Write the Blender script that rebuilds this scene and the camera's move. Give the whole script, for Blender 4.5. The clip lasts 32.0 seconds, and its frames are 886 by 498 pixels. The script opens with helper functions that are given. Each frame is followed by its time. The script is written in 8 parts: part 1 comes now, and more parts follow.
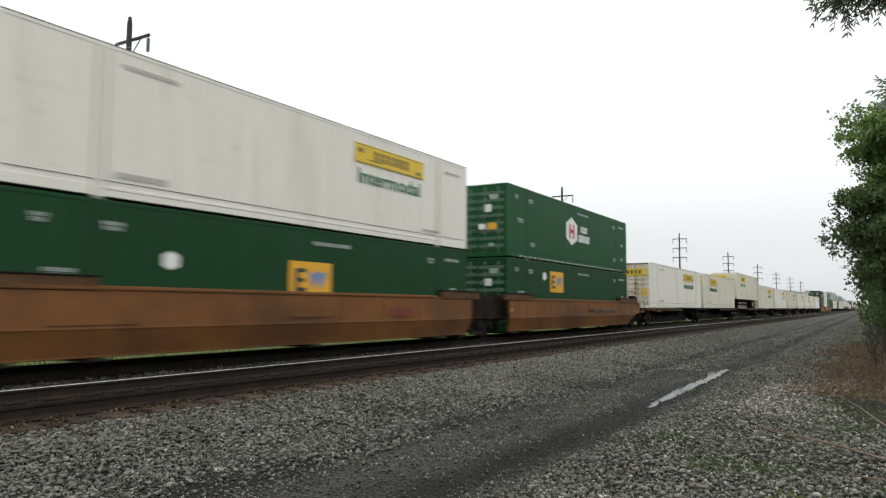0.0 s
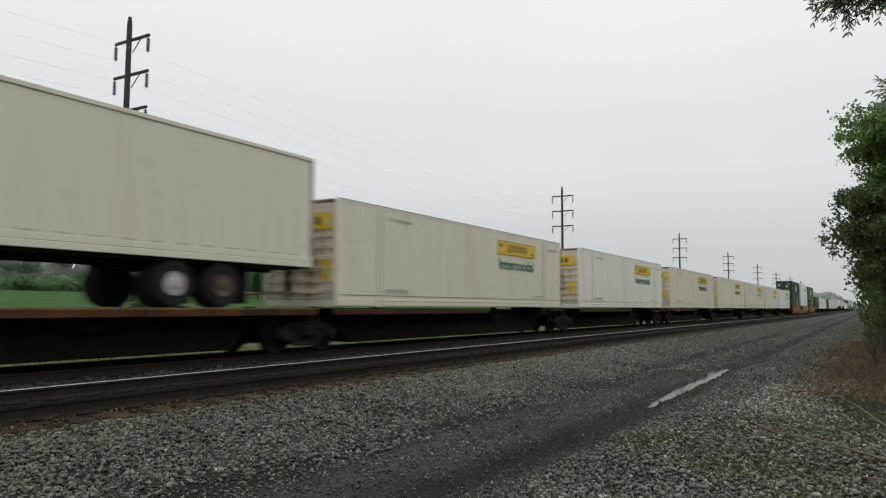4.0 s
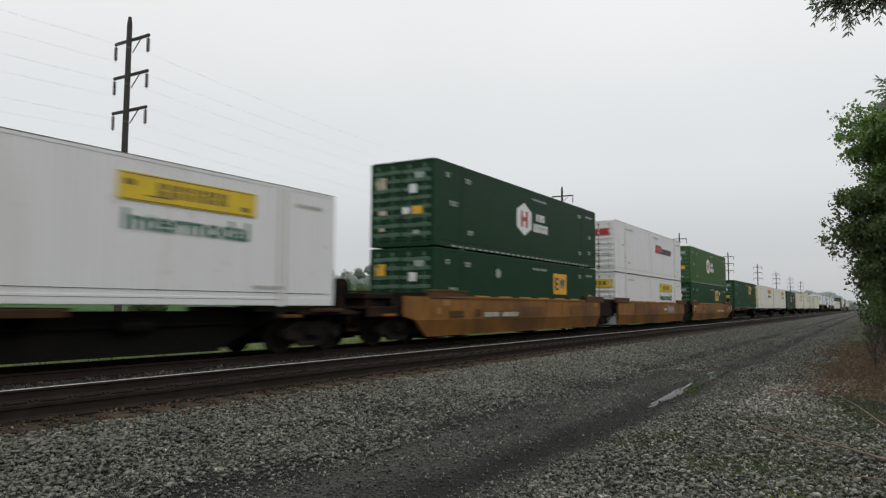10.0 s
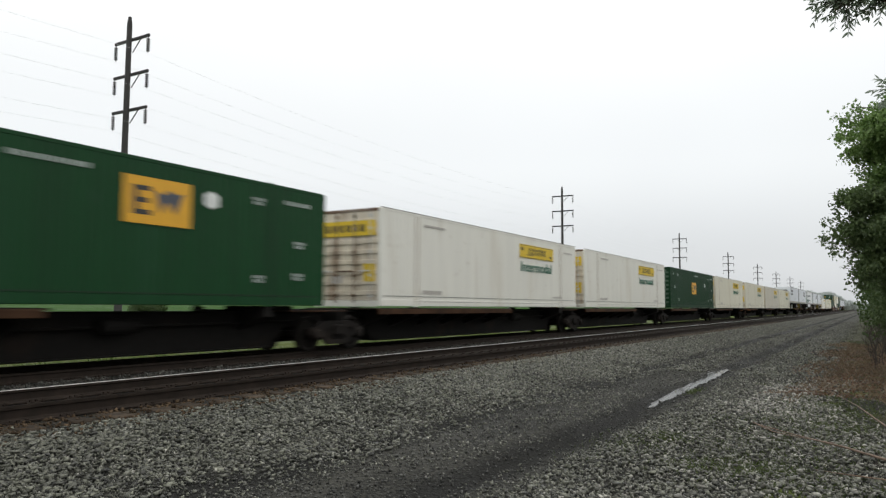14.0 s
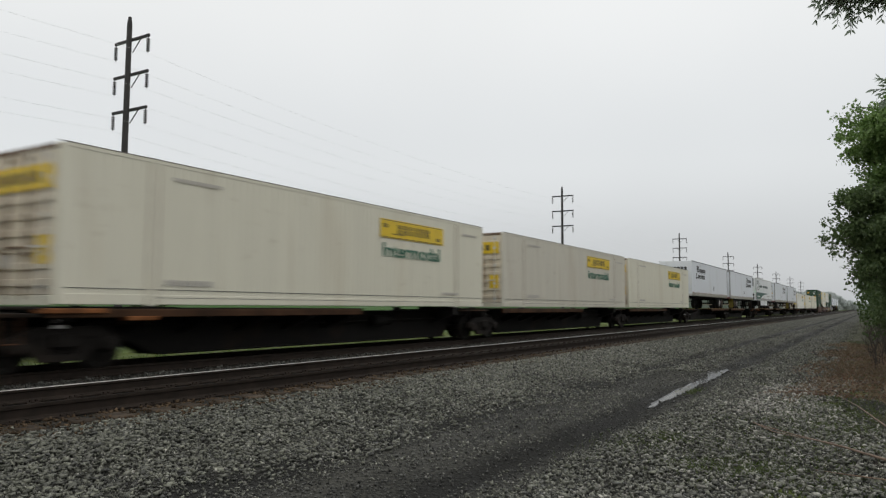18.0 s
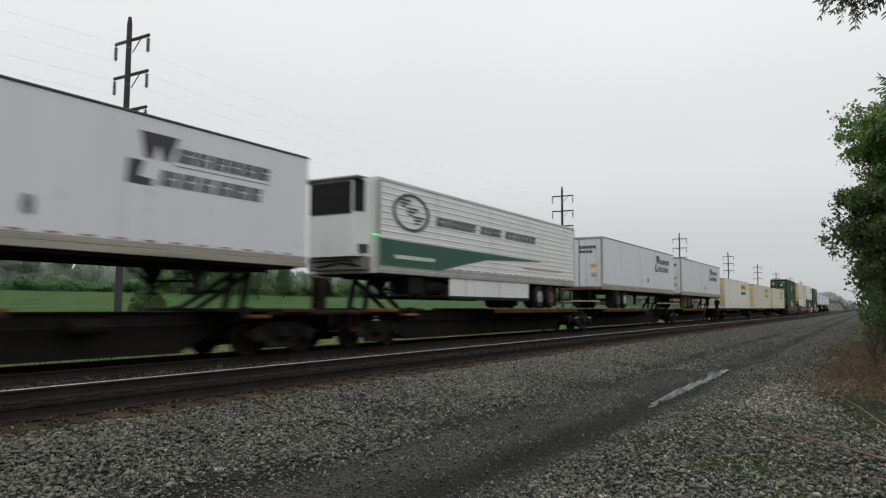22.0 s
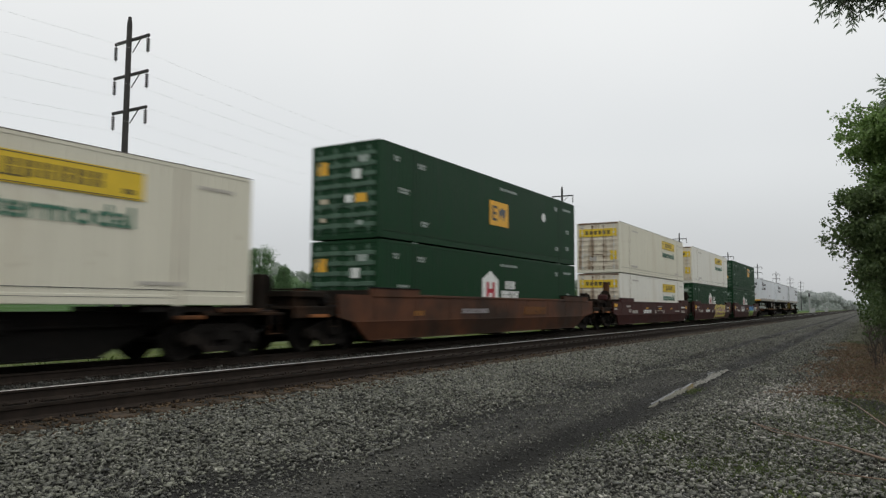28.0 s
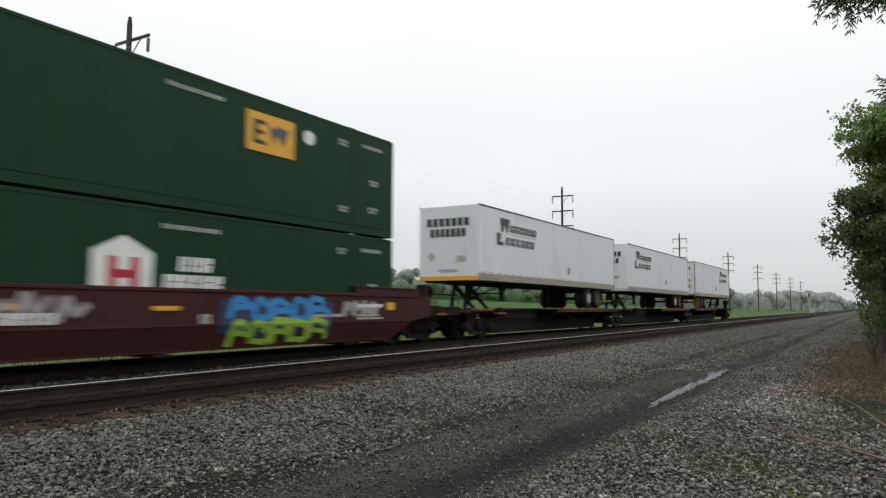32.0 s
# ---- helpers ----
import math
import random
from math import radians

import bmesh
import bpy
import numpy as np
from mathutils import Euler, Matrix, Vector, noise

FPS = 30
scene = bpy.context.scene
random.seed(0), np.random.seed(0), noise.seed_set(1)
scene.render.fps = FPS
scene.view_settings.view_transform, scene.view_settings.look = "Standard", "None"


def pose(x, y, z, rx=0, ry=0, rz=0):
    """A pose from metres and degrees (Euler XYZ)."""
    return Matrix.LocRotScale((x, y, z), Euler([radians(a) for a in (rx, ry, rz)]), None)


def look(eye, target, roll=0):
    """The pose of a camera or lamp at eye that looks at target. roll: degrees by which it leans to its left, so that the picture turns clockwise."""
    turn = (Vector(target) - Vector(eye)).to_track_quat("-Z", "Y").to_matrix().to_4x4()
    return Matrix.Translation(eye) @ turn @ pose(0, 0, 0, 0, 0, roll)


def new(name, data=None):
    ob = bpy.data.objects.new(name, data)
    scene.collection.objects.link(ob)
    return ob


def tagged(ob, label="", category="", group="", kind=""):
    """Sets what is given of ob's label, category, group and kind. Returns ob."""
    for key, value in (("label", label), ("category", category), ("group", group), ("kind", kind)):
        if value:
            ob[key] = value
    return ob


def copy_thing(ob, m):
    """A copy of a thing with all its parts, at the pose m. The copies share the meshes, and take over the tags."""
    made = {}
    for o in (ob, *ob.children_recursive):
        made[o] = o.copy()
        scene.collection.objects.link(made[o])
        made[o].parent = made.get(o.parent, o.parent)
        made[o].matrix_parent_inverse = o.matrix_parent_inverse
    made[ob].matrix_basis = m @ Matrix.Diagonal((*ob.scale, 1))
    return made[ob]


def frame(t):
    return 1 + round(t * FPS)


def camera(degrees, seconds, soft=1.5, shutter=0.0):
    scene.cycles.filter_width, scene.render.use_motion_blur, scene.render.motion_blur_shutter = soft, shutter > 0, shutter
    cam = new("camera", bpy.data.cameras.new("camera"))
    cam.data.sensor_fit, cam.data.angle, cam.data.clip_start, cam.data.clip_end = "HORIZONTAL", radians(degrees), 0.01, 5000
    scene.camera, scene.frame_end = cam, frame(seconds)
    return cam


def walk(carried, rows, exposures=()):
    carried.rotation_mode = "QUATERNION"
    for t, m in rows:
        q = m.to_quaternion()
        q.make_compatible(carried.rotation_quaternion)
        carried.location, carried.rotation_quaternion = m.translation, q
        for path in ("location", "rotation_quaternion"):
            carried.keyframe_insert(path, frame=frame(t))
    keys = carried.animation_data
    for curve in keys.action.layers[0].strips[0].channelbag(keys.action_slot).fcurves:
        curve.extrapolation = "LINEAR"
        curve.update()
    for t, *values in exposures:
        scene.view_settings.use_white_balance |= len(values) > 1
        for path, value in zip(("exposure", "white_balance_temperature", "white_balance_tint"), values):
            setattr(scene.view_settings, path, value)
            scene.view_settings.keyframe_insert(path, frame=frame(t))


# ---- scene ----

# ---------------------------------------------------------------- camera
CAM_H = 1.479           # eye over the path
RT = 0.387              # top of the rails
TX = -13.594            # centre line of the train's track
LOW = 0.115             # the train's track lies this much lower than the near one
EX = -8.727             # centre line of the empty track
EYE = (0.0, 0.0, CAM_H)
YAW, PITCH, ROLL = radians(30.915), radians(4.5934), 0.308
AIM = (EYE[0] - math.sin(YAW) * math.cos(PITCH), EYE[1] + math.cos(YAW) * math.cos(PITCH), EYE[2] + math.sin(PITCH))
cam = camera(63.644, 32.0, soft=1.3, shutter=0.4)
VIEW = look(EYE, AIM, ROLL)
EXPOSURES = [(0.0, 0.47), (1.2, 0.5), (1.9, 0.1), (3.5, 0.0), (10.2, 0.0), (10.45, -0.06), (10.9, 0.2), (11.5, 0.35), (13.0, 0.38), (14.1, 0.28), (14.7, 0.0), (28.0, 0.0), (28.7, 0.18),
             (29.5, 0.3), (30.5, 0.28), (32.0, 0.26)]
walk(cam, [(0.0, VIEW), (32.0, VIEW)], EXPOSURES)

# ---------------------------------------------------------------- sky and sun: an overcast day, brighter overhead
world = bpy.data.worlds.new("overcast_sky")
scene.world = world
world.use_nodes = True
wn, wl = world.node_tree.nodes, world.node_tree.links
wn.clear()
w_out = wn.new("ShaderNodeOutputWorld")
w_bg = wn.new("ShaderNodeBackground")
w_geo = wn.new("ShaderNodeTexCoord")
w_sep = wn.new("ShaderNodeSeparateXYZ")
w_ramp = wn.new("ShaderNodeValToRGB")
w_sky = wn.new("ShaderNodeTexSky")
w_sky.sky_type, w_sky.sun_disc = "NISHITA", False
w_sky.sun_elevation, w_sky.sun_rotation, w_sky.dust_density = radians(55), radians(60), 4.0
w_scale = wn.new("ShaderNodeVectorMath")
w_scale.operation = "SCALE"
w_scale.inputs["Scale"].default_value = 0.1
w_mix = wn.new("ShaderNodeMix")
w_mix.data_type = "RGBA"
w_mix.inputs["Factor"].default_value = 0.1
w_ramp.color_ramp.interpolation = "EASE"
el = w_ramp.color_ramp.elements
el[0].position, el[0].color = 0.0, (0.57, 0.59, 0.605, 1)
el[1].position, el[1].color = 1.0, (1.2, 1.2, 1.17, 1)
for pos_, col_ in ((0.06, (0.635, 0.655, 0.67, 1)), (0.2, (0.80, 0.82, 0.825, 1)), (0.42, (0.93, 0.94, 0.93, 1))):
    e_ = w_ramp.color_ramp.elements.new(pos_)
    e_.color = col_
w_noise = wn.new("ShaderNodeTexNoise")
w_noise.inputs["Scale"].default_value = 2.2
w_noise.inputs["Detail"].default_value = 3
w_mr = wn.new("ShaderNodeMapRange")
w_mr.inputs["To Min"].default_value, w_mr.inputs["To Max"].default_value = 0.94, 1.06
w_mul = wn.new("ShaderNodeVectorMath")
w_mul.operation = "SCALE"
wl.new(w_geo.outputs["Generated"], w_sep.inputs[0])
wl.new(w_geo.outputs["Generated"], w_noise.inputs["Vector"])
wl.new(w_noise.outputs["Fac"], w_mr.inputs["Value"])
wl.new(w_sep.outputs["Z"], w_ramp.inputs["Fac"])
wl.new(w_ramp.outputs["Color"], w_mul.inputs[0])
wl.new(w_mr.outputs["Result"], w_mul.inputs["Scale"])
wl.new(w_sky.outputs["Color"], w_scale.inputs[0])
wl.new(w_mul.outputs["Vector"], w_mix.inputs["A"])
wl.new(w_scale.outputs["Vector"], w_mix.inputs["B"])
wl.new(w_mix.outputs["Result"], w_bg.inputs["Color"])
wl.new(w_bg.outputs["Background"], w_out.inputs["Surface"])
w_bg.inputs["Strength"].default_value = 1.0

sun = new("sun", bpy.data.lights.new("sun", "SUN"))
sun.data.energy, sun.data.angle, sun.data.color = 0.35, radians(30), (1.0, 0.98, 0.95)
sun.matrix_world = look((20, -10, 40), (0, 10, 0))

# ---------------------------------------------------------------- materials
MATS = {}


def material(name, base, rough=0.6, metal=0.0, var=0.0, scale=3.0, stretch=(1, 1, 1), dark=None, amount=0.0, dscale=1.2,
             dstretch=(1, 1, 1), bump=0.0, bscale=40.0, spec=0.5, rvar=0.1, tint=0.0, island=0.0, speck=None):
    """A painted, stony or plant surface: base colour with fine variation, a second stain colour over it, fine relief."""
    if name in MATS:
        return MATS[name]
    m = bpy.data.materials.new(name)
    m.use_nodes = True
    n, l = m.node_tree.nodes, m.node_tree.links
    b = n["Principled BSDF"]
    b.inputs["Roughness"].default_value, b.inputs["Metallic"].default_value = rough, metal
    b.inputs["Specular IOR Level"].default_value = spec
    co = n.new("ShaderNodeNewGeometry") if name.startswith("ground") else n.new("ShaderNodeTexCoord")
    src = co.outputs["Position"] if name.startswith("ground") else co.outputs["Object"]

    def tex(sc, st, detail=4.0):
        mp = n.new("ShaderNodeMapping")
        mp.inputs["Scale"].default_value = [sc * k for k in st]
        t = n.new("ShaderNodeTexNoise")
        t.inputs["Scale"].default_value, t.inputs["Detail"].default_value = 1.0, detail
        l.new(src, mp.inputs["Vector"])
        l.new(mp.outputs["Vector"], t.inputs["Vector"])
        return t

    fine = tex(scale, stretch, 6.0)
    mr = n.new("ShaderNodeMapRange")
    mr.inputs["From Min"].default_value, mr.inputs["From Max"].default_value = 0.3, 0.7
    mr.inputs["To Min"].default_value, mr.inputs["To Max"].default_value = 1 - var, 1 + var
    l.new(fine.outputs["Fac"], mr.inputs["Value"])
    sc_ = n.new("ShaderNodeVectorMath")
    sc_.operation = "SCALE"
    sc_.inputs[0].default_value = base
    l.new(mr.outputs["Result"], sc_.inputs["Scale"])
    colour = sc_.outputs["Vector"]
    if tint:
        info = n.new("ShaderNodeObjectInfo")
        mt = n.new("ShaderNodeMapRange")
        mt.inputs["To Min"].default_value, mt.inputs["To Max"].default_value = 1 - tint, 1 + tint
        l.new(info.outputs["Random"], mt.inputs["Value"])
        s2 = n.new("ShaderNodeVectorMath")
        s2.operation = "SCALE"
        l.new(colour, s2.inputs[0])
        l.new(mt.outputs["Result"], s2.inputs["Scale"])
        colour = s2.outputs["Vector"]
    if island:
        gi = n.new("ShaderNodeNewGeometry")
        mi = n.new("ShaderNodeMapRange")
        mi.inputs["To Min"].default_value, mi.inputs["To Max"].default_value = 1 - island, 1 + island
        l.new(gi.outputs["Random Per Island"], mi.inputs["Value"])
        s3 = n.new("ShaderNodeVectorMath")
        s3.operation = "SCALE"
        l.new(colour, s3.inputs[0])
        l.new(mi.outputs["Result"], s3.inputs["Scale"])
        colour = s3.outputs["Vector"]
    if dark:
        st = tex(dscale, dstretch, 5.0)
        rp = n.new("ShaderNodeMapRange")
        rp.inputs["From Min"].default_value, rp.inputs["From Max"].default_value = 0.62 - 0.25 * amount, 0.78 - 0.2 * amount
        l.new(st.outputs["Fac"], rp.inputs["Value"])
        mul = n.new("ShaderNodeMath")
        mul.operation = "MULTIPLY"
        mul.inputs[1].default_value = min(1.0, 0.3 + amount)
        l.new(rp.outputs["Result"], mul.inputs[0])
        mx = n.new("ShaderNodeMix")
        mx.data_type = "RGBA"
        mx.inputs["B"].default_value = (*dark, 1)
        l.new(mul.outputs[0], mx.inputs["Factor"])
        l.new(colour, mx.inputs["A"])
        colour = mx.outputs["Result"]
    if speck:
        sk = tex(3.4, (1.0, 0.8, 1.0), 9.0)
        far = tex(0.35, (1, 1, 1), 2.0)
        add = n.new("ShaderNodeMath")
        add.operation = "MULTIPLY_ADD"
        add.inputs[1].default_value = 0.45
        l.new(far.outputs["Fac"], add.inputs[0])
        l.new(sk.outputs["Fac"], add.inputs[2])
        rs = n.new("ShaderNodeMapRange")
        rs.inputs["From Min"].default_value, rs.inputs["From Max"].default_value, rs.inputs["To Max"].default_value = 0.9, 1.02, 0.32
        l.new(add.outputs[0], rs.inputs["Value"])
        ms = n.new("ShaderNodeMix")
        ms.data_type = "RGBA"
        ms.inputs["B"].default_value = (*speck, 1)
        l.new(rs.outputs["Result"], ms.inputs["Factor"])
        l.new(colour, ms.inputs["A"])
        colour = ms.outputs["Result"]
    l.new(colour, b.inputs["Base Color"])
    rr = n.new("ShaderNodeMapRange")
    rr.inputs["To Min"].default_value, rr.inputs["To Max"].default_value = max(0.02, rough - rvar), min(1.0, rough + rvar)
    l.new(fine.outputs["Fac"], rr.inputs["Value"])
    l.new(rr.outputs["Result"], b.inputs["Roughness"])
    if bump:
        bt = tex(bscale, (1, 1, 1), 3.0)
        bp = n.new("ShaderNodeBump")
        bp.inputs["Strength"].default_value, bp.inputs["Distance"].default_value = bump, 0.02
        l.new(bt.outputs["Fac"], bp.inputs["Height"])
        l.new(bp.outputs["Normal"], b.inputs["Normal"])
    MATS[name] = m
    return m


STREAK = dict(scale=2.2, stretch=(1, 1.2, 0.12), dstretch=(1, 1.1, 0.16), dscale=1.1, rough=0.55, rvar=0.12, spec=0.3)
M_WHITE = material("white_paint", (0.72, 0.715, 0.65), var=0.035, dark=(0.54, 0.50, 0.41), amount=0.18, speck=(0.38, 0.32, 0.24), **STREAK)
M_CREAM = material("cream_paint", (0.645, 0.625, 0.515), var=0.035, dark=(0.50, 0.45, 0.34), amount=0.16, speck=(0.36, 0.30, 0.21), **STREAK)
M_GREYW = material("grey_white_paint", (0.71, 0.715, 0.72), var=0.03, dark=(0.50, 0.48, 0.45), amount=0.08, speck=(0.36, 0.33, 0.29), **STREAK)
M_BEIGE = material("beige_paint", (0.55, 0.525, 0.445), var=0.05, dark=(0.42, 0.37, 0.29), amount=0.18, speck=(0.30, 0.22, 0.15), **STREAK)
M_GREEN = material("dark_green_paint", (0.0056, 0.046, 0.0135), var=0.14, dark=(0.014, 0.048, 0.025), amount=0.14, speck=(0.024, 0.058, 0.036), **dict(STREAK, spec=0.2))
M_GREEND = material("deep_green_paint", (0.0042, 0.035, 0.0115), var=0.14, dark=(0.011, 0.038, 0.02), amount=0.14, speck=(0.02, 0.047, 0.03), **dict(STREAK, spec=0.2))
M_LEAFG = material("bright_green_paint", (0.034, 0.098, 0.017), var=0.12, dark=(0.03, 0.09, 0.025), amount=0.2, **STREAK)
M_GREENL = material("lighter_green_paint", (0.0085, 0.07, 0.022), var=0.14, dark=(0.014, 0.048, 0.025), amount=0.14, speck=(0.024, 0.058, 0.036), **dict(STREAK, spec=0.2))
GREENS = (M_GREEN, M_GREEND, M_GREENL, M_LEAFG)
M_TRAIL = material("trailer_white_paint", (0.67, 0.70, 0.735), var=0.03, dark=(0.5, 0.5, 0.49), amount=0.14, speck=(0.36, 0.35, 0.33), **STREAK)
M_REEF = material("ribbed_white_metal", (0.72, 0.735, 0.735), var=0.04, dark=(0.5, 0.5, 0.5), amount=0.15, **STREAK)
WELL = dict(scale=3.0, stretch=(1, 0.6, 0.5), dstretch=(1, 0.5, 0.5), dscale=1.0, rough=0.65, rvar=0.15, bump=0.15, bscale=60, spec=0.25)
M_TAN = material("yellow_orange_paint", (0.228, 0.102, 0.023), var=0.22, dark=(0.10, 0.05, 0.022), amount=0.5, **WELL)
M_TAN2 = material("faded_orange_paint", (0.165, 0.070, 0.021), var=0.2, dark=(0.075, 0.038, 0.018), amount=0.45, **WELL)
M_RUSTR = material("rusty_red_paint", (0.088, 0.034, 0.016), var=0.3, dark=(0.028, 0.016, 0.010), amount=0.62, **WELL)
M_MAROON = material("maroon_paint", (0.046, 0.011, 0.009), var=0.2, dark=(0.03, 0.012, 0.010), amount=0.35, **WELL)
M_BLACK = material("black_grimy_steel", (0.010, 0.009, 0.008), spec=0.15, rough=0.75, var=0.3, scale=6, dark=(0.028, 0.018, 0.012), amount=0.2, bump=0.2)
M_BOGIE = material("dusty_cast_steel", (0.0125, 0.0108, 0.0094), spec=0.15, rough=0.85, var=0.3, scale=8, dark=(0.035, 0.026, 0.02), amount=0.25, bump=0.3)
M_DECK = material("rusty_deck_steel", (0.075, 0.034, 0.016), spec=0.15, rough=0.8, var=0.4, scale=1.5, dark=(0.02, 0.014, 0.011), amount=0.6, bump=0.2)
M_OXIDE = material("orange_rusted_plate_steel", (0.21, 0.082, 0.03), spec=0.15, rough=0.85, var=0.4, scale=3, dark=(0.06, 0.028, 0.015), amount=0.55, bump=0.2)
M_DECKE = material("worn_yellow_deck_edge", (0.17, 0.105, 0.03), spec=0.15, rough=0.8, var=0.4, scale=1.5, dark=(0.06, 0.032, 0.016), amount=0.45, bump=0.2)
M_SHOULD = material("grimy_brown_shoulder_paint", (0.085, 0.045, 0.019), rough=0.7, spec=0.2, var=0.25, scale=3, dark=(0.03, 0.019, 0.012), amount=0.4, bump=0.15)
M_DECK2 = material("dark_rusty_steel", (0.015, 0.011, 0.008), spec=0.12, rough=0.85, var=0.4, scale=1.5, dark=(0.05, 0.024, 0.012), amount=0.25, bump=0.2)
M_DECK3 = material("dull_brown_rusty_steel", (0.056, 0.029, 0.016), spec=0.12, rough=0.85, var=0.4, scale=1.5, dark=(0.014, 0.010, 0.008), amount=0.4, bump=0.2)
M_WHEEL = material("worn_wheel_steel", (0.010, 0.0086, 0.0072), spec=0.15, rough=0.7, metal=0.0, var=0.3, scale=8)
M_RAIL = material("rusty_rail_steel", (0.024, 0.018, 0.014), spec=0.15, rough=0.75, var=0.3, scale=6, dark=(0.015, 0.011, 0.009), amount=0.4, bump=0.2)
M_RAILD = material("dull_rusted_rail_top", (0.013, 0.010, 0.008), spec=0.08, rough=0.95, var=0.3, scale=6)
M_SHINE = material("polished_rail_top", (0.42, 0.41, 0.40), rough=0.33, metal=1.0, var=0.1, scale=9)
M_TIE = material("creosoted_wood", (0.030, 0.025, 0.020), spec=0.15, rough=0.95, var=0.35, scale=4, stretch=(0.4, 6, 6), dark=(0.05, 0.035, 0.025), amount=0.3, bump=0.4, bscale=25, tint=0.3)
M_TIE2 = material("weathered_brown_tie_wood", (0.052, 0.040, 0.029), spec=0.15, rough=0.95, var=0.4, scale=4, stretch=(0.4, 6, 6), dark=(0.025, 0.020, 0.016), amount=0.45, dscale=3.0, bump=0.4, bscale=25, tint=0.45)
M_TYRE = material("black_rubber", (0.018, 0.018, 0.018), spec=0.15, rough=0.85, var=0.2)
M_RIM = material("white_painted_rim", (0.36, 0.35, 0.335), rough=0.6, var=0.2, scale=5, dark=(0.16, 0.13, 0.10), amount=0.35, dscale=2.5, tint=0.3)
M_ALU = material("aluminium_trim", (0.52, 0.52, 0.50), rough=0.5, metal=0.2, var=0.08)
M_DIRTY = material("dirty_beige_aluminium", (0.31, 0.295, 0.245), rough=0.6, metal=0.1, var=0.12, scale=2, stretch=(1, 0.3, 6), dark=(0.20, 0.18, 0.14), amount=0.3, dstretch=(1, 0.3, 8))
M_GREYM = material("grey_dirty_metal", (0.32, 0.32, 0.31), rough=0.6, metal=0.1, var=0.12, scale=2, dark=(0.14, 0.13, 0.12), amount=0.3)
M_YELLOW = material("yellow_sign_paint", (0.65, 0.455, 0.018), rough=0.5, var=0.06, dark=(0.55, 0.36, 0.02), amount=0.15)
M_FLAP = material("grimy_yellow_rubber", (0.19, 0.15, 0.022), rough=0.8, var=0.25, scale=4, dark=(0.08, 0.06, 0.02), amount=0.35)
M_OCHRE = material("faded_ochre_paint", (0.33, 0.17, 0.035), rough=0.65, var=0.2, scale=5, dark=(0.15, 0.08, 0.03), amount=0.4)
M_ORANGE = material("orange_yellow_paint", (0.68, 0.36, 0.02), rough=0.5, var=0.06)
M_INK = material("black_lettering", (0.03, 0.03, 0.03), rough=0.5, var=0.1)
M_OLIVE = material("faded_dark_lettering", (0.13, 0.10, 0.025), rough=0.6, var=0.3, scale=7)
M_RROD = material("rusty_lock_rod", (0.14, 0.085, 0.05), rough=0.8, var=0.35, scale=5, dark=(0.3, 0.28, 0.24), amount=0.3)
M_GINK = material("green_lettering", (0.03, 0.135, 0.085), rough=0.5, var=0.08)
M_RED = material("red_lettering", (0.40, 0.02, 0.035), rough=0.5, var=0.08)
M_DRED = material("faded_red_lettering", (0.20, 0.045, 0.028), rough=0.6, var=0.25, scale=6)
M_DOORW = material("rust_stained_door_paint", (0.60, 0.545, 0.44), var=0.1, dark=(0.24, 0.155, 0.09), amount=0.55, **dict(STREAK, dscale=2.6))
M_NAVY = material("dark_emblem_paint", (0.06, 0.07, 0.09), rough=0.5, var=0.1)
M_PALE = material("faded_cream_sticker", (0.44, 0.38, 0.28), rough=0.6, var=0.2, scale=5)
M_BLUE = material("blue_emblem_paint", (0.17, 0.24, 0.42), rough=0.5, var=0.08)
M_WINK = material("white_lettering", (0.70, 0.72, 0.70), rough=0.5, var=0.08)
M_GREY = material("grey_lettering", (0.40, 0.38, 0.345), rough=0.6, var=0.1)
M_DASH = material("pale_worn_rail_paint", (0.33, 0.38, 0.35), rough=0.6, var=0.2, scale=6)
M_SEAMW = material("grimy_joint_sealant", (0.40, 0.355, 0.275), rough=0.8, var=0.2, scale=3, dark=(0.2, 0.15, 0.1), amount=0.3)
M_SEAMG = material("dark_joint_shadow_paint", (0.004, 0.022, 0.008), rough=0.8, var=0.2, scale=3)
M_STENCIL = material("faded_stencil_paint", (0.30, 0.35, 0.32), rough=0.6, var=0.2, scale=8)
M_RIM2 = material("rusty_dark_rim", (0.085, 0.055, 0.038), rough=0.8, var=0.4, scale=6, dark=(0.2, 0.17, 0.14), amount=0.2)
M_VENT = material("dark_grey_vent_plastic", (0.14, 0.14, 0.14), rough=0.6, var=0.15)
M_LIP = material("grimy_roof_edge", (0.17, 0.15, 0.125), rough=0.8, var=0.4, scale=1.2, dark=(0.05, 0.045, 0.04), amount=0.45)
M_RSILL = material("dark_red_sill_paint", (0.13, 0.045, 0.04), rough=0.7, var=0.3, scale=3, dark=(0.05, 0.03, 0.03), amount=0.4)
M_STRIPE = material("dark_green_stripe_paint", (0.012, 0.085, 0.058), rough=0.5, var=0.12, dark=(0.03, 0.08, 0.06), amount=0.2)
M_DINK = material("dark_grey_green_lettering", (0.045, 0.075, 0.065), rough=0.6, var=0.15)
M_DGREY = material("dark_grey_plastic", (0.035, 0.037, 0.04), rough=0.5, var=0.1)
M_REDREF = material("red_reflector_tape", (0.29, 0.13, 0.115), rough=0.5, var=0.1)
M_GBLUE = material("blue_spray_paint", (0.03, 0.22, 0.52), rough=0.5, var=0.1)
M_GLIME = material("lime_spray_paint", (0.26, 0.42, 0.05), rough=0.5, var=0.1)
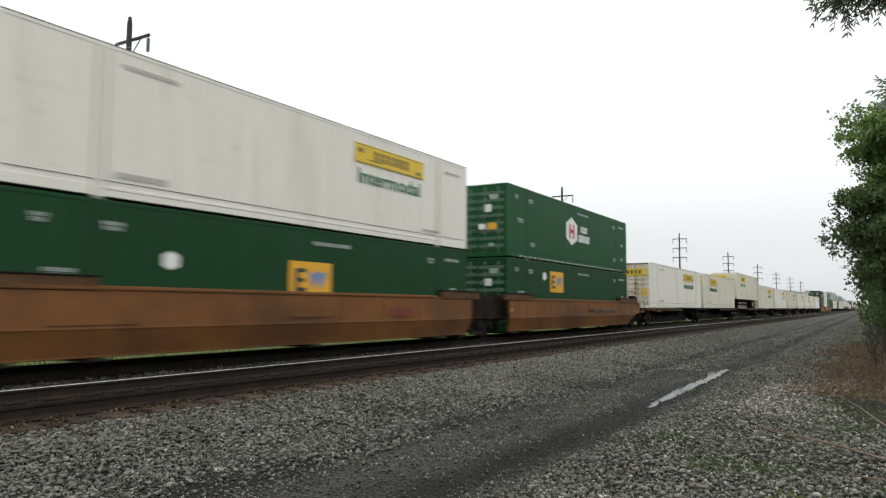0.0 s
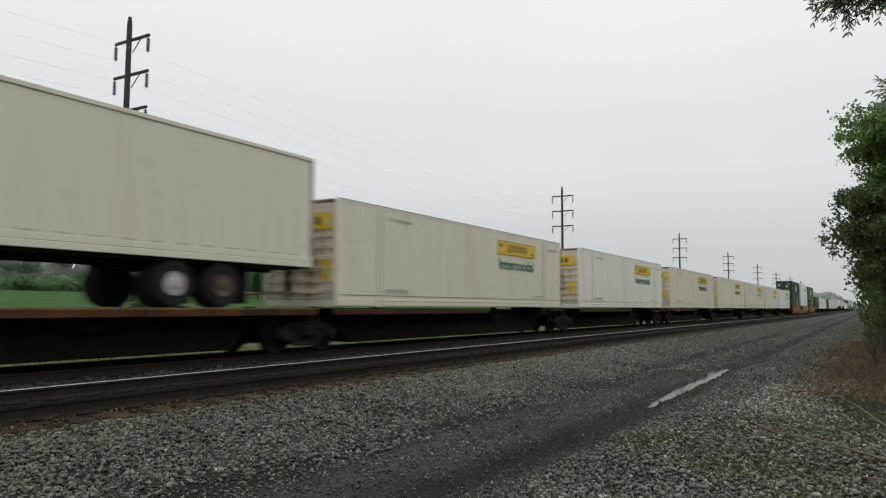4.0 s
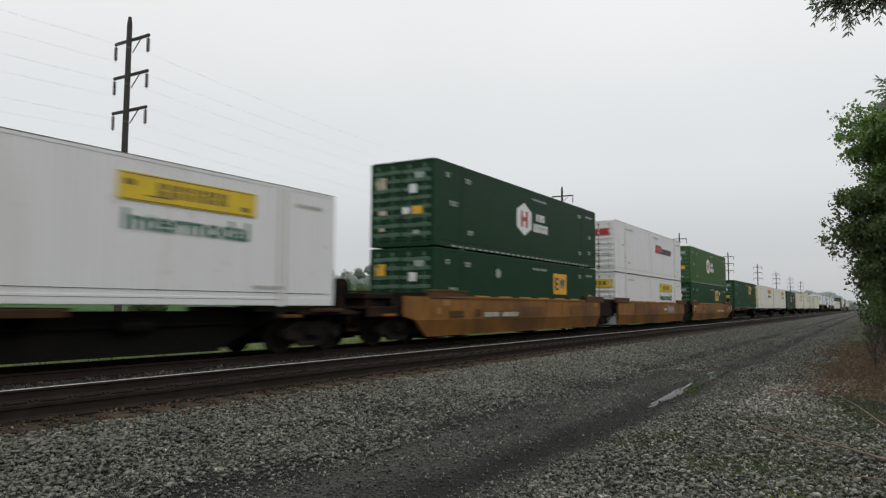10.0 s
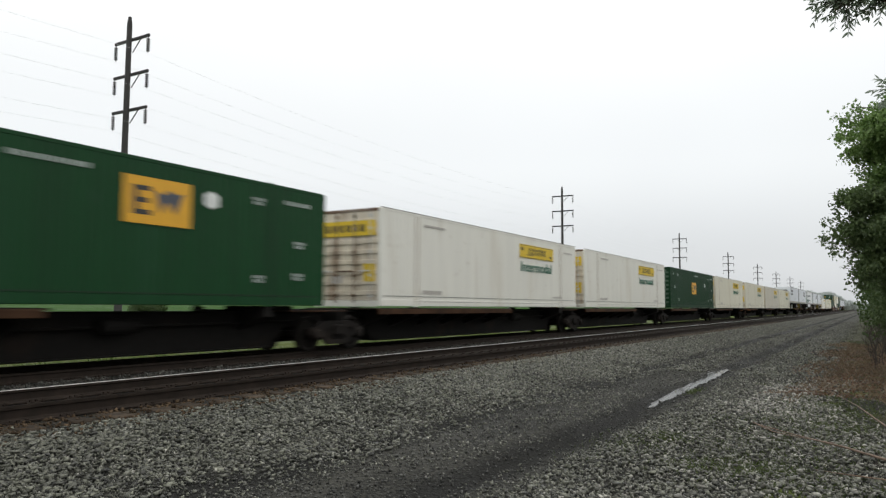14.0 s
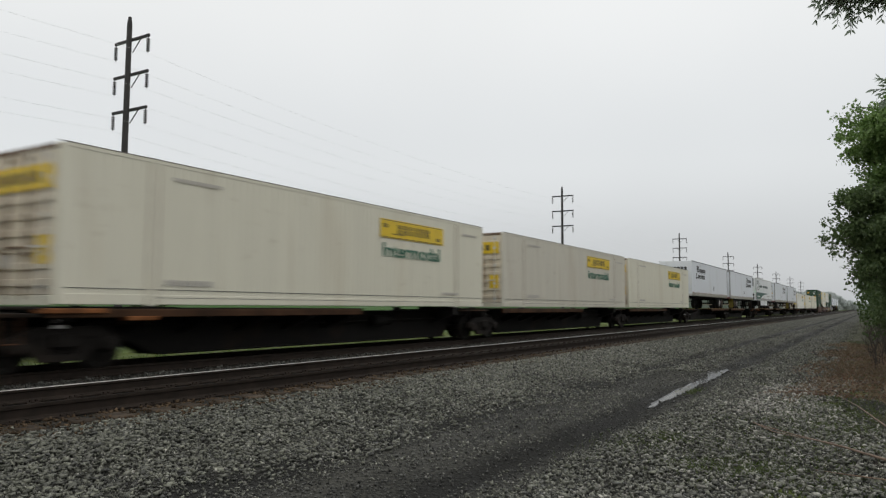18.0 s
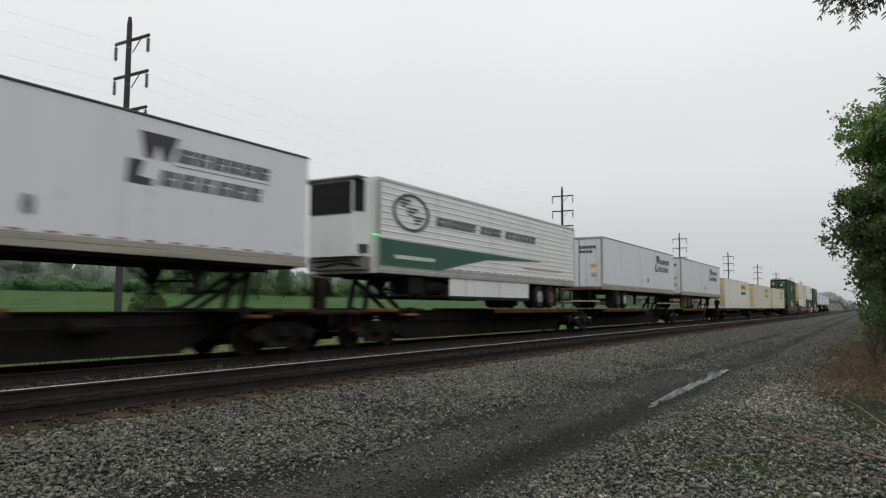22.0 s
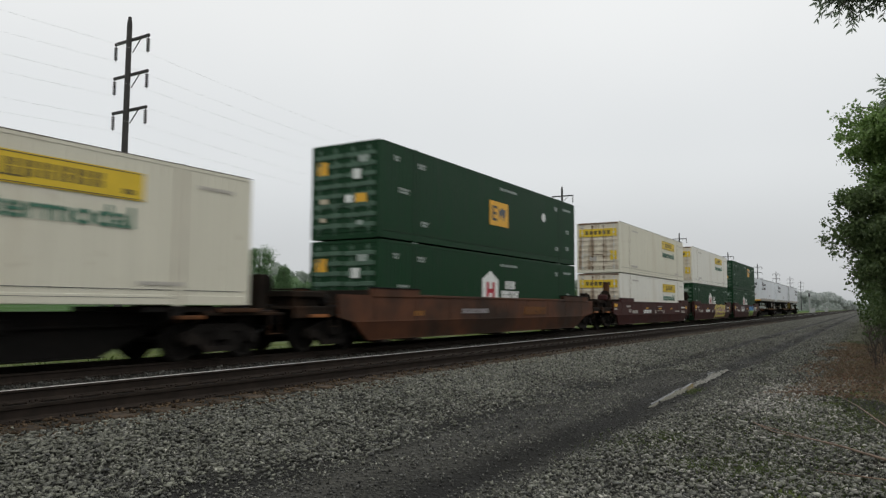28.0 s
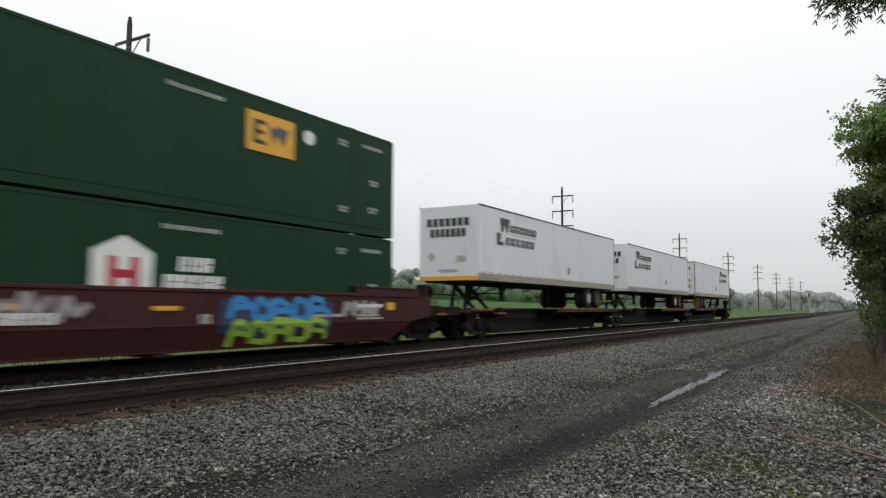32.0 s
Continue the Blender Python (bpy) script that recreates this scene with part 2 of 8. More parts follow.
M_GYEL = material("pale_yellow_spray_paint", (0.52, 0.44, 0.11), rough=0.5, var=0.1)
M_GPINK = material("purple_spray_paint", (0.20, 0.04, 0.17), rough=0.5, var=0.1)
M_GNAVY = material("navy_spray_paint", (0.02, 0.035, 0.09), rough=0.5, var=0.15)
M_GDARK = material("black_spray_paint", (0.04, 0.02, 0.03), rough=0.5, var=0.15)
M_GSILV = material("silver_spray_paint", (0.30, 0.28, 0.29), rough=0.5, var=0.1)
M_POLE = material("weathered_dark_pole_wood", (0.044, 0.042, 0.041), rough=0.9, var=0.25, scale=3, stretch=(6, 6, 0.5), bump=0.3)
M_GALV = material("pale_galvanised_steel", (0.36, 0.37, 0.37), rough=0.5, metal=0.2, var=0.1, scale=2)
M_CERAM = material("brown_glazed_insulator", (0.03, 0.022, 0.02), rough=0.3, var=0.1)
M_WIRE = material("grey_aluminium_wire", (0.78, 0.79, 0.8), rough=0.5, var=0.05)
M_STONE = material("wet_grey_stone", (0.098, 0.100, 0.078), spec=0.5, rough=0.42, var=0.3, scale=9, island=0.85, dark=(0.022, 0.022, 0.019), amount=0.3, dscale=14, bump=0.2)
M_CINDER = material("dark_wet_cinder_gravel", (0.044, 0.044, 0.038), spec=0.5, rough=0.4, var=0.3, scale=9, island=0.8, dark=(0.012, 0.012, 0.011), amount=0.3, dscale=14, bump=0.2)
# Crib stones: a darker grey than the stones on the bank.
M_CINDER2 = material("sooty_ballast_stone", (0.062, 0.062, 0.055), spec=0.25, rough=0.6, var=0.3, scale=9, island=0.6, dark=(0.022, 0.022, 0.019), amount=0.3, dscale=14, bump=0.2)
M_STONE2 = material("pale_limestone", (0.22, 0.215, 0.188), spec=0.4, rough=0.45, var=0.3, scale=9, island=0.8, dark=(0.06, 0.058, 0.05), amount=0.2, dscale=14, bump=0.2)
M_CHIP = material("rust_brown_debris", (0.066, 0.046, 0.029), rough=0.9, var=0.3, scale=9, island=0.6, spec=0.1)
M_GGREY = material("pale_green_grey_paint", (0.07, 0.125, 0.088), rough=0.6, var=0.15, spec=0.3)
M_BARK = material("grey_brown_bark", (0.07, 0.055, 0.045), rough=0.9, var=0.3, scale=10, stretch=(2, 2, 0.4), bump=0.5)
M_TWIG = material("dead_reddish_twigs", (0.20, 0.13, 0.085), rough=0.85, var=0.3, scale=6)
M_BRUSH = material("grey_brown_bare_stalks", (0.060, 0.050, 0.040), rough=0.9, var=0.3, scale=5, island=0.4)
M_STICK = material("peeled_reddish_branch", (0.175, 0.125, 0.092), rough=0.7, var=0.2, scale=8, dark=(0.14, 0.08, 0.05), amount=0.4, dscale=3)


def leaf_material(name, a, b, dscale=1.5):
    """Leaves that let some light through, varied leaf by leaf."""
    m = bpy.data.materials.new(name)
    m.use_nodes = True
    n, l = m.node_tree.nodes, m.node_tree.links
    p = n["Principled BSDF"]
    geo = n.new("ShaderNodeNewGeometry")
    mx = n.new("ShaderNodeMix")
    mx.data_type = "RGBA"
    mx.inputs["A"].default_value, mx.inputs["B"].default_value = (*a, 1), (*b, 1)
    l.new(geo.outputs["Random Per Island"], mx.inputs["Factor"])
    l.new(mx.outputs["Result"], p.inputs["Base Color"])
    p.inputs["Roughness"].default_value = 0.55
    tr = n.new("ShaderNodeBsdfTranslucent")
    l.new(mx.outputs["Result"], tr.inputs["Color"])
    ms = n.new("ShaderNodeMixShader")
    ms.inputs["Fac"].default_value = 0.5
    l.new(p.outputs["BSDF"], ms.inputs[1])
    l.new(tr.outputs["BSDF"], ms.inputs[2])
    l.new(ms.outputs["Shader"], n["Material Output"].inputs["Surface"])
    return m


M_LEAF = leaf_material("fresh_green_leaves", (0.125, 0.21, 0.060), (0.215, 0.325, 0.100))
M_LEAF2 = leaf_material("dark_green_leaves", (0.05, 0.085, 0.028), (0.09, 0.14, 0.045))
# Lower crown of the near tree: its shade is put into the leaf colour.
M_LEAFM = leaf_material("mid_green_leaves", (0.078, 0.122, 0.046), (0.132, 0.188, 0.070))
# Hedge and far trees: leaf green greyed a little to suggest distance haze.
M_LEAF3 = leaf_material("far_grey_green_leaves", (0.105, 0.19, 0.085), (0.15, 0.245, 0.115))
# Leaves of the distant woods: the haze is mixed into these two colours.
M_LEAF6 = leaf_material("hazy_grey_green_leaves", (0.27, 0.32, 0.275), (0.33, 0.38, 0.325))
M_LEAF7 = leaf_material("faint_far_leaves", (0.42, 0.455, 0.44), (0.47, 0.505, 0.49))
M_WEED = leaf_material("low_weed_leaves", (0.075, 0.108, 0.036), (0.125, 0.155, 0.055))
# Overhanging limb: leaf green greyed and lightened to imitate sky glare and haze.
M_LEAF5 = leaf_material("grey_green_narrow_leaves", (0.18, 0.23, 0.165), (0.27, 0.33, 0.245))
M_DEAD = leaf_material("dead_brown_grass_blades", (0.18, 0.135, 0.09), (0.30, 0.235, 0.155))
M_LITTER = leaf_material("dead_rusty_leaves", (0.085, 0.048, 0.028), (0.20, 0.115, 0.065))
M_GRASS = leaf_material("spring_grass_blades", (0.05, 0.11, 0.018), (0.10, 0.16, 0.03))


def ground_material():
    """Field grass, track ballast, dark wet cinders with wheel ruts, loose gravel with weeds: bands along the line."""
    m = bpy.data.materials.new("ground_cinders_gravel_grass")
    m.use_nodes = True
    n, l = m.node_tree.nodes, m.node_tree.links
    b = n["Principled BSDF"]
    geo = n.new("ShaderNodeNewGeometry")
    sep = n.new("ShaderNodeSeparateXYZ")
    l.new(geo.outputs["Position"], sep.inputs[0])

    def noise_(sc, detail=5.0, st=(1, 1, 1)):
        mp = n.new("ShaderNodeMapping")
        mp.inputs["Scale"].default_value = [sc * k for k in st]
        t = n.new("ShaderNodeTexNoise")
        t.inputs["Scale"].default_value, t.inputs["Detail"].default_value = 1.0, detail
        l.new(geo.outputs["Position"], mp.inputs["Vector"])
        l.new(mp.outputs["Vector"], t.inputs["Vector"])
        return t.outputs["Fac"]

    def math_(op, a, c):
        k = n.new("ShaderNodeMath")
        k.operation = op
        for i, v in ((0, a), (1, c)):
            if isinstance(v, (int, float)):
                k.inputs[i].default_value = v
            else:
                l.new(v, k.inputs[i])
        return k.outputs[0]

    def step_(value, lo, hi):
        k = n.new("ShaderNodeMapRange")
        k.interpolation_type = "SMOOTHSTEP"
        k.inputs["From Min"].default_value, k.inputs["From Max"].default_value = lo, hi
        l.new(value, k.inputs["Value"])
        return k.outputs["Result"]

    def mix_(f, a, c):
        k = n.new("ShaderNodeMix")
        k.data_type = "RGBA"
        l.new(f, k.inputs["Factor"])
        for key, v in (("A", a), ("B", c)):
            if isinstance(v, tuple):
                k.inputs[key].default_value = (*v, 1)
            else:
                l.new(v, k.inputs[key])
        return k.outputs["Result"]

    wob = noise_(0.35, 4.0)
    wob2 = noise_(1.6, 4.0)
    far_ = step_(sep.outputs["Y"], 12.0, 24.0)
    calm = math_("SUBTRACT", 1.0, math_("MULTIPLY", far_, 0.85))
    x = math_("ADD", sep.outputs["X"], math_("MULTIPLY", math_("MULTIPLY", math_("SUBTRACT", wob, 0.5), 1.3), calm))
    x = math_("ADD", x, math_("MULTIPLY", math_("MULTIPLY", math_("SUBTRACT", wob2, 0.5), 0.7), calm))
    grain = noise_(28.0, 6.0)
    pebble = n.new("ShaderNodeTexVoronoi")
    pebble.inputs["Scale"].default_value = 26.0
    l.new(geo.outputs["Position"], pebble.inputs["Vector"])
    # near stone tone is kept very dark for the shade between loose stones
    stone = mix_(pebble.outputs["Color"], (0.006, 0.006, 0.005), (0.040, 0.039, 0.033))
    stone = mix_(step_(grain, 0.3, 0.6), (0.014, 0.014, 0.012), stone)
    # from 12 m on the stony ground blends into a paler, even gravel tone
    far_stone = mix_(step_(noise_(9.0, 6.0, (1.0, 0.8, 1)), 0.3, 0.7), (0.022, 0.022, 0.018), (0.094, 0.094, 0.077))
    stone = mix_(far_, stone, far_stone)
    cinder = mix_(step_(grain, 0.4, 0.75), (0.016, 0.016, 0.015), (0.055, 0.055, 0.047))
    cinder = mix_(step_(noise_(0.8, 4.0, (2.2, 0.35, 1)), 0.35, 0.7), cinder, mix_(step_(grain, 0.3, 0.6), (0.019, 0.019, 0.017), (0.066, 0.065, 0.056)))
    cinder = mix_(math_("MULTIPLY", far_, 0.8), cinder, far_stone)
    grass = mix_(noise_(1.3, 6.0), (0.035, 0.06, 0.012), (0.10, 0.115, 0.022))
    field = mix_(noise_(0.05, 4.0), (0.026, 0.072, 0.012), (0.044, 0.104, 0.020))
    dirt = mix_(step_(grain, 0.3, 0.7), (0.042, 0.031, 0.022), (0.118, 0.082, 0.058))
    dirt = mix_(step_(sep.outputs["Y"], 20.0, 34.0), dirt, mix_(step_(noise_(2.0, 5.0), 0.35, 0.65), (0.030, 0.028, 0.019), (0.050, 0.052, 0.026)))
    weed = mix_(step_(noise_(1.1, 5.0), 0.52, 0.66), stone, grass)
    rust = mix_(step_(noise_(2.5, 5.0), 0.45, 0.6), stone, (0.044, 0.035, 0.024))
    c = mix_(step_(x, -18.6, -17.4), grass, stone)
    c = mix_(step_(sep.outputs["X"], -34.0, -24.0), field, c)
    verge = math_("MULTIPLY", math_("MULTIPLY", step_(x, -23.5, -21.5), math_("SUBTRACT", 1.0, step_(x, -17.2, -16.4))), step_(sep.outputs["Y"], 95.0, 150.0))
    c = mix_(math_("MULTIPLY", verge, 0.8), c, (0.19, 0.18, 0.125))
    c = mix_(step_(sep.outputs["X"], -7.95, -7.85), c, rust)
    c = mix_(step_(x, -7.4, -7.15), c, stone)
    c = mix_(step_(x, -5.3, -4.4), c, cinder)
    for rut in (-3.02, -4.65):
        off = math_("ABSOLUTE", math_("ADD", math_("ADD", sep.outputs["X"], -rut), math_("MULTIPLY", math_("MULTIPLY", math_("SUBTRACT", wob, 0.5), 0.35), calm)), 0.0)
        c = mix_(math_("MULTIPLY", math_("SUBTRACT", 1.0, step_(off, 0.12, 0.42)), 0.92), c, (0.014, 0.014, 0.013))
    c = mix_(step_(x, -2.6, -2.0), c, stone)
    c = mix_(step_(x, -1.3, -0.7), c, weed)
    c = mix_(step_(x, -0.1, 0.6), c, mix_(step_(noise_(0.9, 5.0), 0.55, 0.7), dirt, grass))
    c = mix_(math_("MULTIPLY", step_(x, -1.5, -0.9), step_(sep.outputs["Y"], 13.0, 16.5)), c, mix_(step_(noise_(1.4, 5.0), 0.55, 0.68), dirt, grass))
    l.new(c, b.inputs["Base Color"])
    wet = step_(noise_(0.5, 4.0, (2.0, 0.4, 1)), 0.35, 0.65)
    rg = n.new("ShaderNodeMapRange")
    rg.inputs["To Min"].default_value, rg.inputs["To Max"].default_value = 0.65, 0.95
    l.new(wet, rg.inputs["Value"])
    l.new(rg.outputs["Result"], b.inputs["Roughness"])
    b.inputs["Specular IOR Level"].default_value = 0.12
    bp = n.new("ShaderNodeBump")
    bp.inputs["Strength"].default_value, bp.inputs["Distance"].default_value = 0.8, 0.03
    l.new(math_("ADD", grain, math_("MULTIPLY", pebble.outputs["Distance"], -1.0)), bp.inputs["Height"])
    l.new(bp.outputs["Normal"], b.inputs["Normal"])
    return m


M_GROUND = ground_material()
M_WATER = bpy.data.materials.new("still_muddy_water")
M_WATER.use_nodes = True
wb = M_WATER.node_tree.nodes["Principled BSDF"]
wb.inputs["Base Color"].default_value, wb.inputs["Roughness"].default_value, wb.inputs["IOR"].default_value = (0.035, 0.034, 0.03, 1), 0.06, 1.33
wb.inputs["Specular IOR Level"].default_value = 0.1

M_GLOW = bpy.data.materials.new("lit_green_lamp")
M_GLOW.use_nodes = True
gb = M_GLOW.node_tree.nodes["Principled BSDF"]
gb.inputs["Base Color"].default_value, gb.inputs["Emission Color"].default_value, gb.inputs["Emission Strength"].default_value = (0.02, 0.3, 0.05, 1), (0.03, 1.0, 0.12, 1), 1.6

# ---------------------------------------------------------------- mesh tools


class Geo:
    """Vertices and faces gathered for one mesh."""

    def __init__(self):
        self.v, self.f = [], []

    def add(self, verts, faces):
        k = len(self.v)
        self.v += [tuple(p) for p in verts]
        self.f += [tuple(i + k for i in q) for q in faces]
        return self

    def box(self, x0, x1, y0, y1, z0, z1, c=0.0):
        """A box, with chamfered edges where c is given."""
        if c <= 0:
            vs = [(x, y, z) for x in (x0, x1) for y in (y0, y1) for z in (z0, z1)]
            return self.add(vs, [(0, 1, 3, 2), (4, 6, 7, 5), (0, 4, 5, 1), (2, 3, 7, 6), (0, 2, 6, 4), (1, 5, 7, 3)])
        lo, hi, vs, ix = (x0, y0, z0), (x1, y1, z1), [], {}
        for s in [(a, b, d) for a in (0, 1) for b in (0, 1) for d in (0, 1)]:
            for ax in range(3):
                p = [((hi[k] - c) if s[k] else (lo[k] + c)) for k in range(3)]
                p[ax] = hi[ax] if s[ax] else lo[ax]
                ix[(s, ax)] = len(vs)
                vs.append(p)
        fs = []
        for ax in range(3):
            u, w = [k for k in range(3) if k != ax]
            for e in (0, 1):
                q = []
                for a, b in ((0, 0), (1, 0), (1, 1), (0, 1)):
                    s = [0, 0, 0]
                    s[ax], s[u], s[w] = e, a, b
                    q.append(ix[(tuple(s), ax)])
                fs.append(q)
            for a in (0, 1):
                for b in (0, 1):
                    s, t = [0, 0, 0], [0, 0, 0]
                    s[u] = t[u] = a
                    s[w] = t[w] = b
                    t[ax] = 1
                    s, t = tuple(s), tuple(t)
                    fs.append([ix[(s, u)], ix[(t, u)], ix[(t, w)], ix[(s, w)]])
        for s in [(a, b, d) for a in (0, 1) for b in (0, 1) for d in (0, 1)]:
            fs.append([ix[(s, 0)], ix[(s, 1)], ix[(s, 2)]])
        return self.add(vs, fs)

    def prism(self, poly, a0, a1, axis=0):
        """A polygon swept along an axis; its points are given in the two other axes."""
        n = len(poly)

        def at(p, a):
            q = [p[0], p[1]]
            q.insert(axis, a)
            return q

        vs = [at(p, a0) for p in poly] + [at(p, a1) for p in poly]
        fs = [tuple(range(n - 1, -1, -1)), tuple(range(n, 2 * n))] + [(i, (i + 1) % n, n + (i + 1) % n, n + i) for i in range(n)]
        return self.add(vs, fs)

    def lathe(self, prof, centre=(0, 0, 0), axis=2, n=16):
        """A profile of (radius, height) turned round an axis, closed at both ends."""
        vs, fs = [], []
        for r, h in prof:
            for i in range(n):
                a = 2 * math.pi * i / n
                p = [r * math.cos(a), r * math.sin(a)]
                p.insert(axis, h)
                vs.append([p[k] + centre[k] for k in range(3)])
        for j in range(len(prof) - 1):
            for i in range(n):
                fs.append((j * n + i, j * n + (i + 1) % n, (j + 1) * n + (i + 1) % n, (j + 1) * n + i))
        fs.append(tuple(range(n - 1, -1, -1)))
        fs.append(tuple(range((len(prof) - 1) * n, len(prof) * n)))
        return self.add(vs, fs)

    def tube(self, pts, radii, n=8):
        """A bent round bar through points, with a radius at each."""
        pts = [Vector(p) for p in pts]
        vs, fs = [], []
        for k, p in enumerate(pts):
            d = (pts[min(k + 1, len(pts) - 1)] - pts[max(k - 1, 0)]).normalized()
            up = Vector((0, 0, 1)) if abs(d.z) < 0.9 else Vector((1, 0, 0))
            a = d.cross(up).normalized()
            b = d.cross(a)
            r = radii[k] if isinstance(radii, (list, tuple)) else radii
            vs += [p + r * (math.cos(2 * math.pi * i / n) * a + math.sin(2 * math.pi * i / n) * b) for i in range(n)]
        for j in range(len(pts) - 1):
            for i in range(n):
                fs.append((j * n + i, j * n + (i + 1) % n, (j + 1) * n + (i + 1) % n, (j + 1) * n + i))
        fs.append(tuple(range(n)))
        fs.append(tuple(range((len(pts) - 1) * n, len(pts) * n)))
        return self.add(vs, fs)

    def bar(self, a, b, w, h):
        """A straight square bar from a to b."""
        a, b = Vector(a), Vector(b)
        d = (b - a).normalized()
        up = Vector((0, 0, 1)) if abs(d.z) < 0.95 else Vector((0, 1, 0))
        s = d.cross(up).normalized() * w / 2
        t = d.cross(s).normalized() * h / 2
        vs = [p + i * s + j * t for p in (a, b) for i, j in ((-1, -1), (1, -1), (1, 1), (-1, 1))]
        return self.add(vs, [(3, 2, 1, 0), (4, 5, 6, 7), (0, 1, 5, 4), (1, 2, 6, 5), (2, 3, 7, 6), (3, 0, 4, 7)])


def mesh_of(name, geo, mat, smooth=False):
    me = bpy.data.meshes.new(name)
    me.from_pydata(geo.v, [], geo.f)
    me.materials.append(mat)
    if smooth:
        me.polygons.foreach_set("use_smooth", [True] * len(me.polygons))
        me.set_sharp_from_angle(angle=radians(40))
    me.update()
    return me


SHARED = {}
FINE = {"rail_dashes", "number_mark", "sign_mark", "band_mark", "spring_nest", "floor_frame", "landing_gear", "reflective_tape", "lettering", "door_rib", "front_rib", "front_mark", "logo", "rear_mark", "twig_spray"}


def part(name, geo, mat, parent, label="", at=None, key=None, smooth=False):
    """One mesh object under a thing or a part. key: alike pieces share one mesh; geo may then be a function that makes it."""
    if key is not None:
        k = (key, mat.name)
        if k not in SHARED:
            SHARED[k] = mesh_of(name, geo() if callable(geo) else geo, mat, smooth)
        me = SHARED[k]
    else:
        me = mesh_of(name, geo() if callable(geo) else geo, mat, smooth)
    ob = new(name, me)
    ob.parent = parent
    if at is not None:
        ob.matrix_basis = at
    if label:
        tagged(ob, label)
    if name in FINE:
        tagged(ob, kind="stuff")
    return ob


def plain(name, geo, mat, label="", category="", group="", kind="", smooth=False):
    ob = new(name, mesh_of(name, geo, mat, smooth))
    return tagged(ob, label, category, group, kind)


def mesh_np(name, verts, faces, mat):
    """A big mesh from arrays; all faces have the same number of corners."""
    me = bpy.data.meshes.new(name)
    nf, k = faces.shape
    me.vertices.add(len(verts))
    me.vertices.foreach_set("co", np.ascontiguousarray(verts, dtype=np.float32).ravel())
    me.loops.add(nf * k)
    me.loops.foreach_set("vertex_index", np.ascontiguousarray(faces, dtype=np.int32).ravel())
    me.polygons.add(nf)
    me.polygons.foreach_set("loop_start", np.arange(0, nf * k, k, dtype=np.int32))
    me.materials.append(mat)
    me.update(calc_edges=True)
    return me

# ---------------------------------------------------------------- ground
PROFILE = [(-3000, 6.0), (-150, 4.6), (-97, 3.3), (-70, 1.7), (-45, 0.3), (-30, -0.35), (-24, -0.5), (-18.6, -0.42), (-16.4, 0.03), (-15.2, 0.08), (-12.1, 0.08), (-11.2, 0.12), (-10.3, 0.195), (-7.8, 0.195), (-7.5, 0.17), (-7.2, 0.155), (-6.95, 0.14),
           (-5.6, 0.02), (-5.0, -0.015), (-4.6, -0.03), (-4.1, 0.01), (-3.5, 0.015), (-3.2, -0.025), (-3.02, -0.05), (-2.75, -0.02),
           (-2.2, 0.02), (-1.0, 0.04), (0.5, 0.06), (2, 0.16), (5, 0.3), (3000, 0.3)]
PX, PZ = np.array([p[0] for p in PROFILE], float), np.array([p[1] for p in PROFILE], float)


def ground_z(x, y):
    """Height of the ground: the bank's profile with small unevenness near the path."""
    x, y = np.asarray(x, float), np.asarray(y, float)
    z = np.interp(x, PX, PZ)
    z = np.where(x < -30, -0.35 + (z + 0.35) * np.clip(1.25 - y / 600.0, 0.15, 1.0), z)
    near = np.clip((x + 7.2) / 0.8, 0, 1) * np.clip((8 - x) / 4, 0, 1) * np.clip((30 - y) / 14, 0.08, 1) * np.clip((80 - y) / 30, 0, 1)
    wave = 0.012 * np.sin(1.7 * y + 2.1 * x) + 0.010 * np.sin(0.73 * y - 3.3 * x + 1.0) + 0.008 * np.sin(3.9 * y + 0.6 * x + 2.0)
    keep = 1 - np.exp(-((x + 2.98) / 0.35) ** 2) * np.clip(1 - np.abs(y - 14.8) / 5.5, 0, 1)
    return z + near * wave * keep


def build_ground():
    xs = np.unique(np.concatenate([PX, np.arange(-20, 8.01, 0.2), np.array([-2000, -1200, -700, -400, -250, -160, -110, -80, -45, -34, 12, 20, 40, 80, 160, 400, 900, 1800])]))
    ys = np.unique(np.concatenate([np.arange(-6, 30, 0.25), np.arange(30, 90, 1.0), np.array([-200, -120, -60, -30, -15, 110, 140, 180, 240, 320, 450, 600, 800, 1100, 1500, 2200, 3200, 4500])]))
    gx, gy = np.meshgrid(xs, ys)
    v = np.stack([gx, gy, ground_z(gx, gy)], -1).reshape(-1, 3)
    nx, ny = len(xs), len(ys)
    i = (np.arange(ny - 1)[:, None] * nx + np.arange(nx - 1)[None, :]).ravel()
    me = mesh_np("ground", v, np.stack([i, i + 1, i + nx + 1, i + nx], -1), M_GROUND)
    me.polygons.foreach_set("use_smooth", [True] * len(me.polygons))
    tagged(new("ground", me), "grey ballast bank, dark wet cinder track and green field", "ground", kind="structure")


build_ground()


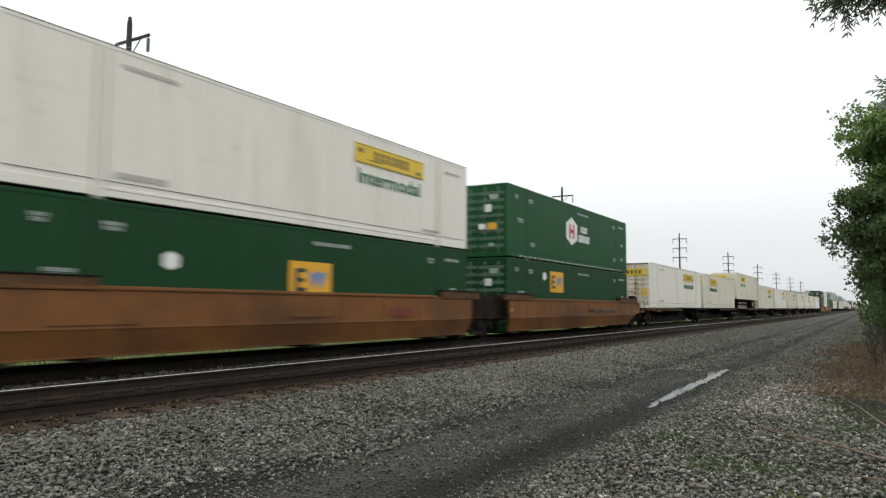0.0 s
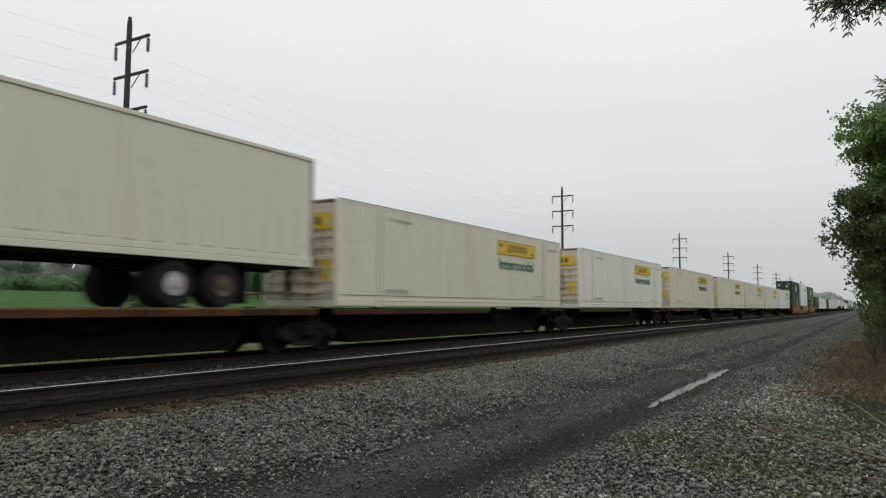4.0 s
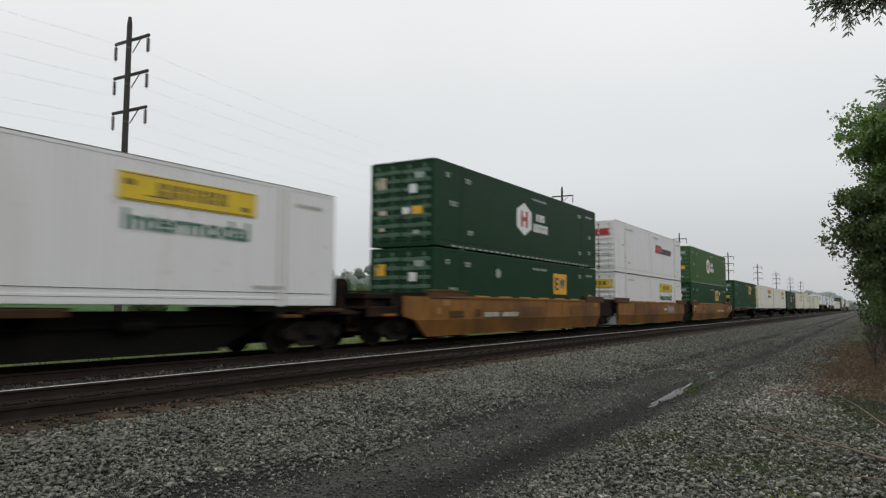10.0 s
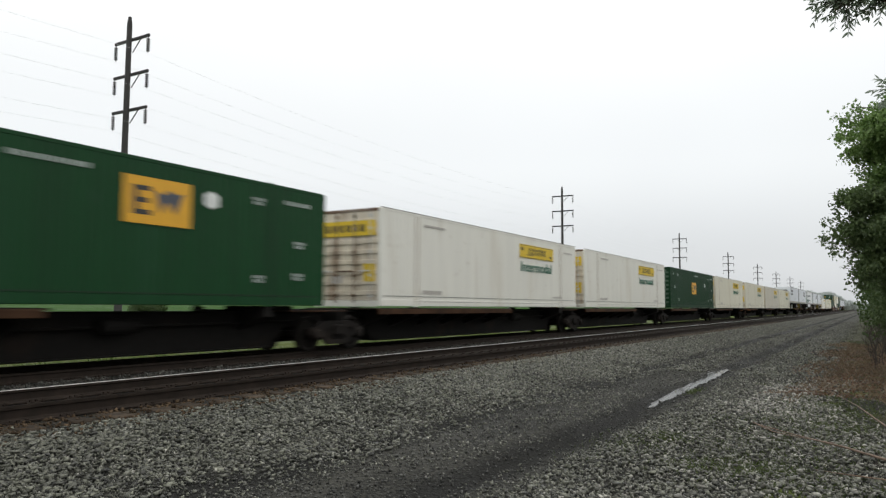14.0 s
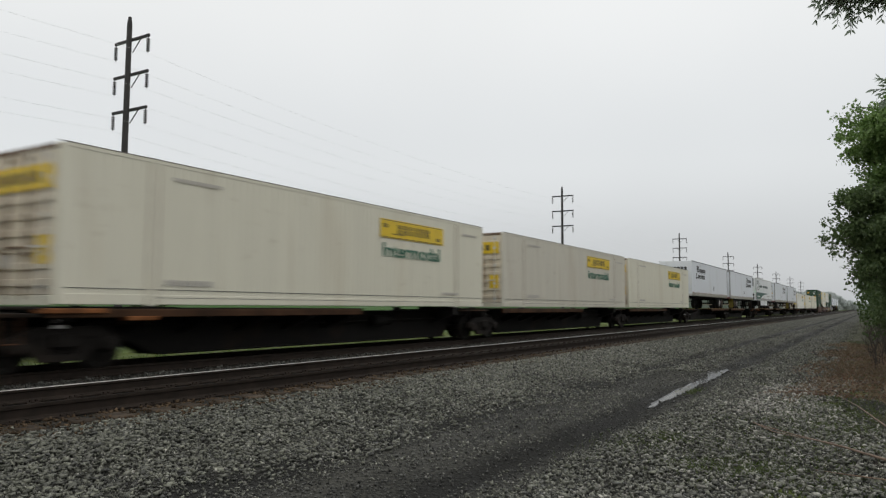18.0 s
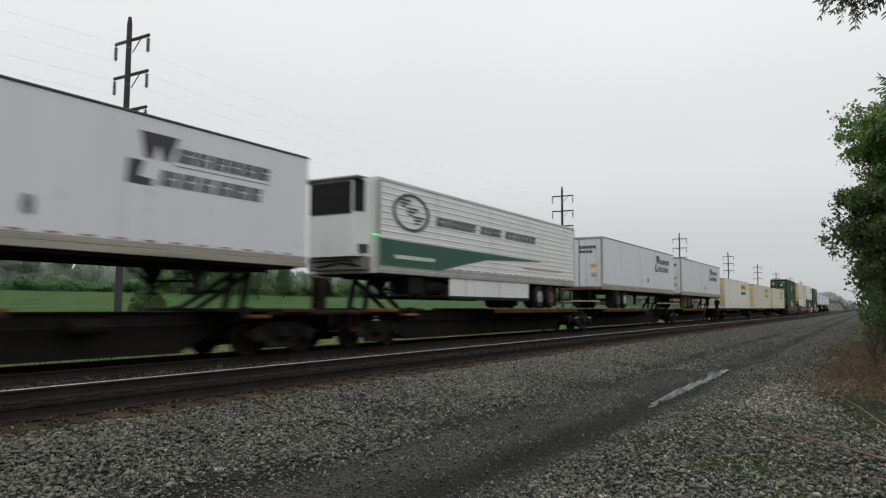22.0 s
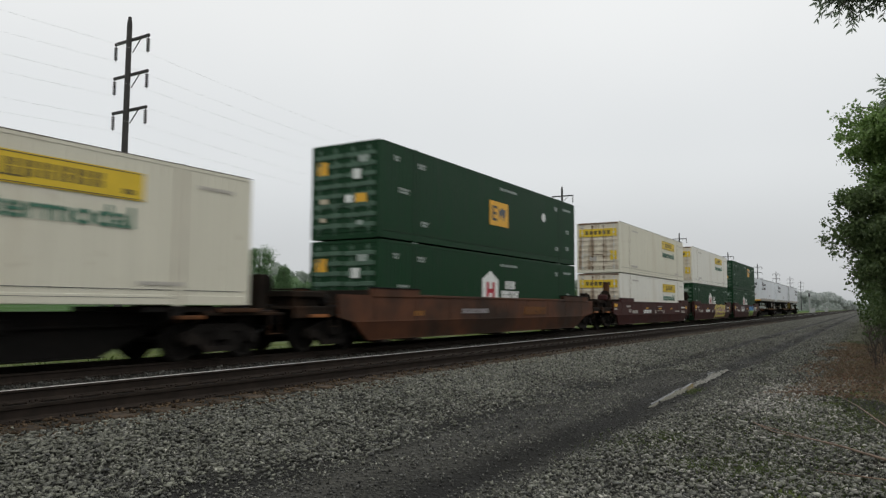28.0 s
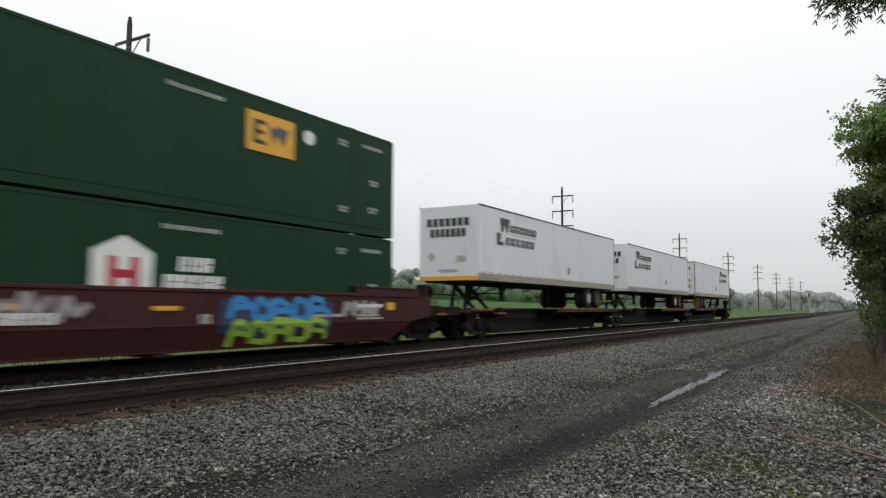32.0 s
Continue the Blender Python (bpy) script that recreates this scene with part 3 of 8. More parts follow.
def build_puddle():
    """A long shallow puddle in the wheel rut, with a ragged shore."""
    rnd = random.Random(5)
    left, right = [], []
    n = 46
    for i in range(n + 1):
        f = i / n
        y = 11.0 + 8.0 * f
        w = 0.02 + 0.175 * (0.2 + 0.8 * min(1, f * 1.5)) * math.sin(math.pi * min(1, f * 1.06)) ** 0.5 if f < 0.9 else 0.02 + 0.12 * (1 - f) / 0.1
        if 0.36 < f < 0.52:
            w *= 0.6
        c = -2.97 - 0.13 * f + 0.03 * math.sin(5 * f + 0.5)
        left.append((c - w + rnd.uniform(-0.006, 0.006), y))
        right.append((c + 0.8 * w + rnd.uniform(-0.03, 0.03), y))
    g = Geo()
    vs = [(x, y, -0.03) for x, y in left] + [(x, y, -0.03) for x, y in right]
    vs += [(x, y, -0.09) for x, y in left] + [(x, y, -0.09) for x, y in right]
    k = n + 1
    fs = [(i, k + i, k + i + 1, i + 1) for i in range(n)] + [(2 * k + i, 2 * k + i + 1, 3 * k + i + 1, 3 * k + i) for i in range(n)]
    fs += [(i, i + 1, 2 * k + i + 1, 2 * k + i) for i in range(n)] + [(k + i, 3 * k + i, 3 * k + i + 1, k + i + 1) for i in range(n)]
    g.add(vs, fs)
    # the wet film that climbs the far shore
    film_ = [(x, y, -0.03) for x, y in left[2:-1]] + [(x - 0.03, y, -0.021) for x, y in left[2:-1]]
    m = len(film_) // 2
    g.add(film_, [(m + i, i, i + 1, m + i + 1) for i in range(m - 1)])
    plain("puddle", g, M_WATER, "long narrow rain puddle in the wheel rut", "puddle", kind="structure")


build_puddle()

# ---------------------------------------------------------------- tracks
Y0, Y1 = -70.0, 1100.0


def rail_geo(x, RT):
    b = RT - 0.18
    prof = [(-0.075, b), (0.075, b), (0.075, b + 0.012), (0.02, b + 0.03), (0.009, b + 0.045), (0.009, b + 0.13), (0.034, b + 0.142), (0.036, b + 0.172),
            (-0.036, b + 0.172), (-0.034, b + 0.142), (-0.009, b + 0.13), (-0.009, b + 0.045), (-0.02, b + 0.03), (-0.075, b + 0.012)]
    return Geo().prism([(x + px, pz) for px, pz in prof], Y0, Y1, axis=1)


def build_track(cx, RT, label, shiny, wood):
    track = tagged(new("railway_track"), label, "railway track", kind="structure")
    for i, side in enumerate((-0.753, 0.753)):
        rail = part("rail", rail_geo(0, RT), M_RAIL, track, at=pose(cx + side, 0, 0))
        b = RT - 0.008
        w = 0.024 if shiny[i] else 0.034
        top = Geo().prism([(-w, b), (w, b), (w - 0.004, RT - 0.002), (w - 0.01, RT), (-w + 0.01, RT), (-w + 0.004, RT - 0.002)], Y0, Y1, axis=1)
        mat = M_SHINE if shiny[i] else M_RAILD
        part("rail_head", top, mat, rail, "polished running surface" if shiny[i] else "")
    tie = lambda: Geo().box(-1.3, 1.3, -0.115, 0.115, RT - 0.40, RT - 0.187, 0.015)
    plates = lambda: Geo().box(-0.86, -0.65, -0.09, 0.09, RT - 0.19, RT - 0.172, 0.004).box(0.65, 0.86, -0.09, 0.09, RT - 0.19, RT - 0.172, 0.004)
    spikes = Geo()
    rnd = random.Random(int(-cx * 10))
    for i in range(150):
        y = -4 + i * 0.52 + rnd.uniform(-0.03, 0.03)
        part("tie", tie, wood, track, at=pose(cx + rnd.uniform(-0.04, 0.04), y, 0, 0, 0, rnd.uniform(-1, 1)), key=("tie", cx))
        part("tie_plate", plates, M_RAIL, track, at=pose(cx, y, 0), key=("tie_plate", cx))
        for sx in (-0.753, 0.753):
            for dx in (-0.085, 0.085):
                spikes.box(cx + sx + dx - 0.012, cx + sx + dx + 0.012, y - 0.05, y - 0.025, RT - 0.18, RT - 0.145)
                spikes.box(cx + sx + dx - 0.012, cx + sx + dx + 0.012, y + 0.025, y + 0.05, RT - 0.18, RT - 0.145)
            spikes.box(cx + sx - 0.06, cx + sx + 0.06, y + 0.14, y + 0.17, RT - 0.2, RT - 0.15)
    far = Geo()
    for i in range(500):
        y = 74 + i * 0.52
        far.box(cx - 1.3, cx + 1.3, y - 0.11, y + 0.11, RT - 0.40, RT - 0.187)
    tagged(part("spikes", spikes, M_RAIL, track), kind="stuff")
    tagged(part("far_ties", far, M_TIE, track), kind="stuff")


# the dull dark rail-top colour here stands in for shade under the train
build_track(TX, RT - LOW, "rusty steel rails on dark wooden ties carrying the train", (False, False), M_TIE)
build_track(EX, RT, "empty track with rusty rails on wooden ties", (True, False), M_TIE2)

# ---------------------------------------------------------------- stones


def rocks():
    """Ten broken stones of twelve faces each: skewed blocks with uneven corners."""
    v = np.array([(a, b, c) for a in (-1, 1) for b in (-1, 1) for c in (-1, 1)], float)
    f = np.array([(0, 1, 3), (0, 3, 2), (4, 6, 7), (4, 7, 5), (0, 4, 5), (0, 5, 1), (2, 3, 7), (2, 7, 6), (0, 2, 6), (0, 6, 4), (1, 5, 7), (1, 7, 3)])
    r = np.random.RandomState(3)
    out = []
    for _ in range(10):
        w = v * r.uniform(0.2, 1.25, (8, 1)) + r.normal(0, 0.26, (8, 3))
        out.append(w * np.array([r.uniform(0.9, 1.6), r.uniform(0.6, 1.0), r.uniform(0.45, 0.85)]))
    return out, f


def pebbles():
    """Ten small flat chips of eight faces each: skewed three-cornered slabs."""
    c = [(math.cos(2.1 * k), math.sin(2.1 * k)) for k in range(3)]
    v = np.array([(a, b, -1) for a, b in c] + [(0.8 * a, 0.8 * b, 1) for a, b in c], float)
    f = np.array([(2, 1, 0), (3, 4, 5), (0, 1, 4), (0, 4, 3), (1, 2, 5), (1, 5, 4), (2, 0, 3), (2, 3, 5)])
    r = np.random.RandomState(6)
    return [(v * r.uniform(0.6, 1.45, (6, 1)) + r.normal(0, 0.22, (6, 3))) * np.array([r.uniform(0.9, 1.5), r.uniform(0.7, 1.0), r.uniform(0.45, 0.9)]) for _ in range(10)], f


def scatter_stones(name, mat, x0, x1, y0, y1, count, smin, smax, seed, label, fall=0.0, xfade=0.0, small=False, ruts=0, patchy=0.0):
    shapes, f = pebbles() if small else rocks()
    nv = len(shapes[0])
    r = np.random.RandomState(seed)
    n = int(count)
    x = r.uniform(x0, x1, n)
    y = y0 + (y1 - y0) * r.uniform(0, 1, n) ** (1 + fall)
    keep = y > -x / 2.2 - 0.6 - r.exponential(0.9, n)
    x, y = x[keep], y[keep]
    if xfade:
        k2 = r.uniform(0, 1, len(x)) < np.clip((x1 + 0.35 * np.sin(1.3 * y) - x) / xfade, 0.06, 1)
        x, y = x[k2], y[k2]
    k3 = r.uniform(0, 1, len(x)) < np.clip((y1 - y) / (0.6 * (y1 - y0)), 0, 1)
    x, y = x[k3], y[k3]
    if ruts:
        wet = np.minimum(np.abs(x + 3.02), np.abs(x + 4.65)) < 0.12 * ruts + 0.05 * np.sin(2.3 * y) + 0.03 * np.sin(7.1 * y + 3 * x)
        k4 = ~wet | (r.uniform(0, 1, len(x)) < 0.42 / ruts ** 2)
        x, y = x[k4], y[k4]
    soil = np.clip((x + 0.65 + 0.25 * np.sin(1.1 * y)) / 0.5, 0, 1) * np.clip((y - 9.0) / 2.0, 0, 1)
    k6 = r.uniform(0, 1, len(x)) > 0.85 * soil
    x, y = x[k6], y[k6]
    if patchy:
        w = np.sin(0.55 * y + 2.9 * x) + np.sin(0.31 * y - 4.3 * x + 1.7) + 0.8 * np.sin(1.27 * y + 1.9 * x + 0.6) + 0.6 * np.sin(2.6 * y - 6.1 * x)
        k5 = r.uniform(0, 1, len(x)) < np.clip(0.55 + 0.45 * w - patchy, 0.04, 1)
        x, y = x[k5], y[k5]
    n = len(x)
    s = r.uniform(smin, smax, n) * r.uniform(0.75, 1.3, n)
    a = r.uniform(0, 2 * np.pi, n)
    tilt = r.normal(0, 0.95, n)
    which = r.randint(0, 10, n)
    base = np.stack(shapes)[which]
    ca, sa, ct, st = np.cos(a), np.sin(a), np.cos(tilt), np.sin(tilt)
    bx, by, bz = base[..., 0], base[..., 1], base[..., 2]
    by, bz = by * ct[:, None] - bz * st[:, None], by * st[:, None] + bz * ct[:, None]
    px = (bx * ca[:, None] - by * sa[:, None]) * s[:, None] + x[:, None]
    py = (bx * sa[:, None] + by * ca[:, None]) * s[:, None] + y[:, None]
    pz = bz * s[:, None] + (ground_z(x, y) + s * r.uniform(0.0, 1.15, n))[:, None]
    v = np.stack([px, py, pz], -1).reshape(-1, 3)
    faces = (f[None] + (np.arange(n) * nv)[:, None, None]).reshape(-1, 3)
    tagged(new(name, mesh_np(name, v, faces, mat)), label, "stones", kind="stuff")


scatter_stones("ballast_stones", M_STONE, -7.4, -4.2, 2.6, 32, 64000, 0.009, 0.023, 11, "loose grey crushed ballast stones on the bank", fall=0.55, xfade=2.3)
scatter_stones("ballast_chips", M_STONE, -7.4, -4.2, 2.6, 34, 24000, 0.008, 0.016, 27, "small grey stone chips in the ballast", fall=0.45, xfade=2.3, small=True)
scatter_stones("farther_ballast", M_STONE, -7.4, -5.0, 10.5, 38, 18000, 0.013, 0.026, 26, "loose grey ballast stones farther along the bank", fall=0.3, xfade=0.9, small=True)
scatter_stones("pale_ballast_stones", M_STONE2, -7.4, -4.2, 2.6, 34, 8000, 0.007, 0.016, 12, "paler stones scattered in the ballast", fall=0.45, xfade=2.3, small=True)
scatter_stones("crib_stones", M_CINDER2, -12.7, -9.6, 4.0, 40, 11000, 0.012, 0.028, 16, "grey ballast between the two tracks", fall=0.4, small=True)
scatter_stones("rust_debris", M_CHIP, -7.88, -6.95, 2.8, 34, 5500, 0.008, 0.022, 17, "rusty brown chips beside the rail", fall=0.3, small=True)
scatter_stones("path_cinders", M_CINDER, -5.6, -2.0, 3.3, 36, 26000, 0.005, 0.013, 23, "dark wet cinder grit pressed into the path", fall=0.4, small=True, ruts=1)
scatter_stones("path_gravel", M_STONE, -5.6, -2.0, 3.3, 36, 40000, 0.005, 0.013, 13, "fine grey gravel lying in patches on the wet cinders", fall=0.4, small=True, ruts=2, patchy=0.25)
scatter_stones("path_flecks", M_STONE2, -5.4, -2.2, 3.3, 30, 6000, 0.005, 0.011, 24, "small pale stone chips on the wet cinders", fall=0.5, small=True, ruts=2, patchy=0.1)
scatter_stones("puddle_stones", M_CINDER, -3.3, -2.85, 11.0, 16.5, 34, 0.012, 0.024, 28, "dark stones standing in the puddle", small=True)
scatter_stones("far_gravel", M_STONE, -7.3, -0.8, 17, 95, 14000, 0.015, 0.030, 20, "grey gravel farther along the path", fall=0.9, small=True, ruts=3)
scatter_stones("underfoot_gravel", M_STONE, -8.0, 1.6, -5.0, 5.5, 4000, 0.009, 0.020, 22, "loose grey gravel spread over the path", small=True)
scatter_stones("loose_gravel", M_STONE, -2.6, 0.9, 4.5, 34, 24000, 0.008, 0.018, 14, "loose grey gravel beside the path", fall=0.55, small=True)
scatter_stones("coarse_gravel", M_STONE, -2.5, 0.8, 4.3, 17, 12500, 0.008, 0.021, 18, "coarser grey gravel stones beside the path", fall=0.4)
scatter_stones("white_gravel", M_STONE2, -2.1, 0.5, 4.3, 16, 2600, 0.009, 0.020, 19, "scattered whitish gravel stones beside the path", fall=0.4)
scatter_stones("verge_gravel", M_STONE2, -1.75, -0.35, 10.6, 16.5, 4200, 0.009, 0.021, 25, "heap of pale grey gravel at the edge of the path", xfade=0.5, small=True)
scatter_stones("pale_gravel", M_STONE2, -2.3, 0.5, 4.5, 30, 8000, 0.006, 0.014, 15, "pale gravel stones beside the path", fall=0.5, small=True)

# ---------------------------------------------------------------- leaves and trees


def leaf_cloud(points, size, seed, droop=0.3, width=0.33):
    """Folded leaves, two triangles each, at the given points."""
    r = np.random.RandomState(seed)
    n = len(points)
    d = r.normal(0, 1, (n, 3))
    d[:, 2] -= droop * 2
    d /= np.linalg.norm(d, axis=1)[:, None]
    u = np.cross(d, r.normal(0, 1, (n, 3)))
    u /= np.linalg.norm(u, axis=1)[:, None]
    w = np.cross(d, u)
    s = (size * r.uniform(0.6, 1.3, n))[:, None]
    p = np.asarray(points)
    v = np.stack([p, p + s * (0.45 * d + width * u + 0.12 * w), p + s * d, p + s * (0.45 * d - width * u + 0.12 * w)], 1).reshape(-1, 3)
    k = np.arange(n)[:, None] * 4
    f = np.concatenate([k + np.array([[0, 1, 2]]), k + np.array([[0, 2, 3]])], 0)
    return v, f


def clump_points(lobes, clumps, leaves, spread, seed):
    """Leaf points in clumps spread through lobes given as (centre, radii)."""
    r = np.random.RandomState(seed)
    pts = []
    vol = np.array([a[1][0] * a[1][1] * a[1][2] for a in lobes])
    for (c, rad), share in zip(lobes, vol / vol.sum()):
        k = max(3, int(clumps * share))
        d = r.normal(0, 1, (k, 3))
        d /= np.linalg.norm(d, axis=1)[:, None]
        q = d * (r.uniform(0.25, 0.92, (k, 1)) ** 0.45) * np.array(rad) + np.array(c)
        for m in q:
            s = spread * r.uniform(0.5, 1.3)
            e = np.clip(r.normal(0, s, (int(leaves * r.uniform(0.5, 1.4)), 3)), -1.7 * s, 1.7 * s) * np.array([1, 1, 0.7])
            pts.append(m + e)
    return np.concatenate(pts)


def build_tree(x, y, lobes, clumps, leaves, spread, size, seed, label, mat, height=5.0, r0=0.12, group="trees along the path", sprays=()):
    rnd = random.Random(seed)
    z0 = float(ground_z(x, y)) - 0.05
    tree = tagged(new("tree"), label, "tree", group)
    tree.matrix_basis = pose(x, y, z0)
    g = Geo()
    pts = [(0, 0, 0)]
    for i in range(1, 7):
        pts.append((pts[-1][0] + rnd.uniform(-0.12, 0.1), pts[-1][1] + rnd.uniform(-0.1, 0.1), height * i / 6))
    g.tube(pts, [r0 * (1.15 - 0.16 * i) for i in range(7)], 9)
    part("trunk", g, M_BARK, tree, smooth=True)
    for c, rad in lobes:
        for j in range(3):
            k = rnd.randint(2, 5)
            a = Vector(pts[k])
            e = Vector((c[0] - x + rnd.uniform(-0.8, 0.5) * rad[0], c[1] - y + rnd.uniform(-0.6, 0.6) * rad[1], c[2] - z0 + rnd.uniform(-0.5, 0.5) * rad[2]))
            m = (a + e) / 2 + Vector((rnd.uniform(-0.2, 0.2), rnd.uniform(-0.2, 0.2), rnd.uniform(0, 0.3)))
            part("branch", Geo().tube([a, m, e], [0.045, 0.028, 0.008], 6), M_BARK, tree)
    local = [((c[0] - x, c[1] - y, c[2] - z0), rad) for c, rad in lobes]
    p = clump_points(local, clumps, leaves, spread, seed)
    rs = np.random.RandomState(seed + 5)
    for sx, sy, sz in sprays:
        e = Vector((sx - x, sy - y, sz - z0))
        a = e + Vector((rnd.uniform(0.7, 1.1), rnd.uniform(-0.2, 0.4), rnd.uniform(-0.35, 0.15)))
        m = (a + e) / 2 + Vector((0, 0, rnd.uniform(0.0, 0.12)))
        part("branch", Geo().tube([a, m, e], [0.012, 0.008, 0.003], 5), M_BARK, tree)
        for k in range(9):
            f_ = rnd.uniform(0.25, 1.0)
            q = a.lerp(e, f_) + Vector((rnd.uniform(-0.05, 0.05), rnd.uniform(-0.15, 0.15), rnd.uniform(-0.12, 0.12)))
            p = np.concatenate([p, np.array(q) + rs.normal(0, 0.055, (rnd.randint(9, 16), 3))])
    v, f = leaf_cloud(p, size, seed + 1)
    crown = new("crown", mesh_np("crown", v, f, mat))
    crown.parent = tree
    return tree


# One crown built as two trees; the lower one's darker leaves carry the shade.
build_tree(2.6, 18.5, [((0.85, 18.0, 5.2), (1.4, 1.3, 0.58)), ((1.3, 18.1, 5.6), (1.2, 1.2, 0.45)), ((2.0, 18.4, 6.4), (1.45, 1.3, 0.7)), ((1.7, 18.3, 4.6), (1.5, 1.2, 0.5)), ((1.2, 18.0, 4.25), (1.3, 1.1, 0.42))],
           900, 100, 0.115, 0.082, 21, "leafy young tree with drooping bright green leaves", M_LEAF, 6.4,
           sprays=[(-0.62, 18.0, 5.72), (-0.66, 17.9, 5.3), (-0.5, 17.8, 4.75), (-0.35, 18.0, 4.45), (0.42, 17.9, 6.45), (0.6, 17.9, 6.75), (0.35, 18.1, 6.1), (-0.1, 18.1, 5.95), (0.1, 17.9, 5.85), (-0.3, 17.9, 5.9)])
build_tree(2.1, 17.7, [((0.93, 17.7, 3.8), (1.45, 1.2, 0.42)), ((0.86, 17.7, 3.1), (1.5, 1.1, 0.45)), ((0.98, 17.7, 2.35), (1.35, 1.0, 0.4)), ((1.2, 17.8, 1.5), (1.25, 1.0, 0.5))],
           760, 95, 0.12, 0.080, 29, "lower crown with shade-darkened leaves and thin outer twigs", M_LEAFM, 4.2, 0.08,
           sprays=[(-0.72, 17.7, 4.0), (-0.74, 17.8, 3.56), (-0.94, 17.7, 3.02), (-0.8, 17.6, 3.28), (-0.7, 17.8, 2.72), (-0.56, 17.7, 2.38), (-0.4, 17.8, 2.13), (-0.25, 17.7, 1.88), (-0.84, 17.8, 2.92), (-0.66, 17.6, 3.85)])
build_tree(3.2, 25, [((2.0, 25, 4.4), (1.7, 2.2, 2.1)), ((1.5, 25, 1.7), (1.75, 2, 1.35))], 420, 60, 0.22, 0.13, 22, "leafy tree beside the gravel path", M_LEAF2, 6.0)
build_tree(3.4, 34, [((2.3, 34, 4.6), (1.9, 3, 2.4)), ((1.5, 34, 1.9), (1.9, 2.5, 1.6))], 300, 50, 0.3, 0.18, 23, "leafy tree beside the gravel path", M_LEAF2, 6.5)
build_tree(4.2, 47, [((2.4, 47, 4.6), (2.6, 4, 3.2)), ((1.9, 46, 1.8), (1.6, 3, 1.6))], 240, 45, 0.4, 0.22, 24, "leafy tree beside the gravel path", M_LEAF2, 7.0)
build_tree(5.0, 66, [((2.8, 66, 5.0), (3.2, 6, 3.8)), ((2.0, 66, 2.0), (1.8, 5, 1.8))], 220, 45, 0.5, 0.28, 25, "leafy tree beside the gravel path", M_LEAF2, 8.0)
build_tree(6.5, 95, [((3.6, 95, 5.5), (4.2, 9, 4.5)), ((2.6, 95, 2.2), (2.6, 8, 2.2))], 220, 45, 0.7, 0.36, 26, "leafy tree beside the gravel path", M_LEAF2, 9.0)
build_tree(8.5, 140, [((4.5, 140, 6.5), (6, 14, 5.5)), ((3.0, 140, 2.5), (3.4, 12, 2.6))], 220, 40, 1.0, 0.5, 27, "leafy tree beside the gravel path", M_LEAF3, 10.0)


def build_overhang():
    """A slender tree beside the path; two of its limbs reach out over it."""
    rnd = random.Random(77)
    tree = tagged(new("tree"), "slender tree with a limb of drooping narrow leaves", "tree", "trees along the path")
    tree.matrix_basis = pose(2.4, 5.6, 0.1)
    part("trunk", Geo().tube([(0, 0, -0.1), (0.05, 0, 1.2), (-0.05, 0.1, 2.6), (0.1, 0.05, 4.2), (0.1, 0, 6.0)], [0.11, 0.1, 0.085, 0.06, 0.02], 10), M_BARK, tree, smooth=True)

    def limb(name, spine, twigs, seed, step):
        r = random.Random(seed)
        wood = Geo().tube(spine, [0.03, 0.022, 0.016, 0.010, 0.005][:len(spine)], 7)
        ob = part(name, wood, M_BARK, tree, smooth=True)
        pts, dirs = [], []
        tw = Geo()
        for k in range(twigs):
            f = r.uniform(0.42, 1.0) * (len(spine) - 1)
            i = min(int(f), len(spine) - 2)
            a = Vector(spine[i]).lerp(Vector(spine[i + 1]), f - i)
            out = Vector((r.uniform(-1, 0.4), r.uniform(-0.8, 0.8), r.uniform(-0.35, 0.6))).normalized()
            n = r.randint(4, 7)
            q = [a]
            for j in range(n):
                out = (out + Vector((0, 0, -0.04))).normalized()
                q.append(q[-1] + out * step)
            tw.tube(q, [0.004] + [0.0022] * n, 5)
            for j in range(1, n + 1):
                side = out.cross(Vector((0, 0, 1))).normalized()
                for s in (-1, 1):
                    d = (side * s * 0.8 + out * 0.6 + Vector((0, 0, -0.45))).normalized()
                    pts.append(q[j])
                    dirs.append(d)
            pts.append(q[-1])
            dirs.append(out)
        part("twig_spray", tw, M_BARK, ob)
        rs = np.random.RandomState(seed)
        p, d = np.array([tuple(x) for x in pts]), np.array([tuple(x) for x in dirs])
        d += rs.normal(0, 0.2, d.shape)
        d /= np.linalg.norm(d, axis=1)[:, None]
        u = np.cross(d, rs.normal(0, 1, d.shape))
        u /= np.linalg.norm(u, axis=1)[:, None]
        w = np.cross(d, u)
        s = rs.uniform(0.045, 0.075, (len(p), 1))
        v = np.stack([p, p + s * (0.35 * d + 0.15 * u + 0.03 * w), p + s * (0.7 * d + 0.1 * u), p + s * d, p + s * (0.7 * d - 0.1 * u), p + s * (0.35 * d - 0.15 * u + 0.03 * w)], 1).reshape(-1, 3)
        k = np.arange(len(p))[:, None] * 6
        f = np.concatenate([k + np.array([[0, 1, 2, 3]]), k + np.array([[0, 3, 4, 5]])], 0)
        lv = new("leaves", mesh_np("leaves", v, f, M_LEAF5))
        lv.parent = ob
        return ob

    a = limb("limb", [(0.05, 0.05, 3.2), (-0.7, 0.35, 3.62), (-1.5, 0.6, 3.80), (-2.0, 0.7, 3.82), (-2.58, 0.75, 3.88)], 440, 5, 0.045)
    b = limb("limb", [(0.05, 0.05, 2.6), (-0.5, 0.9, 3.0), (-1.3, 1.3, 3.2), (-1.8, 1.45, 3.22), (-2.14, 1.5, 3.23)], 190, 6, 0.032)
    return a, b


OVERHANG = build_overhang()


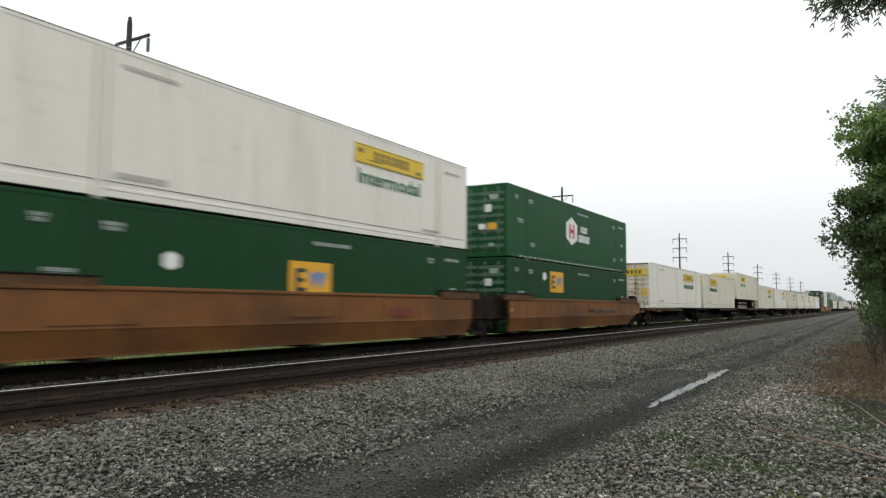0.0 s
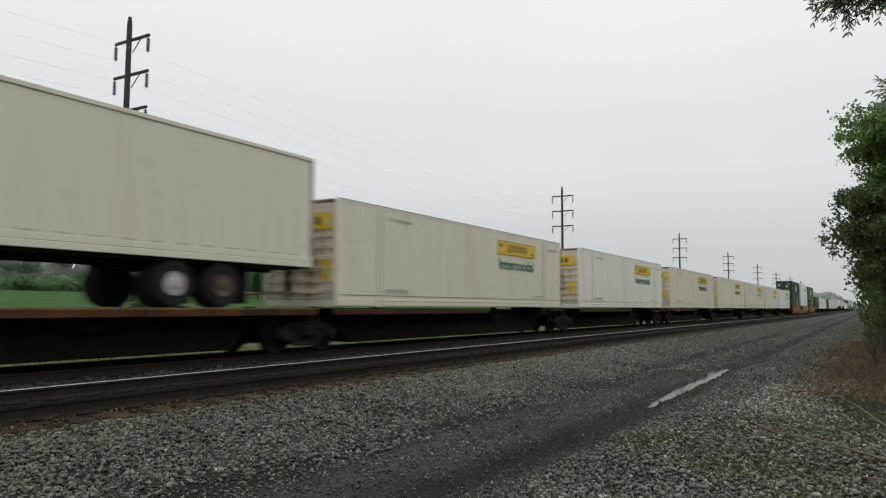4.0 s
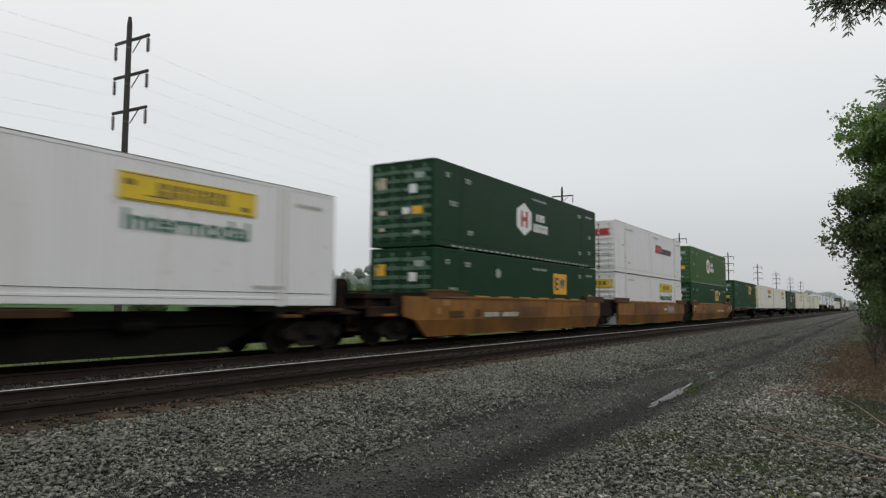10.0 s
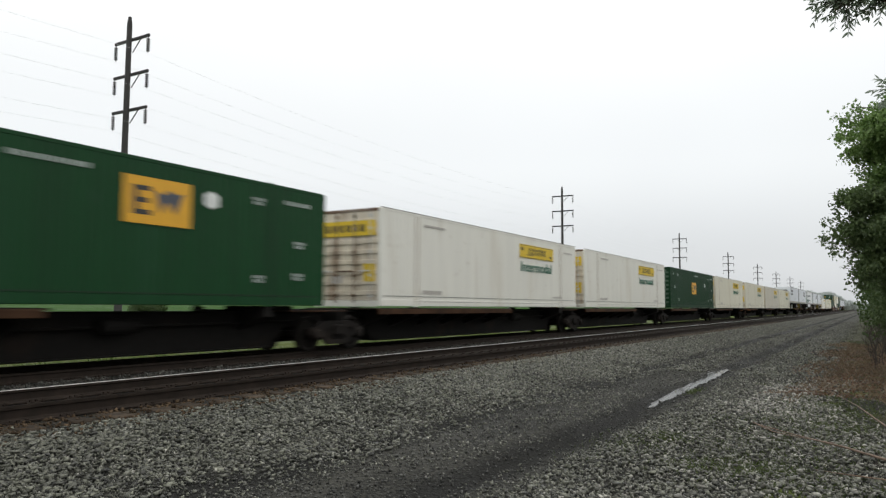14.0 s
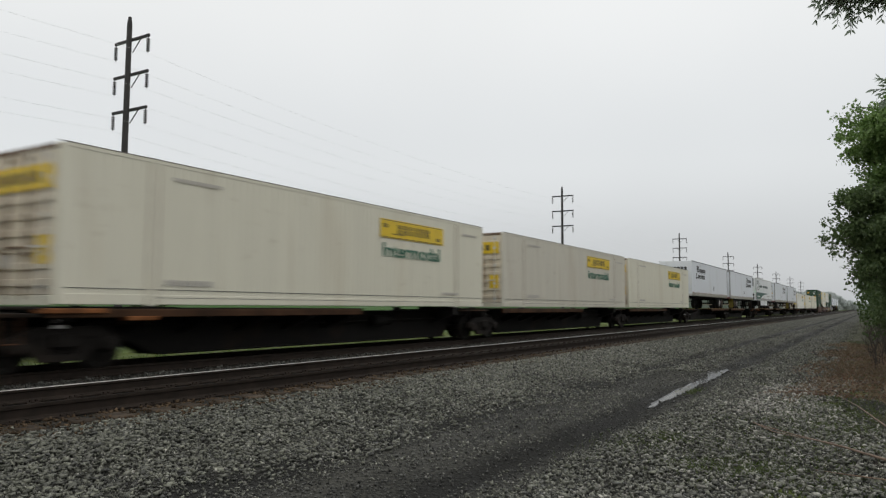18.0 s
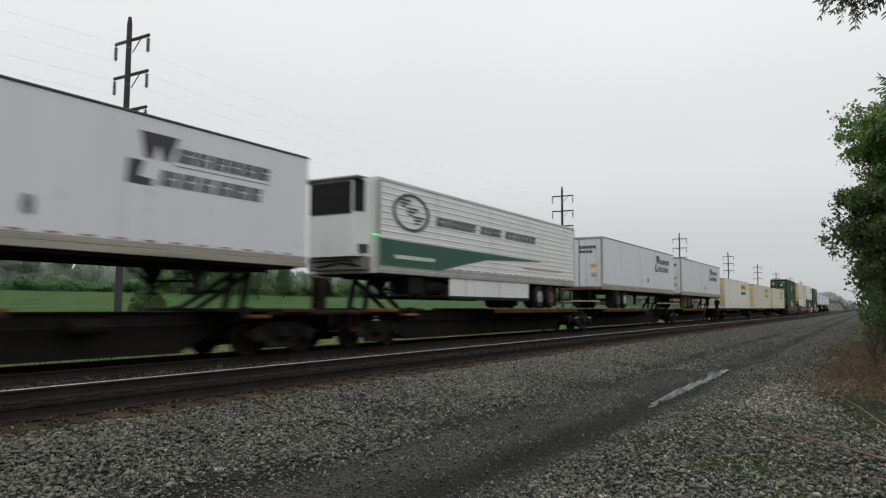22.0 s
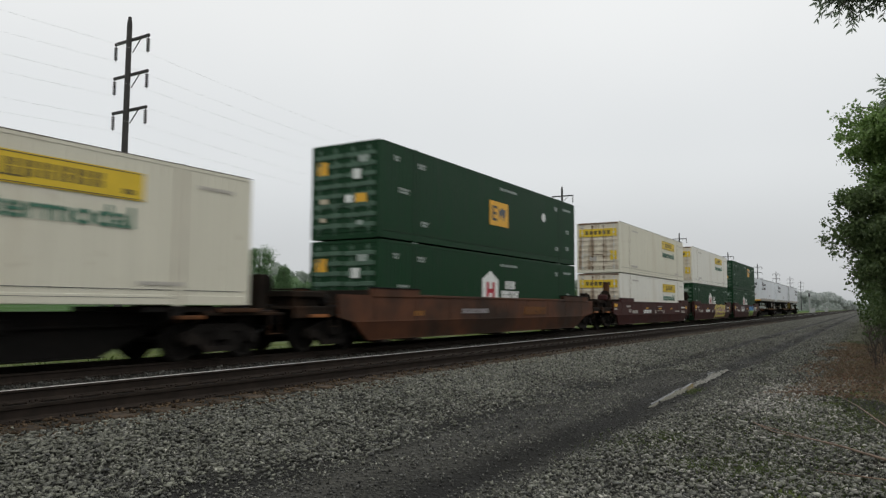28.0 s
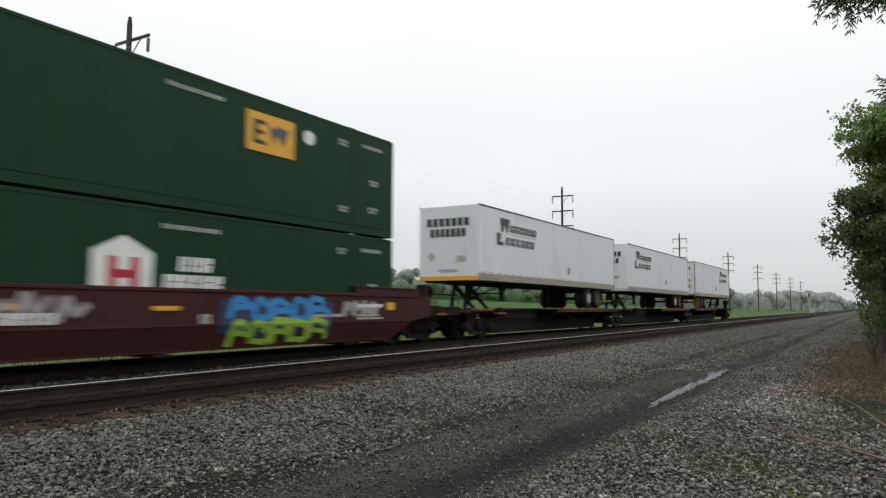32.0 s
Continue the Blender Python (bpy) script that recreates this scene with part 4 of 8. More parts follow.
def build_thicket():
    """Dead brown brambles and low dark brush at the edge of the gravel."""
    r = random.Random(9)
    g = Geo()
    for _ in range(110):
        y = r.uniform(13, 30)
        x = r.uniform(-0.5, 2.2) + 0.01 * (y - 13)
        p = Vector((x, y, float(ground_z(x, y)) - 0.02))
        d = Vector((r.uniform(-0.7, 0.5), r.uniform(-0.6, 0.6), r.uniform(0.5, 1.2))).normalized()
        q, n = [p], 6
        k = r.uniform(0.05, 0.12)
        for j in range(n):
            d = (d + Vector((r.uniform(-0.25, 0.2), r.uniform(-0.2, 0.2), -0.22))).normalized()
            q.append(q[-1] + d * k)
        g.tube(q, [0.006, 0.005, 0.005, 0.004, 0.004, 0.003, 0.002], 4)
    plain("brambles", g, M_TWIG, "tangle of dead reddish-brown bramble stems", "brambles", kind="stuff")
    rs = np.random.RandomState(4)
    n = 11000
    y = 12 + 48 * rs.uniform(0, 1, n) ** 1.5
    x = 0.25 + rs.gamma(2.0, 0.55, n) + 0.008 * y
    z = ground_z(x, y) + rs.uniform(0.02, 1.3, n) * np.clip((x - 0.2) / 1.5, 0.15, 1)
    v, f = leaf_cloud(np.stack([x, y, z], -1), 0.09, 8)
    tagged(new("undergrowth", mesh_np("undergrowth", v, f, M_LEAF2)), "low dark green undergrowth beneath the trees", "bushes", kind="stuff")


build_thicket()


def build_brush():
    """Bare grey-brown saplings and stalks under the trees, and dead leaves lying on the bank."""
    r = random.Random(19)
    g = Geo()
    for _ in range(420):
        y = 15.5 + 34 * r.random() ** 1.4
        x = r.uniform(0.0, 2.6) - 0.012 * (y - 16) + (0.35 if y < 19 else 0)
        h = r.uniform(0.5, 2.1) * min(1.0, 0.35 + 0.5 * max(0.0, x + 0.3))
        p = Vector((x, y, float(ground_z(x, y)) - 0.03))
        d = Vector((r.uniform(-0.35, 0.2), r.uniform(-0.25, 0.25), 1.0)).normalized()
        q = [p]
        for j in range(5):
            d = (d + Vector((r.uniform(-0.16, 0.1), r.uniform(-0.12, 0.12), 0.0))).normalized()
            q.append(q[-1] + d * h / 5)
        g.tube(q, [0.011, 0.009, 0.008, 0.006, 0.004, 0.002], 4)
        for j in (2, 3, 4):
            e = Vector((r.uniform(-0.8, 0.6), r.uniform(-0.6, 0.6), r.uniform(0.3, 1.0))).normalized() * r.uniform(0.15, 0.4)
            g.tube([q[j], q[j] + e * 0.6, q[j] + e + Vector((0, 0, -0.03))], [0.005, 0.004, 0.002], 3)
    plain("brushwood", g, M_BRUSH, "bare grey-brown saplings and stalks beneath the trees", "brushwood", kind="stuff")
    rs = np.random.RandomState(14)
    n = 16000
    y = 13.2 + 20 * rs.uniform(0, 1, n) ** 1.3
    x = -1.5 + 0.35 * np.sin(0.9 * y) + rs.gamma(2.2, 0.55, n)
    v, f = leaf_cloud(np.stack([x, y, 0 * x], -1), 0.05, 15, 0.0, 0.36)
    base = np.repeat(ground_z(x, y) + 0.012 + rs.uniform(0, 0.02, n), 4)
    v[:, 2] = base + 0.35 * v[:, 2]
    tagged(new("leaf_litter", mesh_np("leaf_litter", v, f, M_LITTER)), "dead rusty-brown leaves lying on the bank", "leaves", kind="stuff")


build_brush()


def build_weeds():
    """Small grass tufts in the gravel and grass along the far side of the tracks."""
    rs = np.random.RandomState(31)

    def blades(x, y, h, lean):
        n = len(x)
        z = ground_z(x, y) - 0.01
        a = rs.uniform(0, 2 * np.pi, n)
        w = np.minimum(0.12 * h, 0.014)
        dx, dy = np.cos(a), np.sin(a)
        base = np.stack([x, y, z], -1)
        side = np.stack([-dy, dx, 0 * a], -1) * w[:, None] * 0.5
        mid = base + np.stack([dx * h * lean * 0.4, dy * h * lean * 0.4, h * 0.6], -1)
        tip = base + np.stack([dx * h * lean, dy * h * lean, h], -1)
        v = np.stack([base - side, base + side, mid + side * 0.7, tip, mid - side * 0.7], 1).reshape(-1, 3)
        k = np.arange(n)[:, None] * 5
        return v, k + np.array([[0, 1, 2, 3, 4]])

    cx, cy = rs.uniform(-1.8, 1.6, 420), rs.uniform(5, 36, 420)
    keep = rs.uniform(0, 1, 420) < np.clip((cx + 2.0) / 2.0, 0.1, 1)
    cx, cy = cx[keep], cy[keep]
    x = (cx[:, None] + rs.normal(0, 0.12, (len(cx), 34))).ravel()
    y = (cy[:, None] + rs.normal(0, 0.16, (len(cy), 34))).ravel()
    for px_, py_, sx_, sy_, n_ in ((-0.2, 11.3, 0.3, 0.8, 560), (0.05, 10.4, 0.35, 0.8, 420), (-1.33, 7.75, 0.25, 0.4, 260), (-2.2, 7.6, 0.3, 0.45, 300), (-1.15, 6.85, 0.3, 0.4, 260), (-0.5, 7.0, 0.35, 0.5, 320), (-0.3, 12.6, 0.4, 0.9, 420),
                                    (-0.69, 11.6, 0.28, 0.6, 900), (-0.5, 10.1, 0.25, 0.5, 800), (-2.0, 8.2, 0.16, 0.22, 420), (-0.85, 7.05, 0.25, 0.25, 700), (-1.36, 7.0, 0.22, 0.2, 500), (-2.8, 13.4, 0.08, 0.3, 260), (-1.1, 9.2, 0.5, 0.8, 700)):
        x, y = np.concatenate([x, rs.normal(px_, sx_, n_)]), np.concatenate([y, rs.normal(py_, sy_, n_)])
    v, f = blades(x, y, rs.uniform(0.02, 0.06, len(x)), 0.9)
    tagged(new("weeds", mesh_np("weeds", v, f, M_WEED)), "small green grass tufts in the gravel", "grass", kind="stuff")
    cx, cy = 2.4 - 3.6 * rs.uniform(0, 1, 300) ** 1.2, rs.uniform(12.5, 34, 300)
    x = (cx[:, None] + rs.normal(0, 0.16, (300, 24))).ravel()
    y = (cy[:, None] + rs.normal(0, 0.3, (300, 24))).ravel()
    v, f = blades(x, y, rs.uniform(0.03, 0.12, len(x)), 1.2)
    tagged(new("dead_grass", mesh_np("dead_grass", v, f, M_DEAD)), "dead brown grass and stalks at the edge of the gravel", "grass", kind="stuff")
    n = 26000
    y = 4 + 90 * rs.uniform(0, 1, n) ** 1.7
    x = -16.5 - rs.gamma(2.0, 1.2, n)
    v, f = blades(x, y, rs.uniform(0.08, 0.22, n), 0.6)
    tagged(new("trackside_grass", mesh_np("trackside_grass", v, f, M_GRASS)), "fresh yellow-green grass along the far side of the tracks", "grass", kind="stuff")


build_weeds()


def build_sticks():
    g = lambda pts, r: Geo().tube(pts, [r * (1.1 - 0.8 * i / (len(pts) - 1)) for i in range(len(pts))], 7)

    def on(x, y, up):
        return (x, y, float(ground_z(x, y)) + up)

    def stick(pts, r):
        plain("fallen_branch", g(pts, r), M_STICK, "bare reddish fallen branch lying on the gravel", "branch", "fallen branches", smooth=True)

    stick([on(0.75, 6.95, 0.05), on(0.05, 7.72, 0.05), on(-0.28, 8.12, 0.055), on(-0.56, 8.55, 0.05), on(-0.84, 8.96, 0.05), on(-1.28, 9.56, 0.03)], 0.014)
    stick([on(0.5, 6.9, 0.04), on(0.05, 7.0, 0.045), on(-0.2, 7.1, 0.03), on(-0.48, 7.22, 0.02)], 0.009)
    stick([on(0.7, 8.6, 0.06), on(0.09, 9.75, 0.08), on(-0.22, 11.55, 0.09), on(-0.5, 13.0, 0.05)], 0.012)
    stick([on(0.9, 12.2, 0.1), on(0.4, 12.6, 0.16), on(-0.1, 13.4, 0.1)], 0.008)
    stick([on(-1.3, 9.62, 0.03), on(-1.02, 9.05, 0.045), on(-0.72, 8.7, 0.05), on(-0.35, 8.3, 0.06)], 0.007)


build_sticks()

# ---------------------------------------------------------------- power line
POLE_Y = [-46.0, 27.7, 101.9, 180.0, 249.5, 320.0, 388.0, 458.0, 530.0]
PXL = -40.0
ARMS = [18.97, 16.68, 14.38]


def build_pole():
    pole = tagged(new("utility_pole"), "tall dark wooden power pole with three crossarms", "utility pole", "poles of the power line")
    part("shaft", Geo().lathe([(0.24, -0.5), (0.235, 2), (0.2, 10), (0.16, 19.9), (0.10, 20.4)], n=12), M_POLE, pole, smooth=True)
    for z in ARMS:
        arm = part("crossarm", Geo().box(-1.72, 1.72, 0.15, 0.28, z - 0.09, z + 0.09, 0.015), M_POLE, pole)
        part("brace", Geo().bar((0.12, 0.2, z - 0.85), (0.95, 0.2, z - 0.05), 0.05, 0.05), M_POLE, arm)
        part("brace", Geo().bar((-0.12, 0.2, z - 0.5), (-0.5, 0.2, z - 0.05), 0.04, 0.04), M_POLE, arm)
        for sx in (-1.62, 1.62):
            ins = [(0.02, z - 0.09)]
            h = z - 0.2
            for _ in range(7):
                ins += [(0.03, h), (0.125, h - 0.04), (0.12, h - 0.07), (0.03, h - 0.085)]
                h -= 0.125
            ins += [(0.02, h - 0.05)]
            part("insulator_string", Geo().lathe(ins[::-1], (sx, 0.21, 0), n=10), M_CERAM, arm, "brown glazed disc insulators")
    part("bracket", Geo().box(-0.7, -0.1, 0.1, 0.16, 8.95, 9.01).box(-0.75, -0.6, 0.08, 0.2, 8.9, 9.12, 0.02), M_POLE, pole)
    return pole


POLE0 = build_pole()
POLE0.matrix_basis = pose(PXL, POLE_Y[1], -0.6)
for k_, y_ in enumerate(POLE_Y):
    if k_ != 1:
        copy_thing(POLE0, pose(PXL + 0.05 * (k_ % 3), y_, -0.6, 0, 0, 0.8 * ((k_ * 7) % 5 - 2)))


def build_wires():
    for z in ARMS:
        for sx in (-1.62, 1.62):
            pts = []
            for a, b in zip(POLE_Y[:-1], POLE_Y[1:]):
                for j in range(12):
                    f = j / 12
                    pts.append((PXL + sx, a + (b - a) * f, z - 1.75 - 4 * 1.1 * f * (1 - f)))
            plain("power_wire", Geo().tube(pts, 0.005, 4), M_WIRE, "thin grey power conductor sagging between poles", "wire", "conductors of the power line")


build_wires()

# ---------------------------------------------------------------- signal gear far along the line


def build_signal_gear():
    mast = tagged(new("signal_mast"), "tall pale steel signal mast beside the far track", "signal mast")
    x, y = -19.8, 300.0
    mast.matrix_basis = pose(x, y, float(ground_z(x, y)) - 0.05)
    part("base", Geo().box(-0.4, 0.4, -0.4, 0.4, 0.0, 0.5, 0.04), M_GALV, mast)
    part("pole", Geo().lathe([(0.16, 0.4), (0.15, 4), (0.11, 8.2), (0.05, 8.3)], n=12), M_GALV, mast, smooth=True)
    head = part("signal_head", Geo().box(-0.32, 0.32, -0.22, -0.1, 6.2, 7.6, 0.05), M_DGREY, mast, "black signal head")
    for z in (6.5, 6.9, 7.3):
        part("lens_hood", Geo().lathe([(0.12, -0.5), (0.13, -0.22)], (0, 0, z), 1, 12), M_DGREY, head)
    ladder = Geo()
    for sx in (-0.2, 0.2):
        ladder.bar((sx, 0.32, 0.2), (sx, 0.22, 7.6), 0.04, 0.04)
    for k in range(22):
        ladder.bar((-0.2, 0.31 - 0.004 * k, 0.5 + k * 0.32), (0.2, 0.31 - 0.004 * k, 0.5 + k * 0.32), 0.03, 0.03)
    part("ladder", ladder, M_GALV, mast)

    def cabinet(x, y):
        box_ = tagged(new("equipment_cabinet"), "silver metal equipment cabinet beside the tracks", "cabinet", "cabinets along the line")
        box_.matrix_basis = pose(x, y, float(ground_z(x, y)) - 0.03)
        part("plinth", Geo().box(-0.8, 0.8, -0.6, 0.6, 0, 0.2, 0.02), M_GALV, box_)
        part("body", Geo().box(-0.7, 0.7, -0.5, 0.5, 0.2, 1.95, 0.03), M_GALV, box_)
        part("roof", Geo().prism([(-0.78, 1.95), (0.78, 1.95), (0.78, 2.0), (0, 2.12), (-0.78, 2.0)], -0.58, 0.58, axis=1), M_GALV, box_)
        for sx in (-0.35, 0.35):
            door = part("door", Geo().box(sx - 0.31, sx + 0.31, -0.53, -0.5, 0.28, 1.88, 0.01), M_GALV, box_)
            part("handle", Geo().box(sx * 0.3 - 0.02, sx * 0.3 + 0.02, -0.56, -0.53, 1.0, 1.2), M_DGREY, door)

    cabinet(-18.2, 292.0)
    cabinet(-18.2, 380.0)


build_signal_gear()

# ---------------------------------------------------------------- woods far behind the field


def woods(name, line, deep, size, count, mat, seed, label, rough=0.12, lump=7.0, leaf=None):
    """A belt of trees or hedge along a line on the plan: rounded crowns of leaf clumps over a lumpy inner mass."""
    r = np.random.RandomState(seed)
    P = np.array(line, float)
    seg = np.linalg.norm(np.diff(P[:, :2], axis=0), axis=1)
    cum = np.concatenate([[0], np.cumsum(seg)])
    ph = r.uniform(0, 6.28, 8)

    def place(d, off):
        x, y = np.interp(d, cum, P[:, 0]), np.interp(d, cum, P[:, 1])
        t = np.gradient(P[:, :2], axis=0)
        t /= np.linalg.norm(t, axis=1)[:, None]
        return x + off * np.interp(d, cum, t[:, 1]), y - off * np.interp(d, cum, t[:, 0])

    def top(d, off):
        w = d / lump
        k = 0.5 * np.sin(2.1 * w + ph[0]) + 0.45 * np.sin(5.3 * w + ph[1] + 0.3 * off) + 0.3 * np.sin(11.7 * w + ph[2] - 0.5 * off) + 0.25 * np.sin(0.47 * w + ph[3])
        return np.interp(d, cum, P[:, 2]) * (1 - rough * 0.6 + rough * k)

    nd = int(cum[-1] / (lump * 0.16)) + 2
    dd = np.linspace(0, cum[-1], nd)
    prof = [(0.8, 0.0), (0.75, 0.3), (0.6, 0.5), (0.35, 0.62), (0.0, 0.68), (-0.6, 0.5), (-0.8, 0.0)]
    grid = []
    for a, h in prof:
        off = a * deep * (0.8 + 0.2 * np.sin(7.0 * dd / lump + ph[4] + 2 * h))
        x, y = place(dd, off)
        grid.append(np.stack([x, y, ground_z(x, y) - 0.3 + h * (top(dd, off) - ground_z(x, y))], -1))
    core = np.stack(grid, 1).reshape(-1, 3)
    k, m = np.meshgrid(np.arange(nd - 1), np.arange(len(prof) - 1))
    i = (k * len(prof) + m).ravel()
    q = np.stack([i, i + 1, i + len(prof) + 1, i + len(prof)], -1)
    core_f = np.concatenate([q[:, [0, 1, 2]], q[:, [0, 2, 3]]])
    # crowns: a dark inner body each, with lobes of leaves round it
    nc = int(cum[-1] / (lump * 0.36))
    d = (np.arange(nc) + r.uniform(-0.4, 0.4, nc)) * cum[-1] / nc
    d = np.clip(d, 0, cum[-1])
    off = deep * r.uniform(-0.7, 1.0, nc)
    x, y = place(d, off)
    zg = ground_z(x, y)
    tall = (top(d, off) - zg) * r.uniform(0.82, 1.08, nc)
    rad = lump * r.uniform(0.26, 0.46, nc)
    rz = np.minimum(rad * r.uniform(0.85, 1.25, nc), tall * 0.5)
    mid = np.stack([x, y, zg + tall - rz], -1)
    R3 = np.stack([rad, rad, rz], -1)
    lobes = 16
    a = r.normal(0, 1, (nc, lobes, 3))
    a[:, :, 2] = np.abs(a[:, :, 2]) - 0.35
    a /= np.linalg.norm(a, axis=2)[:, :, None]
    lobe = (mid[:, None] + a * R3[:, None] * r.uniform(0.6, 0.78, (nc, lobes, 1))).reshape(-1, 3)
    lr = np.repeat(rad, lobes) * r.uniform(0.22, 0.36, nc * lobes)
    per = max(6, int(count * 0.8 / (nc * lobes)))
    b = r.normal(0, 1, (nc * lobes, per, 3))
    b /= np.linalg.norm(b, axis=2)[:, :, None]
    pts = (lobe[:, None] + b * lr[:, None, None] * r.uniform(0.45, 1.0, (nc * lobes, per, 1)) ** 0.6).reshape(-1, 3)
    n = count // 5
    dl = r.uniform(0, cum[-1], n)
    h = r.uniform(0, 0.62, n)
    x, y = place(dl, deep * (np.interp(h, [0, 0.3, 0.62], [0.95, 0.9, 0.6]) + r.uniform(-0.1, 0.1, n)))
    low = np.stack([x, y, ground_z(x, y) + h * (top(dl, 0.0) - ground_z(x, y))], -1)
    v, f = leaf_cloud(np.concatenate([pts, low]), leaf or size, seed + 1, 0.1, 0.42)
    la, lo = np.meshgrid(np.linspace(0.15, math.pi - 0.1, 6), np.arange(9) * math.tau / 9, indexing="ij")
    ball = np.stack([np.sin(la) * np.cos(lo), np.sin(la) * np.sin(lo), np.cos(la)], -1).reshape(-1, 3)
    body = (mid[:, None] + ball[None] * R3[:, None] * r.uniform(0.62, 0.82, (nc, len(ball), 1))).reshape(-1, 3)
    k, m = np.meshgrid(np.arange(5), np.arange(9), indexing="ij")
    q = np.stack([k * 9 + m, (k + 1) * 9 + m, (k + 1) * 9 + (m + 1) % 9, k * 9 + (m + 1) % 9], -1).reshape(-1, 4)
    q = (np.arange(nc)[:, None, None] * len(ball) + q[None]).reshape(-1, 4)
    core_f = np.concatenate([core_f, np.concatenate([q[:, [0, 1, 2]], q[:, [0, 2, 3]]]) + len(core)])
    core = np.concatenate([core, body])
    v, f = np.concatenate([v, core]), np.concatenate([f, core_f + len(v)])
    tagged(new(name, mesh_np(name, v, f, mat)), label, "woods", kind="stuff")


# the farther the belt, the paler its leaf colour, to imitate haze
woods("far_woods", [(-175, -20, 13.5), (-142, 60, 13.0), (-140, 110, 14.2), (-137, 160, 13.6), (-136, 200, 14.4), (-124, 270, 14.8), (-112, 320, 15.2)], 6.0, 0.8, 90000, M_LEAF6, 41, "woods beyond the field, haze put into leaf colour", leaf=0.36)
woods("receding_woods", [(-112, 320, 14.6), (-92, 400, 13.8), (-74, 460, 13.2)], 5.0, 1.3, 28000, M_LEAF6, 42, "woods reaching towards the line, haze put into leaf colour", 0.05, 8.0, 0.6)
woods("misty_woods", [(-74, 462, 13.2), (-62, 500, 13.6), (-42, 610, 15), (-35, 800, 17), (-31, 860, 16)], 5.0, 1.5, 20000, M_LEAF7, 44, "woods close to the far line, paled by haze colour", 0.05, 12.0, 0.9)
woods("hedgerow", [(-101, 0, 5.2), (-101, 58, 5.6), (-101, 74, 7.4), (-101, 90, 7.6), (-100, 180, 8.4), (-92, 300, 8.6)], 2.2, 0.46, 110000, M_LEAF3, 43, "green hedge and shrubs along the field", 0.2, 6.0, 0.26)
woods("distant_woods", [(-60, 1000, 12), (-28, 1120, 12), (20, 1160, 11), (90, 1150, 12), (240, 1050, 15)], 14, 2.6, 16000, M_LEAF7, 45, "far woods where the line vanishes, paled by haze colour", 0.12, 22.0)
for i_, (x_, y_, h_) in enumerate([(-84, 82.9, 9.2), (-84, 75.8, 7.9), (-92, 79.1, 7.6), (-92, 86.5, 8.4), (-92, 74.6, 6.8), (-90, 95, 6.0)]):
    z_ = float(ground_z(x_, y_))
    build_tree(x_, y_, [((x_, y_, z_ + h_ * 0.66), (h_ * 0.22, h_ * 0.22, h_ * 0.26)), ((x_ + 0.4, y_ - 0.3, z_ + h_ * 0.35), (h_ * 0.2, h_ * 0.2, h_ * 0.18))],
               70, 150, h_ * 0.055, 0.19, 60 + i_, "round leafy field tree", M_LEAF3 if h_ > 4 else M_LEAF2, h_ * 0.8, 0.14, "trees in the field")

BX, BY = -41.5, 31.0
BZ = float(ground_z(BX, BY))
build_tree(BX, BY, [((BX, BY, BZ + 1.3), (1.25, 1.1, 1.1)), ((BX + 0.5, BY - 0.6, BZ + 0.7), (1.2, 1.0, 0.7))], 150, 90, 0.16, 0.1, 66, "dense dark bush at the foot of the pole", M_LEAF2, 1.8, 0.06, "bushes by the power line")

# ---------------------------------------------------------------- the train
CL, CH, CW = 16.154, 2.965, 2.591     # a 53-foot container
HX = CW / 2
RIDERS = []                           # (thing, place along the train, height over the rails)
WHEELS = {}


def text_mesh(body, width, height, mat):
    """Raised lettering on the +x side, reading along +y, made from the built-in font."""
    key = ("text", body, mat.name)
    if key not in SHARED:
        cu = bpy.data.curves.new("lettering", "FONT")
        cu.body, cu.extrude, cu.size = body, 0.002, 1.0
        cu.offset = 0.018
        tmp = bpy.data.objects.new("lettering", cu)
        scene.collection.objects.link(tmp)
        me = bpy.data.meshes.new_from_object(tmp.evaluated_get(bpy.context.evaluated_depsgraph_get()))
        bpy.data.objects.remove(tmp)
        co = np.empty(len(me.vertices) * 3)
        me.vertices.foreach_get("co", co)
        co = co.reshape(-1, 3)
        co[:, 0] = (co[:, 0] - co[:, 0].min()) / (co[:, 0].max() - co[:, 0].min()) * width
        co[:, 1] = (co[:, 1] - co[:, 1].min()) / (co[:, 1].max() - co[:, 1].min()) * height
        out = np.stack([co[:, 2], co[:, 0], co[:, 1]], -1)
        me.vertices.foreach_set("co", out.ravel())
        me.materials.clear()
        me.materials.append(mat)
        me.update()
        SHARED[key] = me
    return SHARED[key]


def plate(u0, u1, z0, z1, t=0.004, x=HX + 0.012, near=-CL / 2):
    return Geo().box(x, x + t, near + u0, near + u1, z0, z1)


